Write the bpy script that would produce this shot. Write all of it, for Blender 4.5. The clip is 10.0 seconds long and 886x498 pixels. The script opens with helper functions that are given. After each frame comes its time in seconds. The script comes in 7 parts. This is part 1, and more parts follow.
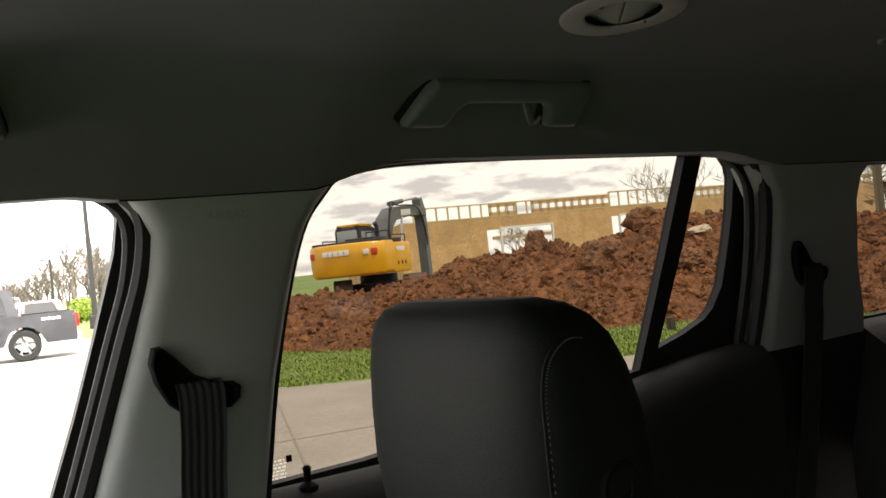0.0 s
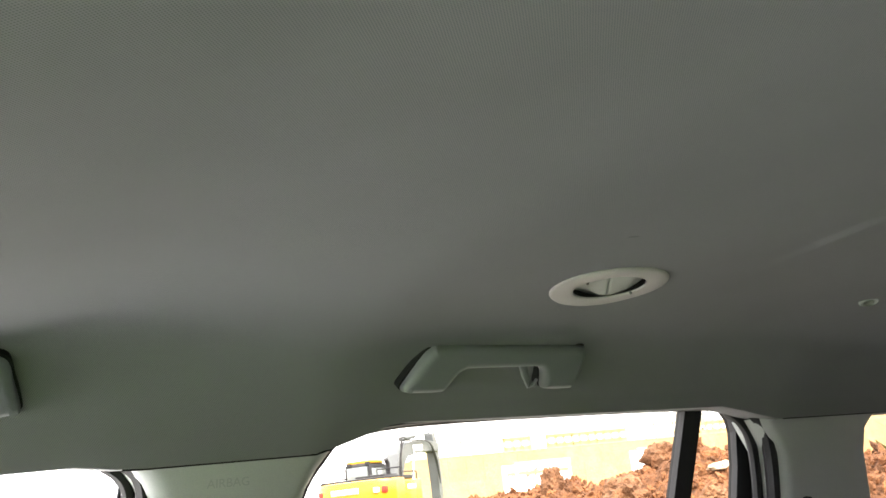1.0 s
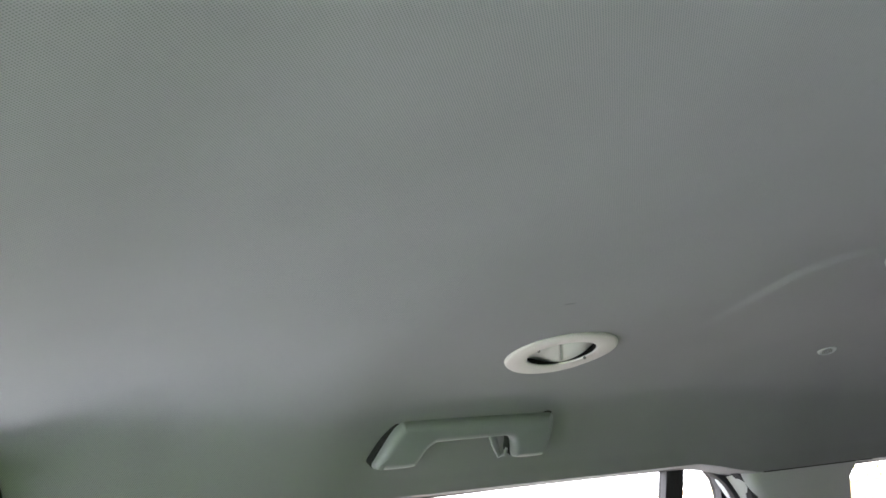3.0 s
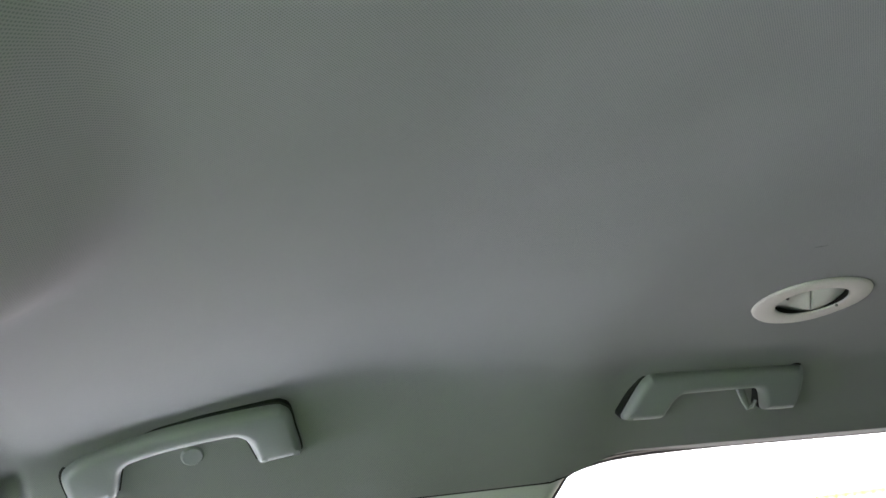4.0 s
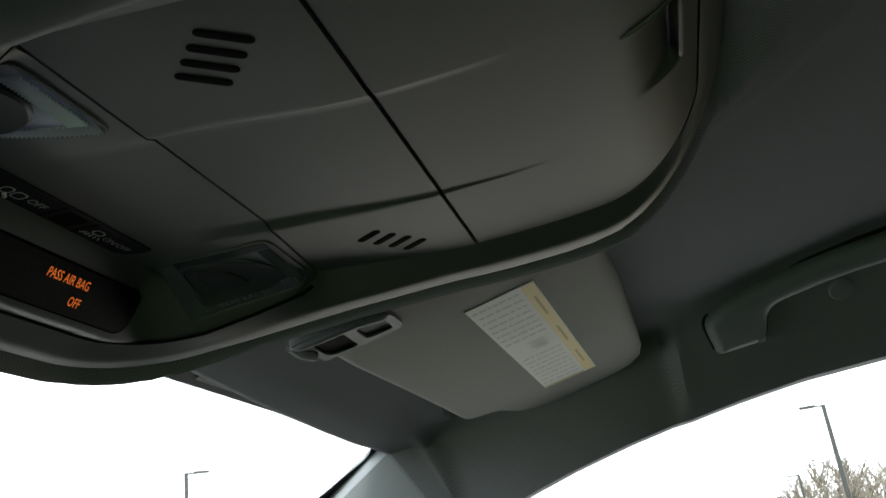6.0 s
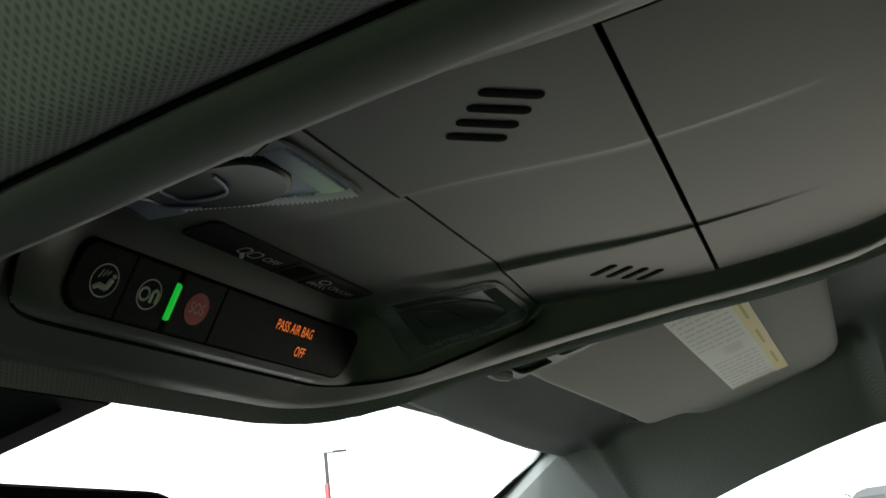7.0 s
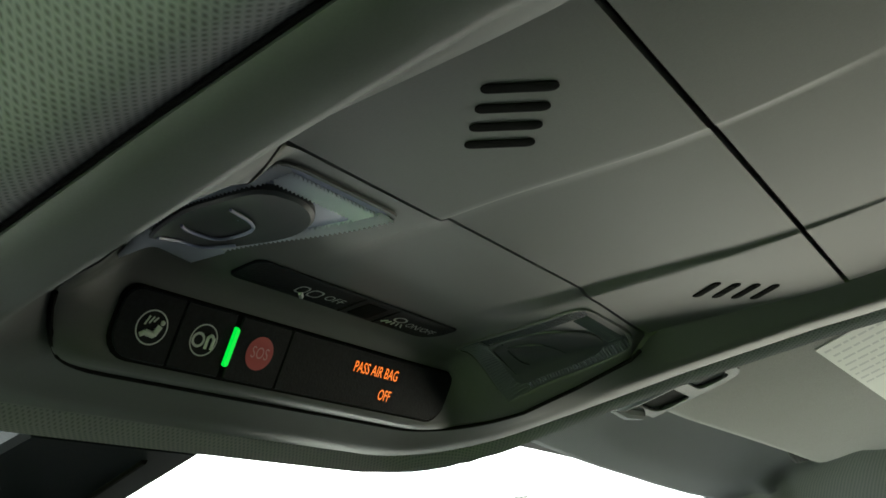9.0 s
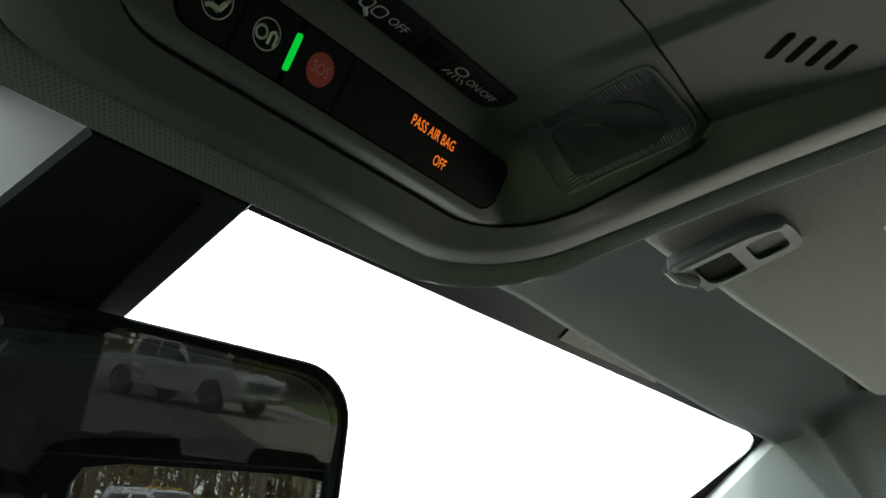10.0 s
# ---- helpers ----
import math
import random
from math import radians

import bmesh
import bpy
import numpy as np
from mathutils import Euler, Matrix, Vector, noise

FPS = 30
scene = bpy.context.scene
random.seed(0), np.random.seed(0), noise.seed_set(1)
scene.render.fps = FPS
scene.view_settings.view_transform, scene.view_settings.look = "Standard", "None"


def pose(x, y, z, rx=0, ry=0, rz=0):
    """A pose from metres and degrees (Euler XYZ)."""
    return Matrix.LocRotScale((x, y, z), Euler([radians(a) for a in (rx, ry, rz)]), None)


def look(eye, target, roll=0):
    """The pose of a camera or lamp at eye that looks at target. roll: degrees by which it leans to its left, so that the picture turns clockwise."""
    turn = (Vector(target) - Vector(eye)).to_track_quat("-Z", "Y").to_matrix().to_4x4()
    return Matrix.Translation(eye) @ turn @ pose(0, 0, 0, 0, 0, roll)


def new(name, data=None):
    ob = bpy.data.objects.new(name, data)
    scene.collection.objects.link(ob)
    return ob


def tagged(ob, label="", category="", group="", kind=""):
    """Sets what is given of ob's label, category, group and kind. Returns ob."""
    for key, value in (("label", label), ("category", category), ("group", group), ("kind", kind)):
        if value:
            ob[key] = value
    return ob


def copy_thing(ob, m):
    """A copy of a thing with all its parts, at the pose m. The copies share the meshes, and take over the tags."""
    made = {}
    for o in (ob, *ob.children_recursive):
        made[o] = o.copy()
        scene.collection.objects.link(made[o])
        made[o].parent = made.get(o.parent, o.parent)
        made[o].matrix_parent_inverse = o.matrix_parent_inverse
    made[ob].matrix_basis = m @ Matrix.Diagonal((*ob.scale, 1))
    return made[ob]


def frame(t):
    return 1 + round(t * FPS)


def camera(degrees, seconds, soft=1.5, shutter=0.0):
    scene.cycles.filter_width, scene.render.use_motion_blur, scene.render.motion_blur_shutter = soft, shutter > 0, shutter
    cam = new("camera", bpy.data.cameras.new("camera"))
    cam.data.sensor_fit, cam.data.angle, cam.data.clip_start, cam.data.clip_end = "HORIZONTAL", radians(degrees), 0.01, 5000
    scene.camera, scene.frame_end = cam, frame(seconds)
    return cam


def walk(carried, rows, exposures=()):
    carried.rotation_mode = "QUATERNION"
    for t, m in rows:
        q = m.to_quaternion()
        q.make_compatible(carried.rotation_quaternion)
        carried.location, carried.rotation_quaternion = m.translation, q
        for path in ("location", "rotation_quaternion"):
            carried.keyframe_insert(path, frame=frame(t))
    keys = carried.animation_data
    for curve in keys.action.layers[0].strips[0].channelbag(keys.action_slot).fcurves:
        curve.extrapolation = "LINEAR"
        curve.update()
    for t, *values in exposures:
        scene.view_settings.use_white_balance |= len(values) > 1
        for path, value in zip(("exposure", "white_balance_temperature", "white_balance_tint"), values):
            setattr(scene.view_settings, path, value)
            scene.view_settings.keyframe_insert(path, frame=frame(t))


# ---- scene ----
cam = camera(53.90, 10.0, soft=1.6)
PATH = [
    (0.0, pose(-0.1260, 0.1500, 1.5101, 90.702, 5.961, -31.100)),
    (0.5, pose(-0.1256, 0.1152, 1.5472, 98.796, 5.994, -30.362)),
    (0.7, pose(-0.1227, 0.1067, 1.5506, 103.038, 6.154, -30.219)),
    (1.0, pose(-0.1296, 0.1069, 1.5386, 106.005, 6.109, -30.229)),
    (1.5, pose(-0.0793, 0.0760, 1.5224, 107.884, 6.761, -29.934)),
    (2.0, pose(-0.0539, 0.0503, 1.5306, 111.481, 9.753, -28.354)),
    (2.2, pose(-0.0515, 0.0528, 1.5301, 112.107, 9.934, -28.407)),
    (3.3, pose(-0.1279, 0.0192, 1.5086, 111.000, 9.613, -27.853)),
    (3.5, pose(-0.1377, 0.0111, 1.5069, 111.019, 9.046, -25.152)),
    (4.0, pose(-0.1560, 0.0139, 1.4763, 112.516, 7.471, -14.134)),
    (4.5, pose(-0.1845, 0.0225, 1.4526, 113.163, 7.470, -6.497)),
    (5.0, pose(-0.2311, 0.0494, 1.4489, 112.212, 7.255, 1.404)),
    (5.5, pose(-0.2853, 0.1076, 1.4521, 111.535, 7.147, 8.915)),
    (6.0, pose(-0.3425, 0.1358, 1.4677, 110.240, 7.582, 15.076)),
    (6.2, pose(-0.3586, 0.1375, 1.4679, 110.390, 7.893, 17.185)),
    (7.3, pose(-0.3837, 0.1391, 1.5131, 109.816, 7.204, 25.531)),
    (7.5, pose(-0.3826, 0.1466, 1.5143, 110.725, 7.090, 26.900)),
    (8.0, pose(-0.3809, 0.1630, 1.5151, 112.206, 6.954, 30.153)),
    (8.5, pose(-0.3700, 0.1702, 1.5087, 113.029, 6.811, 33.377)),
    (9.0, pose(-0.3661, 0.1731, 1.5021, 114.143, 6.684, 35.223)),
    (9.5, pose(-0.3841, 0.2030, 1.4638, 114.480, 5.163, 36.382)),
    (9.7, pose(-0.3914, 0.2086, 1.4465, 114.833, 3.260, 36.992)),
    (10.0, pose(-0.3949, 0.2003, 1.4255, 114.789, 1.726, 36.805)),
]
walk(cam, PATH, exposures=[(0.0, 2.52, 6950, 18), (0.5, 2.88, 6850, 17), (1.0, 5.05, 6450, 19), (1.5, 4.98, 6200, 17), (2.0, 5.07, 5980, 15), (2.2, 5.25, 5900, 17), (3.5, 5.88, 5950, 24), (4.0, 5.33, 5900, 23), (4.5, 4.45, 5800, 24),
                           (5.0, 3.3, 5750, 19), (5.5, 2.72, 5900, 13), (6.2, 2.17, 6100, 10), (7.5, 2.68, 6300, 6), (8.5, 3.42, 6300, 3), (9.0, 3.55, 6300, 2), (9.5, 3.52, 6350, 2), (10.0, 2.98, 6300, 2)])

# ---------------------------------------------------------------- light
# The car stands with its nose towards -x; y runs to its right-hand side, z = 0 is the lot.
SUN_AZ, SUN_EL = radians(162), radians(54)
world = bpy.data.worlds.new("sky")
scene.world = world
world.use_nodes = True
wn, wl = world.node_tree.nodes, world.node_tree.links
wn.clear()
w_out = wn.new("ShaderNodeOutputWorld")
w_bg = wn.new("ShaderNodeBackground")
w_sky = wn.new("ShaderNodeTexSky")
w_sky.sky_type = "NISHITA"
w_sky.sun_disc = False
w_sky.sun_elevation, w_sky.sun_rotation = SUN_EL, SUN_AZ
w_sky.air_density, w_sky.dust_density = 1.0, 3.0
w_scale = wn.new("ShaderNodeMix")
w_scale.data_type = "RGBA"
w_scale.blend_type = "MULTIPLY"
w_scale.inputs["Factor"].default_value = 1.0
w_scale.inputs["B"].default_value = (0.10, 0.10, 0.10, 1)
w_co = wn.new("ShaderNodeTexCoord")
w_map = wn.new("ShaderNodeMapping")
w_map.inputs["Scale"].default_value = (1.0, 1.0, 3.6)
w_noise = wn.new("ShaderNodeTexNoise")
w_noise.inputs["Scale"].default_value = 13.0
w_noise.inputs["Detail"].default_value = 7.0
w_noise.inputs["Roughness"].default_value = 0.55
w_ramp = wn.new("ShaderNodeValToRGB")
w_ramp.color_ramp.elements[0].position, w_ramp.color_ramp.elements[0].color = 0.40, (0.60, 0.60, 0.64, 1)
w_ramp.color_ramp.elements[1].position, w_ramp.color_ramp.elements[1].color = 0.49, (1.0, 0.99, 0.985, 1)
w_mix = wn.new("ShaderNodeMix")
w_mix.data_type = "RGBA"
w_mix.inputs["Factor"].default_value = 0.88
wl.new(w_co.outputs["Generated"], w_map.inputs["Vector"])
wl.new(w_map.outputs[0], w_noise.inputs["Vector"])
wl.new(w_noise.outputs["Fac"], w_ramp.inputs["Fac"])
wl.new(w_sky.outputs[0], w_scale.inputs["A"])
wl.new(w_scale.outputs["Result"], w_mix.inputs["A"])
wl.new(w_ramp.outputs["Color"], w_mix.inputs["B"])
wl.new(w_mix.outputs["Result"], w_bg.inputs["Color"])
w_bg.inputs["Strength"].default_value = 1.15
wl.new(w_bg.outputs[0], w_out.inputs["Surface"])

sun_data = bpy.data.lights.new("sun", "SUN")
sun_data.energy, sun_data.angle, sun_data.color = 1.4, radians(12), (1.0, 0.95, 0.88)
sun = new("sun", sun_data)
sun.matrix_world = look((0, 0, 0), (-math.sin(SUN_AZ) * math.cos(SUN_EL), -math.cos(SUN_AZ) * math.cos(SUN_EL), -math.sin(SUN_EL)))


# ---------------------------------------------------------------- materials
def material(name, color, rough=0.6, metal=0.0, grain=0.0, grain_scale=200.0, stain=0.0, stain_scale=6.0, bump=0.0,
             bump_scale=400.0, spec=0.5, coat=0.0, vary=0.0, island=False, emit=None, emit_strength=0.0):
    """A procedural surface: colour with fine grain and broad stains, relief, and piece-by-piece variation."""
    m = bpy.data.materials.new(name)
    m.use_nodes = True
    n, l = m.node_tree.nodes, m.node_tree.links
    b = n["Principled BSDF"]
    b.inputs["Roughness"].default_value = rough
    b.inputs["Metallic"].default_value = metal
    b.inputs["Specular IOR Level"].default_value = spec
    b.inputs["Coat Weight"].default_value = coat
    co = n.new("ShaderNodeTexCoord")
    rgb = n.new("ShaderNodeRGB")
    rgb.outputs[0].default_value = (*color, 1)
    out = rgb.outputs[0]
    for amount, size, detail in ((grain, grain_scale, 3.0), (stain, stain_scale, 5.0)):
        if amount:
            t = n.new("ShaderNodeTexNoise")
            t.inputs["Scale"].default_value, t.inputs["Detail"].default_value = size, detail
            l.new(co.outputs["Object"], t.inputs["Vector"])
            r = n.new("ShaderNodeMapRange")
            r.inputs["From Min"].default_value, r.inputs["From Max"].default_value = 0.3, 0.7
            r.inputs["To Min"].default_value, r.inputs["To Max"].default_value = 1 - amount, 1 + amount
            l.new(t.outputs["Fac"], r.inputs["Value"])
            x = n.new("ShaderNodeVectorMath")
            x.operation = "SCALE"
            l.new(out, x.inputs[0])
            l.new(r.outputs[0], x.inputs["Scale"])
            out = x.outputs[0]
    if vary:
        if island:
            source = n.new("ShaderNodeNewGeometry").outputs["Random Per Island"]
        else:
            source = n.new("ShaderNodeObjectInfo").outputs["Random"]
        r = n.new("ShaderNodeMapRange")
        r.inputs["To Min"].default_value, r.inputs["To Max"].default_value = 1 - vary, 1 + vary
        l.new(source, r.inputs["Value"])
        x = n.new("ShaderNodeVectorMath")
        x.operation = "SCALE"
        l.new(out, x.inputs[0])
        l.new(r.outputs[0], x.inputs["Scale"])
        out = x.outputs[0]
    l.new(out, b.inputs["Base Color"])
    if bump:
        t = n.new("ShaderNodeTexNoise")
        t.inputs["Scale"].default_value, t.inputs["Detail"].default_value = bump_scale, 4.0
        l.new(co.outputs["Object"], t.inputs["Vector"])
        k = n.new("ShaderNodeBump")
        k.inputs["Strength"].default_value, k.inputs["Distance"].default_value = bump, 1.5 / bump_scale
        l.new(t.outputs["Fac"], k.inputs["Height"])
        l.new(k.outputs[0], b.inputs["Normal"])
    if emit:
        b.inputs["Emission Color"].default_value = (*emit, 1)
        b.inputs["Emission Strength"].default_value = emit_strength
    return m


def fabric(name, color, pitch, depth=0.20, contrast=0.19):
    """Knitted headliner cloth: a lattice of small stitches with a pit in each mesh."""
    m = material(name, color, rough=0.95, spec=0.15, stain=0.05, stain_scale=5.0)
    n, l = m.node_tree.nodes, m.node_tree.links
    b = n["Principled BSDF"]
    co = n.new("ShaderNodeTexCoord")
    turn = n.new("ShaderNodeMapping")
    turn.inputs["Rotation"].default_value = (0, 0, radians(40))
    l.new(co.outputs["Object"], turn.inputs["Vector"])
    waves = []
    for axis, k in (("X", 1.0), ("Y", 0.86)):
        w = n.new("ShaderNodeTexWave")
        w.wave_type, w.bands_direction, w.wave_profile = "BANDS", axis, "SIN"
        w.inputs["Scale"].default_value = 0.314 / pitch * k
        w.inputs["Distortion"].default_value, w.inputs["Detail"].default_value = 1.0, 1.0
        w.inputs["Detail Scale"].default_value = 0.4
        l.new(turn.outputs[0], w.inputs["Vector"])
        waves.append(w)
    mul = n.new("ShaderNodeMath")
    mul.operation = "MULTIPLY"
    l.new(waves[0].outputs["Fac"], mul.inputs[0])
    l.new(waves[1].outputs["Fac"], mul.inputs[1])
    pit = n.new("ShaderNodeMath")
    pit.operation = "SUBTRACT"
    pit.inputs[0].default_value = 1.0
    l.new(mul.outputs[0], pit.inputs[1])
    r = n.new("ShaderNodeMapRange")
    r.inputs["To Min"].default_value, r.inputs["To Max"].default_value = 1 - 1.6 * contrast, 1 + 0.25 * contrast
    l.new(pit.outputs[0], r.inputs["Value"])
    x = n.new("ShaderNodeVectorMath")
    x.operation = "SCALE"
    l.new(b.inputs["Base Color"].links[0].from_socket, x.inputs[0])
    l.new(r.outputs[0], x.inputs["Scale"])
    l.new(x.outputs[0], b.inputs["Base Color"])
    k = n.new("ShaderNodeBump")
    k.inputs["Strength"].default_value, k.inputs["Distance"].default_value = depth, pitch * 0.35
    l.new(pit.outputs[0], k.inputs["Height"])
    l.new(k.outputs[0], b.inputs["Normal"])
    return m


def pane(name, tint, gloss=0.05, rough=0.0):
    """Thin glass: light goes straight through its tint, and a small share is mirrored."""
    m = bpy.data.materials.new(name)
    m.use_nodes = True
    n, l = m.node_tree.nodes, m.node_tree.links
    n.clear()
    out, mix = n.new("ShaderNodeOutputMaterial"), n.new("ShaderNodeMixShader")
    clear, shine = n.new("ShaderNodeBsdfTransparent"), n.new("ShaderNodeBsdfGlossy")
    clear.inputs["Color"].default_value = (*tint, 1)
    shine.inputs["Roughness"].default_value = rough
    shine.inputs["Color"].default_value = (1, 1, 1, 1)
    mix.inputs["Fac"].default_value = gloss
    l.new(clear.outputs[0], mix.inputs[1])
    l.new(shine.outputs[0], mix.inputs[2])
    l.new(mix.outputs[0], out.inputs["Surface"])
    return m


M_CLOTH = fabric("headliner_cloth", (0.168, 0.176, 0.184), 0.0013, 0.30, 0.25)
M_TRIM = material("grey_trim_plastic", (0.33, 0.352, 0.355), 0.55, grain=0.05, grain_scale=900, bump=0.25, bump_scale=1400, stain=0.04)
# the trim plastic again in a darker grey, for the windscreen pillars
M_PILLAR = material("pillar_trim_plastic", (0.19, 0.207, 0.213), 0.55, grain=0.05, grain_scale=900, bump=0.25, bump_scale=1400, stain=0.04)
M_EMBOSS = material("letter_relief_shade", (0.275, 0.295, 0.298), 0.5)
M_HANDLE = material("grey_handle_plastic", (0.134, 0.149, 0.157), 0.5, grain=0.04, grain_scale=900, bump=0.2, bump_scale=1600)
M_CONSOLE = material("console_plastic", (0.052, 0.058, 0.054), 0.47, spec=0.5, grain=0.05, grain_scale=1500, bump=0.06, bump_scale=3200, stain=0.05, stain_scale=14)
M_VINYL = material("visor_vinyl", (0.225, 0.222, 0.209), 0.8, grain=0.06, grain_scale=700, bump=0.35, bump_scale=900, stain=0.05, stain_scale=10)
M_BLACK = material("black_plastic", (0.0065, 0.0078, 0.0100), 0.55, spec=0.07, grain=0.2, grain_scale=600, bump=0.15, bump_scale=1200)
M_GAP = material("dark_gap", (0.005, 0.005, 0.005), 0.95, spec=0.05)
M_SEAL = material("black_rubber", (0.009, 0.010, 0.012), 0.6, spec=0.35, grain=0.15, grain_scale=300, bump=0.1, bump_scale=500)
M_DOOR = material("black_door_panel", (0.010, 0.011, 0.0115), 0.6, spec=0.3, grain=0.2, grain_scale=700, bump=0.4, bump_scale=700)
M_LEATHER = material("black_leather", (0.0075, 0.0098, 0.0088), 0.62, spec=0.22, grain=0.2, grain_scale=300, bump=0.2, bump_scale=650)
M_THREAD = material("grey_thread", (0.15, 0.15, 0.14), 0.8)
M_BELT = material("belt_webbing", (0.020, 0.023, 0.023), 0.75, grain=0.2, grain_scale=900, bump=0.3, bump_scale=1200)
M_CARPET = material("carpet", (0.02, 0.02, 0.02), 0.95, grain=0.3, grain_scale=300, bump=0.5, bump_scale=400)
M_GLASS_CLEAR = pane("clear_glass", (0.88, 0.93, 0.89))
M_GLASS_DARK = pane("privacy_glass", (0.175, 0.175, 0.153), 0.010)
M_GLASS_THIRD = pane("third_row_glass", (0.150, 0.150, 0.132), 0.010)
M_GLASS_DRIVER = pane("green_tinted_glass", (0.75, 0.97, 0.68))
M_GLASS_REAR = pane("tailgate_glass", (0.115, 0.117, 0.108))
# unseen left rear panes, tinted almost black to keep light out of the cabin
M_GLASS_LEFT = pane("light_stop_left_glass", (0.025, 0.027, 0.025))
M_FRIT = material("black_glass_border", (0.0055, 0.0060, 0.0085), 0.45, spec=0.3)
M_WHITE_INK = material("white_ink", (0.42, 0.43, 0.43), 0.6)
M_RED = material("red_button_ink", (0.42, 0.03, 0.03), 0.5)
M_GREEN_LED = material("green_led", (0.02, 0.3, 0.03), 0.4, emit=(0.03, 1.0, 0.07), emit_strength=0.065)
M_AMBER = material("amber_letters", (0.3, 0.08, 0.01), 0.5, emit=(1.0, 0.20, 0.015), emit_strength=0.11)
M_LABEL = material("label_paper", (0.72, 0.72, 0.68), 0.6, stain=0.03, stain_scale=30)
M_YELLOW_PAPER = material("yellow_label_band", (0.74, 0.61, 0.30), 0.6)
M_GREY_INK = material("grey_ink", (0.54, 0.54, 0.53), 0.7)
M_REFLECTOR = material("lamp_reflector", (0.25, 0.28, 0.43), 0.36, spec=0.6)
# shaded copy of the reflector, for the lens parts that catch no light
M_REFLECTOR_SHADE = material("shaded_lamp_reflector", (0.030, 0.034, 0.042), 0.3, spec=0.5)
M_CLIP_DARK = material("clip_shadow_plastic", (0.06, 0.064, 0.06), 0.6, grain=0.1, grain_scale=600)
M_RECESS = material("clip_recess_plastic", (0.022, 0.024, 0.023), 0.8, spec=0.1)
M_CHROME = material("satin_metal", (0.5, 0.5, 0.5), 0.3, metal=1.0)


# ---------------------------------------------------------------- building helpers
def thing(name, label="", category="", group="", kind="", at=(0, 0, 0)):
    ob = new(name)
    ob.location = at
    ob.empty_display_size = 0.05
    return tagged(ob, label, category, group, kind)


def finish(bm, name, mat, smooth=True, angle=35, weld=True):
    if weld:
        bmesh.ops.remove_doubles(bm, verts=bm.verts, dist=1e-5)
    bmesh.ops.recalc_face_normals(bm, faces=bm.faces)
    me = bpy.data.meshes.new(name)
    bm.to_mesh(me)
    bm.free()
    me.materials.append(mat)
    if smooth:
        me.polygons.foreach_set("use_smooth", [True] * len(me.polygons))
        me.set_sharp_from_angle(angle=radians(angle))
    return me


def part(name, bm, mat, parent=None, label="", smooth=True, angle=35, m=None):
    """Link a bmesh as one mesh object, under a thing or a part; its coordinates are those of the world."""
    ob = new(name, finish(bm, name, mat, smooth, angle))
    if parent is not None:
        ob.parent = parent
        bpy.context.view_layer.update()
        ob.matrix_parent_inverse = parent.matrix_world.inverted()
    if m is not None:
        ob.matrix_basis = m
    if label:
        ob["label"] = label
    return ob


def rings(bm, loops, closed=True, caps=True):
    """Skin a row of loops, each a list of points of equal number."""
    made = [[bm.verts.new(p) for p in loop] for loop in loops]
    n = len(made[0])
    for a, b in zip(made, made[1:]):
        for i in range(n if closed else n - 1):
            j = (i + 1) % n
            bm.faces.new((a[i], a[j], b[j], b[i]))
    if caps and closed:
        bm.faces.new(made[0][::-1])
        bm.faces.new(made[-1])
    return made


def box(bm, lo, hi, bevel=0.0, seg=2, turn=None):
    c = [(a + b) / 2 for a, b in zip(lo, hi)]
    s = [b - a for a, b in zip(lo, hi)]
    m = Matrix.Translation(c) @ Matrix.Diagonal((*s, 1))
    if turn is not None:
        m = turn @ m
    made = bmesh.ops.create_cube(bm, size=1.0, matrix=m)
    if bevel:
        edges = {e for v in made["verts"] for e in v.link_edges}
        bmesh.ops.bevel(bm, geom=list(edges), offset=bevel, segments=seg, profile=0.6, affect="EDGES")
    return bm


def rounded(x0, x1, y0, y1, r, n=6):
    """A rounded rectangle, counter-clockwise; r one radius or four (x0y0, x1y0, x1y1, x0y1)."""
    r = (r,) * 4 if isinstance(r, (int, float)) else r
    pts = []
    for (cx, cy, sx, sy), q, a0 in zip(((x0, y0, 1, 1), (x1, y0, -1, 1), (x1, y1, -1, -1), (x0, y1, 1, -1)), r, (180, 270, 0, 90)):
        for i in range(n + 1):
            a = radians(a0 + 90 * i / n)
            pts.append((cx + sx * q + q * math.cos(a), cy + sy * q + q * math.sin(a)))
    return pts


def tube(bm, pts, radius, n=8, flat=1.0, cap=True):
    """A round or flattened bar along points; radius one number or one for each point."""
    pts = [Vector(p) for p in pts]
    rad = radius if isinstance(radius, (list, tuple)) else [radius] * len(pts)
    side = None
    loops = []
    for i, p in enumerate(pts):
        d = (pts[min(i + 1, len(pts) - 1)] - pts[max(i - 1, 0)]).normalized()
        if side is None:
            side = d.cross(Vector((0, 0, 1)) if abs(d.z) < 0.9 else Vector((0, 1, 0))).normalized()
        side = (side - d * side.dot(d)).normalized()
        up = d.cross(side)
        loops.append([p + rad[i] * (math.cos(2 * math.pi * k / n) * side + flat * math.sin(2 * math.pi * k / n) * up) for k in range(n)])
    rings(bm, loops, caps=cap)
    return bm


def smooth_line(pts, n=6):
    """Catmull-Rom through points."""
    pts = [Vector(p) for p in pts]
    out = []
    for i in range(len(pts) - 1):
        a, b, c, d = pts[max(i - 1, 0)], pts[i], pts[i + 1], pts[min(i + 2, len(pts) - 1)]
        for k in range(n):
            t = k / n
            out.append(0.5 * ((2 * b) + (c - a) * t + (2 * a - 5 * b + 4 * c - d) * t * t + (3 * b - a - 3 * c + d) * t ** 3))
    out.append(pts[-1])
    return out


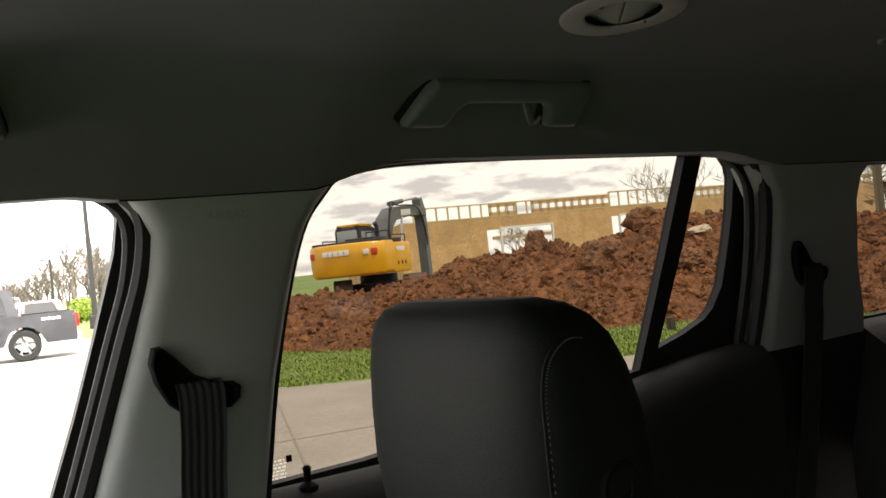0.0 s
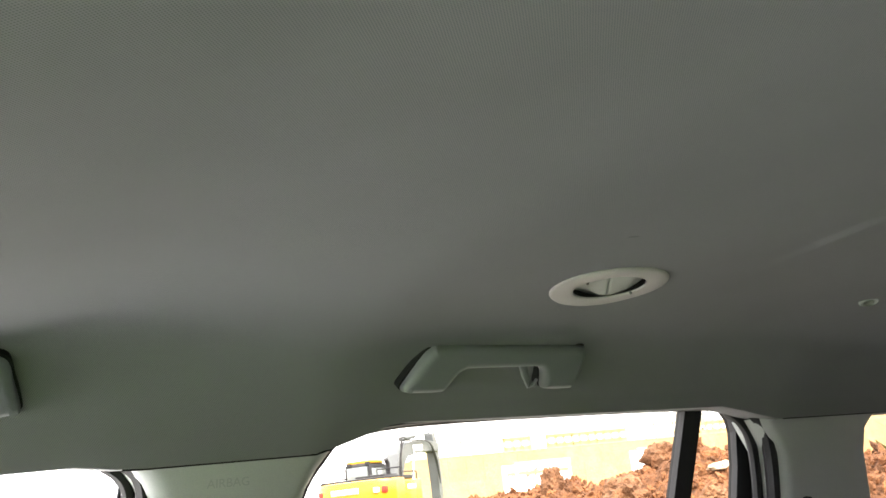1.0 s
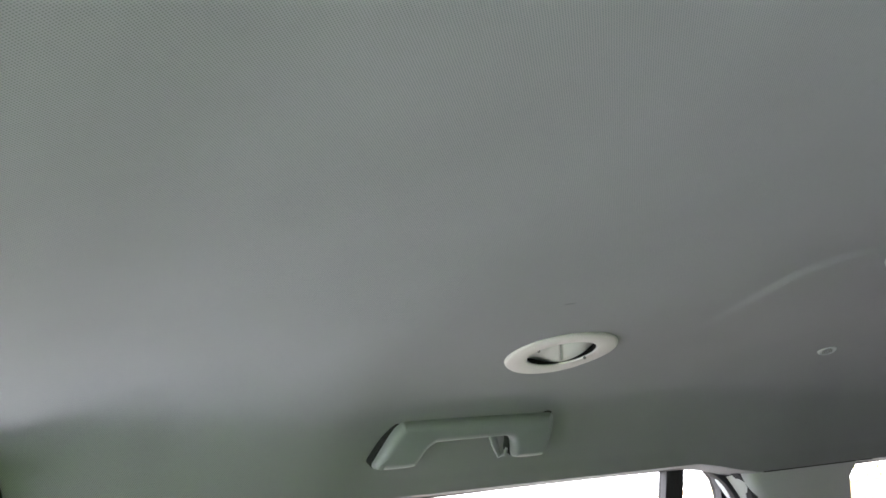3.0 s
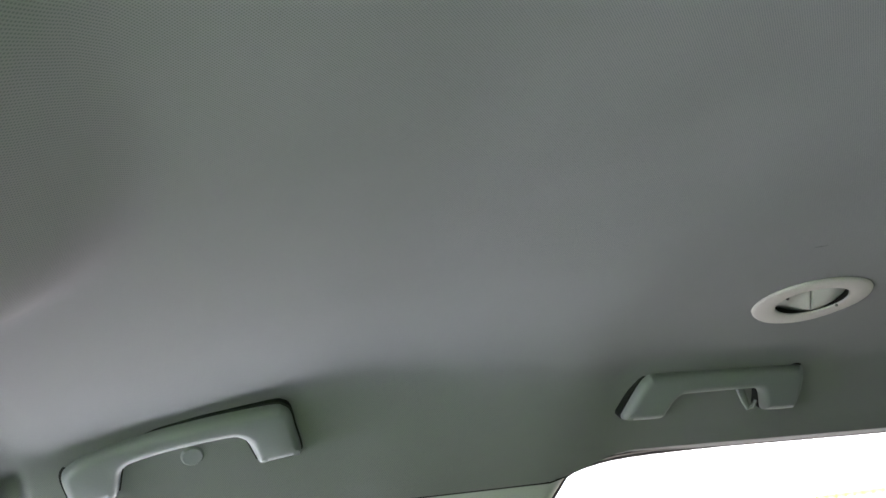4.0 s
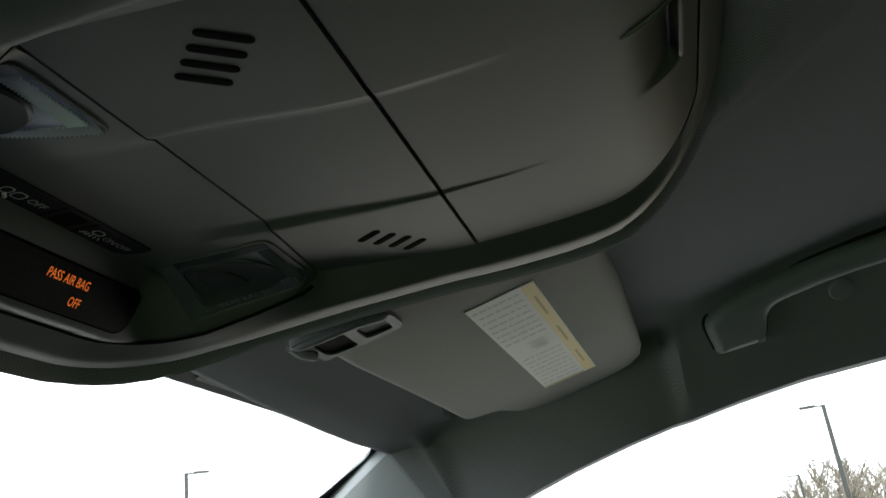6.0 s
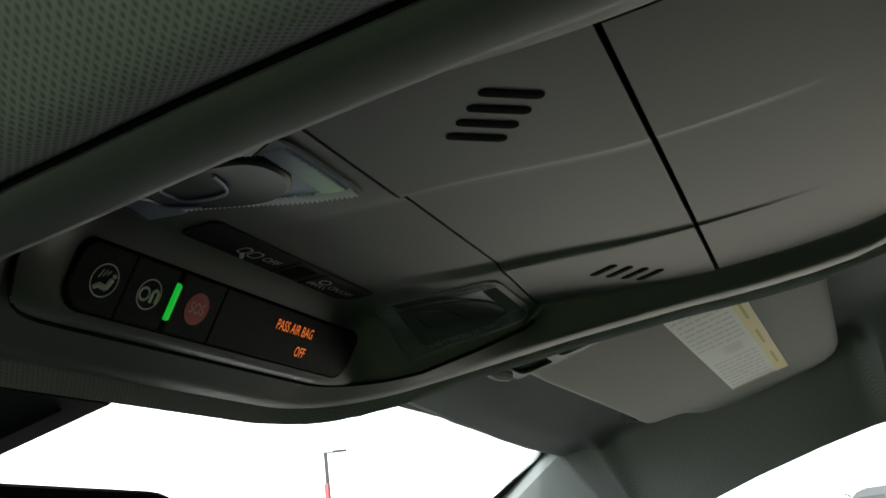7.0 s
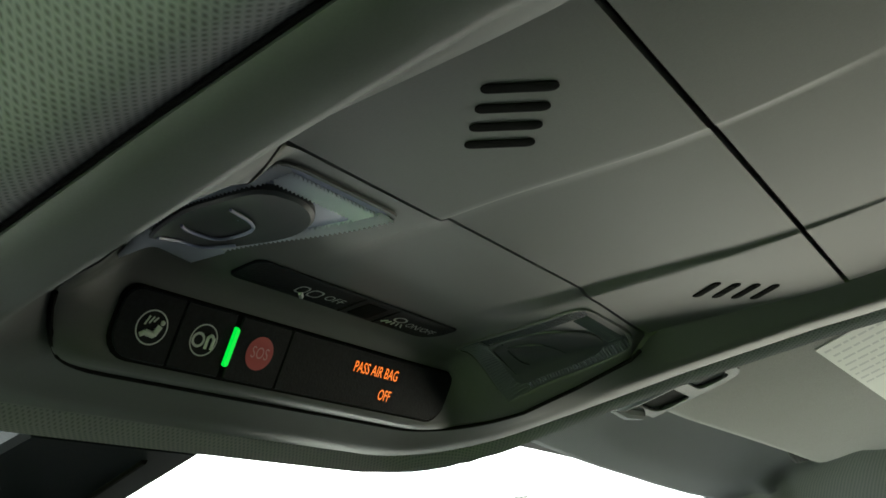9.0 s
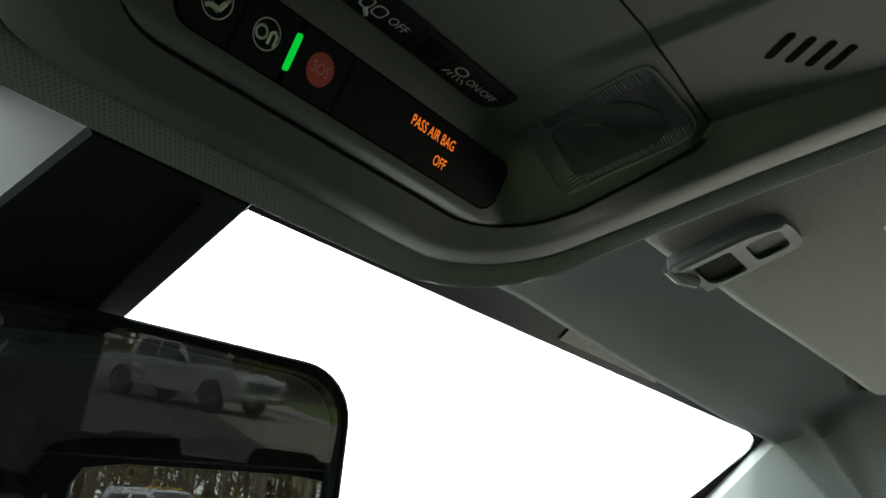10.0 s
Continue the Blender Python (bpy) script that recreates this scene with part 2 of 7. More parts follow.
def lerp(table, x):
    """Linear look-up in a short table of (x, y)."""
    return float(np.interp(x, [p[0] for p in table], [p[1] for p in table]))


def ease(a, b, x):
    t = min(1, max(0, (x - a) / (b - a)))
    return t * t * (3 - 2 * t)


def prism(bm, outline, to_3d, depth_vec, hole_loops=()):
    """A flat outline with holes, given thickness. to_3d maps (u, v) to a point; depth_vec maps (u, v) to the offset of the back."""
    edges = []
    loops = [outline, *hole_loops]
    front_loops = []
    for loop in loops:
        vs = [bm.verts.new(to_3d(*p)) for p in loop]
        front_loops.append(vs)
        edges += [bm.edges.new((a, b)) for a, b in zip(vs, vs[1:] + vs[:1])]
    filled = bmesh.ops.triangle_fill(bm, use_beauty=True, use_dissolve=False, edges=edges)
    faces = [f for f in filled["geom"] if isinstance(f, bmesh.types.BMFace)]
    twin = {}
    for loop, vs in zip(loops, front_loops):
        for p, v in zip(loop, vs):
            twin[v] = bm.verts.new(v.co + Vector(depth_vec(*p)))
    for f in faces:
        bm.faces.new([twin[v] for v in reversed(f.verts)])
    for vs in front_loops:
        for a, b in zip(vs, vs[1:] + vs[:1]):
            bm.faces.new((a, b, twin[b], twin[a]))
    return bm


def writing(text, size, m, mat, parent, name="lettering", bold=0.0):
    """Words in the built-in font as a flat mesh, lower left at the pose's origin unless centred there."""
    cu = bpy.data.curves.new(name, "FONT")
    cu.body, cu.size, cu.align_x, cu.align_y, cu.offset, cu.resolution_u = text, size, "CENTER", "CENTER", bold, 3
    ob = bpy.data.objects.new(name, cu)
    me = bpy.data.meshes.new_from_object(ob)
    bpy.data.objects.remove(ob)
    me.materials.clear()
    me.materials.append(mat)
    made = new(name, me)
    made.parent = parent
    bpy.context.view_layer.update()
    made.matrix_parent_inverse = parent.matrix_world.inverted()
    made.matrix_basis = m
    return made


# ---------------------------------------------------------------- the cabin's shell
YC = 0.38                      # the car's middle line
EDGE = 0.636                   # half width of the headliner


def roof_middle(x):
    return lerp([(-0.72, 1.640), (-0.60, 1.655), (-0.45, 1.669), (-0.30, 1.673), (-0.15, 1.704), (0.0, 1.730), (0.2, 1.750), (0.4, 1.755), (0.9, 1.755), (1.8, 1.745), (2.4, 1.72)], x)


def roof_edge(x):
    return lerp([(-0.72, 1.500), (-0.60, 1.503), (-0.505, 1.520), (-0.444, 1.539), (-0.38, 1.556), (-0.324, 1.5690), (-0.265, 1.5815), (-0.203, 1.5920), (-0.10, 1.6015), (0.0, 1.604), (0.05, 1.598), (0.25, 1.600),
                 (0.35, 1.629), (0.9, 1.625), (1.0, 1.602), (1.3, 1.600), (2.4, 1.56)], x)


ROOF_CURVE = [(0, 0), (0.15, 0.03), (0.27, 0.09), (0.38, 0.145), (0.43, 0.175), (0.46, 0.21), (0.50, 0.265), (0.53, 0.31), (0.55, 0.36), (0.58, 0.53), (0.61, 0.74), (0.622, 0.84), (EDGE, 1.0)]
DOOR_CURVE = [(0, 0), (0.15, 0.01), (0.27, 0.02), (0.38, 0.035), (0.43, 0.045), (0.46, 0.055), (0.50, 0.075), (0.525, 0.10), (0.545, 0.15), (0.57, 0.33), (0.584, 0.46), (0.61, 0.72), (0.622, 0.86), (EDGE, 1.0)]
FRONT_CURVE = [(0, 0), (0.15, 0.03), (0.27, 0.10), (0.36, 0.20), (0.42, 0.27), (0.50, 0.33), (0.55, 0.36), (0.60, 0.375), (0.610, 0.39), (0.622, 0.68), (EDGE, 1.0)]


def console_distance(x, y):
    """How far a point of the plan lies outside the overhead console's outline."""
    r = 0.044 + (0.034 if y > YC else -0.009) * ease(-0.46, -0.40, x)
    qx, qy = abs(x + 0.4440) - (0.1540 - r), abs(y - YC) - (0.126 - r)
    return math.hypot(max(qx, 0), max(qy, 0)) + min(max(qx, qy), 0) - r


def console_rim(x):
    """Height of the console's lower lip."""
    return lerp([(-0.60, 1.574), (-0.585, 1.575), (-0.52, 1.580), (-0.47, 1.5845), (-0.42, 1.5875), (-0.38, 1.5885), (-0.34, 1.589), (-0.30, 1.593), (-0.27, 1.596)], x)


def rear_rise(x):
    """How far the console's rear end curls up, ever more steeply, into the headliner."""
    t = max(0.0, x + 0.404)
    return 1.15 * t * t + 0.0180 * max(0.0, (t - 0.050) / 0.053) ** 2.6


def visor_plane(x, y):
    y = YC + abs(y - YC)
    return 1.6245 + 0.2 * (x + 0.351) - 0.062 * (y - 0.973)


def roof_height(x, y):
    u = abs(y - YC)
    q, p = ease(-0.44, -0.66, x), ease(0.28, 0.02, x)
    z = roof_middle(x) - (roof_middle(x) - roof_edge(x)) * ((lerp(ROOF_CURVE, u) * (1 - p) + lerp(DOOR_CURVE, u) * p) * (1 - q) + lerp(FRONT_CURVE, u) * q)
    # the rear part of the headliner is pressed a little lower, behind a curved step
    inside = 0.09 - math.hypot(max(0.09 - (x - 0.638), 0), max(0.09 - (u - 0.125), 0))
    z -= 0.0032 * (1 - ease(0.22, 0.36, u)) * ease(-0.002, 0.004, inside)
    # hollows for the visors
    hollow = ease(-0.314, -0.334, x) * ease(-0.61, -0.560, x) * ease(0.17, 0.20, u) * ease(0.640, 0.590, u)
    z += hollow * max(0.0, visor_plane(x, y) + 0.023 - z)
    # dents above the grab handles' ends
    for hx, hz in ((-0.07, 0.006), (-0.30, 0.006), (0.335, 0.005), (0.60, 0.005)):
        z += hz * math.exp(-((x - hx) / 0.022) ** 2 - ((u - 0.575) / 0.03) ** 2)
    # a short fold in the cloth at each rear corner of the console
    # the cloth is drawn down into a roll round the console
    d = console_distance(x, y)
    rim = console_rim(x) + min(0.036, rear_rise(min(x, -0.292)))
    if d < -0.004:
        return max(z, 1.665) if d < -0.012 else rim + 0.0075 + (1.660 - rim) * (-0.004 - d) / 0.008
    front = ease(-0.52, -0.60, x)
    roll = rim + 0.0055 - (0.0050 + 0.003 * front) * math.sin(math.pi * min(1, max(0, d / 0.022)))
    w = min(1.0, max(0.0, (d - 0.014) / (0.050 + 0.060 * ease(-0.38, -0.28, x) - 0.018 * front)))
    rise = w ** 3 * (w * (6 * w - 15) + 10)
    # a short fold in the cloth at each rear corner of the console
    fx, fu = x + 0.285, u - 0.080
    along, off = fu * 0.95 - fx * 0.31, fx * 0.95 + fu * 0.31 - 3.0 * fu * fu
    fold = 0.0030 * math.exp(-(off / 0.0075) ** 2) * ease(-0.035, -0.010, along) * ease(0.040, 0.010, along)
    return min(z, roll + (z - roll) * rise) - fold


def headliner():
    bm = bmesh.new()
    xs = sorted(set([round(-0.685 + 0.005 * i, 4) for i in range(90)] + [round(-0.235 + 0.0125 * i, 4) for i in range(20)] + [round(0.015 + 0.025 * i, 4) for i in range(24)] + [round(0.43 + 0.0125 * i, 4) for i in range(10)]
                    + [round(0.62 + 0.006 * i, 4) for i in range(24)] + [round(0.77 + 0.04 * i, 4) for i in range(41)]))
    us = sorted(set([round(0.006 * i, 4) for i in range(32)] + [round(0.19 + 0.0125 * i, 4) for i in range(34)] + [0.608, 0.613, 0.618, 0.622, 0.626, 0.630, 0.633, EDGE]))
    ys = [YC - u for u in reversed(us[1:])] + [YC + u for u in us]
    rows = []
    for x in xs:
        # the front edge bows forward in the middle
        row = []
        for y in ys:
            u = abs(y - YC)
            bow = (0.0487 * (min(u, 0.52) / 0.52) ** 2 + 0.09 * max(0.0, u - 0.52) + 0.009 * ease(0.14, 0.28, u) * ease(0.56, 0.42, u)) * ease(-0.56, -0.685, x) + 0.052 * min(1.0, max(0.0, (u - 0.610) / 0.026)) * ease(-0.48, -0.685, x)
            wide = 0.042 * ease(0.50, 0.62, u) * ease(-0.35, -0.58, x)
            row.append((x + bow, y + math.copysign(wide, y - YC), roof_height(x, y)))
        a, b = row[0], row[-1]
        rows.append([(a[0], a[1] - 0.045, a[2] + 0.002)] + row + [(b[0], b[1] + 0.045, b[2] + 0.002)])
    rings(bm, rows, closed=False)
    bmesh.ops.delete(bm, geom=[v for v in bm.verts if not v.link_faces], context="VERTS")
    opening = [f for f in bm.faces if all(((v.co.x - 0.491) / 0.060) ** 2 + ((v.co.y - 0.780) / 0.054) ** 2 < 1 for v in f.verts)]
    bmesh.ops.delete(bm, geom=opening, context="FACES")
    ob = part("ceiling_headliner", bm, M_CLOTH)
    tagged(ob, "light grey knitted cloth headliner of the car's roof", "headliner", kind="structure")
    mod = ob.modifiers.new("thickness", "SOLIDIFY")
    mod.thickness, mod.offset = 0.004, 1.0
    return ob


headliner()

# outer roof skin, so that no light comes through above
bm = bmesh.new()
box(bm, (-0.62, YC - 0.70, 1.775), (2.55, YC + 0.70, 1.79), 0.006)
tagged(part("roof_skin", bm, M_BLACK), "painted steel roof of the car", "roof", kind="structure")


def side_y(z, base, s=1):
    """The y of a point on the inward-leaning side of the body; s = 1 for the right side, -1 for the left."""
    y = base + 0.25 * (1.6 - z)
    return y if s > 0 else 2 * YC - y


# openings of the body side, as (x, z), front to rear
FRONT_GLASS = [(-1.02, 1.275), (-0.80, 1.375), (-0.640, 1.482), (-0.495, 1.546), (-0.395, 1.573), (-0.305, 1.593), (-0.219, 1.608), (-0.128, 1.620), (-0.03, 1.626),
               (0.018, 1.619), (0.045, 1.611), (0.058, 1.590), (0.053, 1.552), (0.029, 1.465), (0.005, 1.383), (-0.022, 1.301), (-0.04, 1.245), (-0.6, 1.225)]
REAR_GLASS = [(0.203, 1.258), (0.215, 1.391), (0.228, 1.466), (0.243, 1.533), (0.258, 1.575), (0.283, 1.606), (0.312, 1.620), (0.348, 1.633), (0.459, 1.636), (0.641, 1.634),
              (0.893, 1.632), (0.865, 1.48), (0.829, 1.306), (0.60, 1.285), (0.351, 1.262)]
QUARTER_GLASS = [(0.930, 1.630), (0.982, 1.627), (0.998, 1.612), (1.006, 1.592), (1.010, 1.54), (1.007, 1.475), (1.002, 1.42), (0.985, 1.385), (0.967, 1.369), (0.92, 1.350), (0.866, 1.335), (0.905, 1.5)]
THIRD_GLASS = [(1.434, 1.318), (1.335, 1.324), (1.318, 1.338), (1.296, 1.420), (1.277, 1.50), (1.268, 1.545), (1.272, 1.575), (1.29, 1.592), (1.33, 1.602), (1.55, 1.602),
               (1.95, 1.58), (2.12, 1.545), (2.14, 1.50), (2.05, 1.40), (1.98, 1.335), (1.75, 1.318)]
SHELL = [(-1.12, 1.20), (-1.10, 1.30), (-0.84, 1.42), (-0.66, 1.545), (-0.45, 1.60), (-0.2, 1.665), (0.3, 1.70), (1.0, 1.70), (1.9, 1.66), (2.45, 1.60), (2.5, 1.25), (2.45, 0.45), (-1.12, 0.45)]


def body_side(s):
    side = "right" if s > 0 else "left"
    bm = bmesh.new()
    prism(bm, SHELL, lambda x, z: (x, side_y(z, 1.100, s), z), lambda x, z: (0, 0.018 * s, 0), [FRONT_GLASS, REAR_GLASS, QUARTER_GLASS, THIRD_GLASS])
    ob = part("wall_" + side, bm, M_SEAL, smooth=False)
    tagged(ob, "black door frames and window surrounds of the car's side", "car side", kind="structure")
    for k, (loop, mat, words) in enumerate(((FRONT_GLASS, M_GLASS_CLEAR, "clear front door window glass"), (REAR_GLASS, M_GLASS_DARK, "dark tinted rear door window glass"),
                                            (QUARTER_GLASS, M_GLASS_DARK, "small tinted fixed pane of the rear door"), (THIRD_GLASS, M_GLASS_THIRD, "dark tinted rear quarter window glass"))):
        cx, cz = sum(p[0] for p in loop) / len(loop), sum(p[1] for p in loop) / len(loop)
        grown = [(cx + (x - cx) * 1.05, cz + (z - cz) * 1.05) for x, z in loop]
        bm = bmesh.new()
        prism(bm, grown, lambda x, z: (x, side_y(z, 1.112, s), z), lambda x, z: (0, 0.0005 * s, 0))
        bmesh.ops.delete(bm, geom=[f for f in bm.faces if len(f.verts) == 4], context="FACES_ONLY")
        keep = [f for f in bm.faces if (f.calc_center_median().y - side_y(f.calc_center_median().z, 1.112, s)) * s > 0.0002]
        bmesh.ops.delete(bm, geom=keep, context="FACES")
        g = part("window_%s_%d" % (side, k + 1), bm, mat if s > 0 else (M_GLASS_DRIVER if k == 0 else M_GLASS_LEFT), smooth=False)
        tagged(g, words, "car window", kind="structure")
        g.visible_shadow = False
    return ob


for s in (1, -1):
    body_side(s)


def lip(bm, line, s, base, r, flat=1.0):
    tube(bm, smooth_line([(x, side_y(z, base, s), z) for x, z in line], 5), r, 8, flat)


def seals(s):
    """Rubber strips round the door openings."""
    runs = {"front": [(-0.9, 1.33), (-0.68, 1.475), (-0.495, 1.552), (-0.305, 1.602), (-0.128, 1.628), (0.0, 1.630), (0.05, 1.612), (0.074, 1.585), (0.072, 1.53), (0.050, 1.455), (0.006, 1.309), (-0.03, 1.20)],
            "rear": [(0.19, 1.20), (0.205, 1.391), (0.232, 1.54), (0.262, 1.598), (0.31, 1.630), (0.46, 1.640), (0.9, 1.637), (0.965, 1.628), (1.01, 1.598), (1.031, 1.55), (1.041, 1.45), (1.035, 1.32), (1.02, 1.2)]}
    for key, line in runs.items():
        bm = bmesh.new()
        lip(bm, line, s, 1.052, 0.011)
        ob = part("trim_door_seal_%s_%s" % (key, "right" if s > 0 else "left"), bm, M_SEAL)
        tagged(ob, "black rubber door seal round the door opening", "door seal", kind="structure")
        bm = bmesh.new()
        lip(bm, [(x - 0.012 if x < 0.1 else (x - 0.014 if x > 0.9 else x + 0.005), z - 0.004) for x, z in line], s, 1.072, 0.008)
        ob = part("trim_door_seal_inner_%s_%s" % (key, "right" if s > 0 else "left"), bm, M_SEAL)
        tagged(ob, "second black rubber lip inside the door frame", "door seal", kind="structure")


for s in (1, -1):
    seals(s)


def pillar(name, label, s, left, right, base, z_low, z_top, bulge=0.0, mat=M_TRIM, round_l=0.030, round_r=0.018, parent=None):
    """A moulded pillar cover: its face lies at base, both edges roll back to the door frame."""
    bm = bmesh.new()
    loops = []
    n = 22
    for i in range(n + 1):
        z = z_low + (z_top - z_low) * i / n
        a, b = lerp(left, z), lerp(right, z)
        y = lambda off: side_y(z, base, s) + off * s
        sec = [(a - 0.002, y(0.055))]
        for k in range(7):
            t = radians(90 * k / 6)
            sec.append((a + round_l * (1 - math.cos(t)), y(round_l * 1.1 * (1 - math.sin(t)))))
        for k in range(1, 6):
            q = k / 6
            sec.append((a + round_l + (b - a - round_l - round_r) * q, y(-bulge * math.sin(math.pi * q))))
        for k in range(7):
            t = radians(90 * k / 6)
            sec.append((b - round_r + round_r * math.sin(t), y(round_r * 1.4 * (1 - math.cos(t)))))
        sec.append((b + 0.001, y(0.055)))
        loops.append([(x, yy, z) for x, yy in sec])
    rings(bm, loops, closed=False)
    ob = part(name, bm, mat, parent)
    if parent is None:
        tagged(ob, label, "pillar trim", kind="structure")
    return ob


B_LEFT = [(1.15, -0.04), (1.309, 0.010), (1.453, 0.052), (1.529, 0.072), (1.567, 0.075), (1.595, 0.060), (1.625, 0.030)]
B_RIGHT = [(1.15, 0.185), (1.269, 0.196), (1.391, 0.207), (1.466, 0.220), (1.533, 0.234), (1.575, 0.249), (1.606, 0.276), (1.625, 0.29)]
C_LEFT = [(1.25, 1.036), (1.42, 1.040), (1.55, 1.030), (1.605, 0.985)]
C_RIGHT = [(1.25, 1.334), (1.344, 1.317), (1.429, 1.283), (1.54, 1.257), (1.58, 1.261), (1.606, 1.29)]
for s, side in ((1, "right"), (-1, "left")):
    pillar("pillar_trim_b_" + side, "light grey plastic cover of the centre door pillar", s, B_LEFT, B_RIGHT, 1.024, 1.15, 1.606, 0.003)
    pillar("pillar_trim_c_" + side, "light grey plastic cover of the rear door pillar", s, C_LEFT, C_RIGHT, 1.033, 1.305, 1.606, 0.002)
    pillar("pillar_trim_c_lower_" + side, "black lower cover of the rear door pillar", s, [(0.5, 1.02), (1.31, 1.034)], [(0.5, 1.40), (1.31, 1.345)], 1.028, 0.50, 1.303, 0.004, M_DOOR)
    # seam between the headliner and the pillar covers
    for name, x0, x1 in (("b", 0.045, 0.265), ("c", 1.02, 1.29)):
        bm = bmesh.new()
        tube(bm, [(x0 + (x1 - x0) * i / 12, YC + s * (EDGE + 0.0010), roof_edge(x0 + (x1 - x0) * i / 12) - 0.0004) for i in range(13)], 0.0011, 6)
        tagged(part("trim_seam_%s_%s" % (name, side), bm, M_GAP), "dark seam above the pillar cover", "seam", kind="structure")
    # front windscreen pillar: a wide, slightly crowned cover from the glass to the door seal
    bm = bmesh.new()
    loops = []
    for k in range(-3, 37):
        q = k / 4
        a = Vector((-0.626 - 0.077 * q, 1.054 + 0.011 * q, 1.604 - 0.050 * q))
        b = Vector((-0.548 - 0.070 * q, 1.066 + 0.013 * q, 1.534 - 0.042 * q))
        inward = Vector((0.35, -0.85, -0.40)).normalized()
        sec = [a - inward * 0.028 + Vector((-0.012, 0, 0)), a - inward * 0.004]
        sec += [a.lerp(b, 0.03 + 0.94 * i / 10) + inward * 0.002 * math.sin(math.pi * (0.03 + 0.94 * i / 10)) for i in range(11)]
        sec += [b - inward * 0.005, b - inward * 0.035 + Vector((0.010, 0, -0.006))]
        loops.append([(p.x, p.y if s > 0 else 2 * YC - p.y, p.z) for p in sec])
    rings(bm, loops, closed=False)
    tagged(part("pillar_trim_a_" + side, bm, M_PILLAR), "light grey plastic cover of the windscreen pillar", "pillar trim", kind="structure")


def side_ledge(s, side):
    """Door panels with a padded top, and the grey shelf below the rear quarter window."""
    for name, x0, x1, z0, z1 in (("front", -1.10, 0.05, 1.235, 1.245), ("rear", 0.17, 1.04, 1.255, 1.32)):
        bm = bmesh.new()
        loops = []
        for i in range(15):
            x = x0 + (x1 - x0) * i / 14
            zt = z0 + (z1 - z0) * ease(0.35, 1.0, i / 14)
            yo = side_y(zt, 1.092, s)
            sec = [(0.0, 0.0), (-0.03, 0.004), (-0.055, -0.004), (-0.075, -0.025), (-0.085, -0.07), (-0.075, -0.25), (-0.10, -0.40), (-0.08, -0.80), (0.0, -0.80)]
            loops.append([(x, yo + dy * s, zt + dz) for dy, dz in sec])
        rings(bm, loops)
        tagged(part("door_panel_%s_%s" % (name, side), bm, M_DOOR), "black moulded door panel with a padded top edge", "door panel", kind="structure")
    bm = bmesh.new()
    loops = []
    for i in range(12):
        x = 1.31 + 1.1 * i / 11
        yo = side_y(1.33, 1.088, s)
        sec = [(0.0, 0.005), (-0.05, 0.0), (-0.09, -0.03), (-0.115, -0.08), (-0.12, -0.5), (-0.12, -0.8), (0.0, -0.8)]
        loops.append([(x, yo + dy * s, 1.311 + dz) for dy, dz in sec])
    rings(bm, loops)
    tagged(part("trim_quarter_panel_" + side, bm, M_DOOR), "black moulded panel below the rear quarter window", "quarter trim", kind="structure")


for s, side in ((1, "right"), (-1, "left")):
    side_ledge(s, side)

# floor, bulkhead, dashboard and tailgate close the cabin
bm = bmesh.new()
box(bm, (-1.55, YC - 0.85, 0.42), (2.6, YC + 0.85, 0.46), 0.005)
tagged(part("floor", bm, M_CARPET), "black carpeted car floor", "car floor", kind="structure")
bm = bmesh.new()
loops = []
for i in range(13):
    y = YC - 0.80 + 1.6 * i / 12
    arch = 0.03 * (1 - ((y - YC) / 0.8) ** 2)
    loops.append([(-1.60, y, 0.45), (-1.60, y, 1.08), (-1.45, y, 1.14 + arch), (-1.15, y, 1.13 + arch), (-0.95, y, 1.09 + arch), (-0.90, y, 1.02), (-0.93, y, 0.80), (-1.1, y, 0.45)])
rings(bm, loops)
tagged(part("dashboard", bm, M_DOOR), "black padded dashboard below the windscreen", "dashboard", kind="structure")

REAR_OPEN = [(-0.50, 1.15), (0.50, 1.15), (0.53, 1.19), (0.49, 1.54), (0.45, 1.600), (0.3, 1.622), (-0.3, 1.622), (-0.45, 1.600), (-0.49, 1.54), (-0.53, 1.19)]
bm = bmesh.new()
prism(bm, [(-1.04, 0.45), (1.04, 0.45), (0.86, 1.25), (0.76, 1.60), (0.73, 1.77), (-0.73, 1.77), (-0.76, 1.60), (-0.86, 1.25)],
      lambda y, z: (2.50 - 0.35 * max(-0.05, z - 1.2), YC + y, z), lambda y, z: (0.06, 0, 0), [REAR_OPEN])
tagged(part("wall_rear", bm, M_DOOR, smooth=False), "black inner panel of the tailgate", "tailgate", kind="structure")
bm = bmesh.new()
bm.faces.new([bm.verts.new((2.55 - 0.35 * (z - 1.2), YC + y * 1.03, z)) for y, z in REAR_OPEN])
g = part("window_rear", bm, M_GLASS_REAR, smooth=False)
tagged(g, "dark tinted tailgate window", "car window", kind="structure")
g.visible_shadow = False
bm = bmesh.new()
box(bm, (2.25, YC - 0.66, 1.640), (2.50, YC + 0.66, 1.78), 0.01)
tagged(part("trim_rear_header", bm, M_DOOR), "black cover above the tailgate opening", "trim", kind="structure")


def windscreen_point(y, v):
    """v = 0 at the upper edge, 1 at the dashboard."""
    u = (y - YC) / 0.70
    x = -0.708 + 0.075 * u * u - 0.80 * v
    return (x + 0.14 * v * u * u, y + 0.16 * v * u, 1.655 - 0.042 * abs(u) ** 2.2 - 0.50 * v + 0.02 * math.sin(math.pi * v))


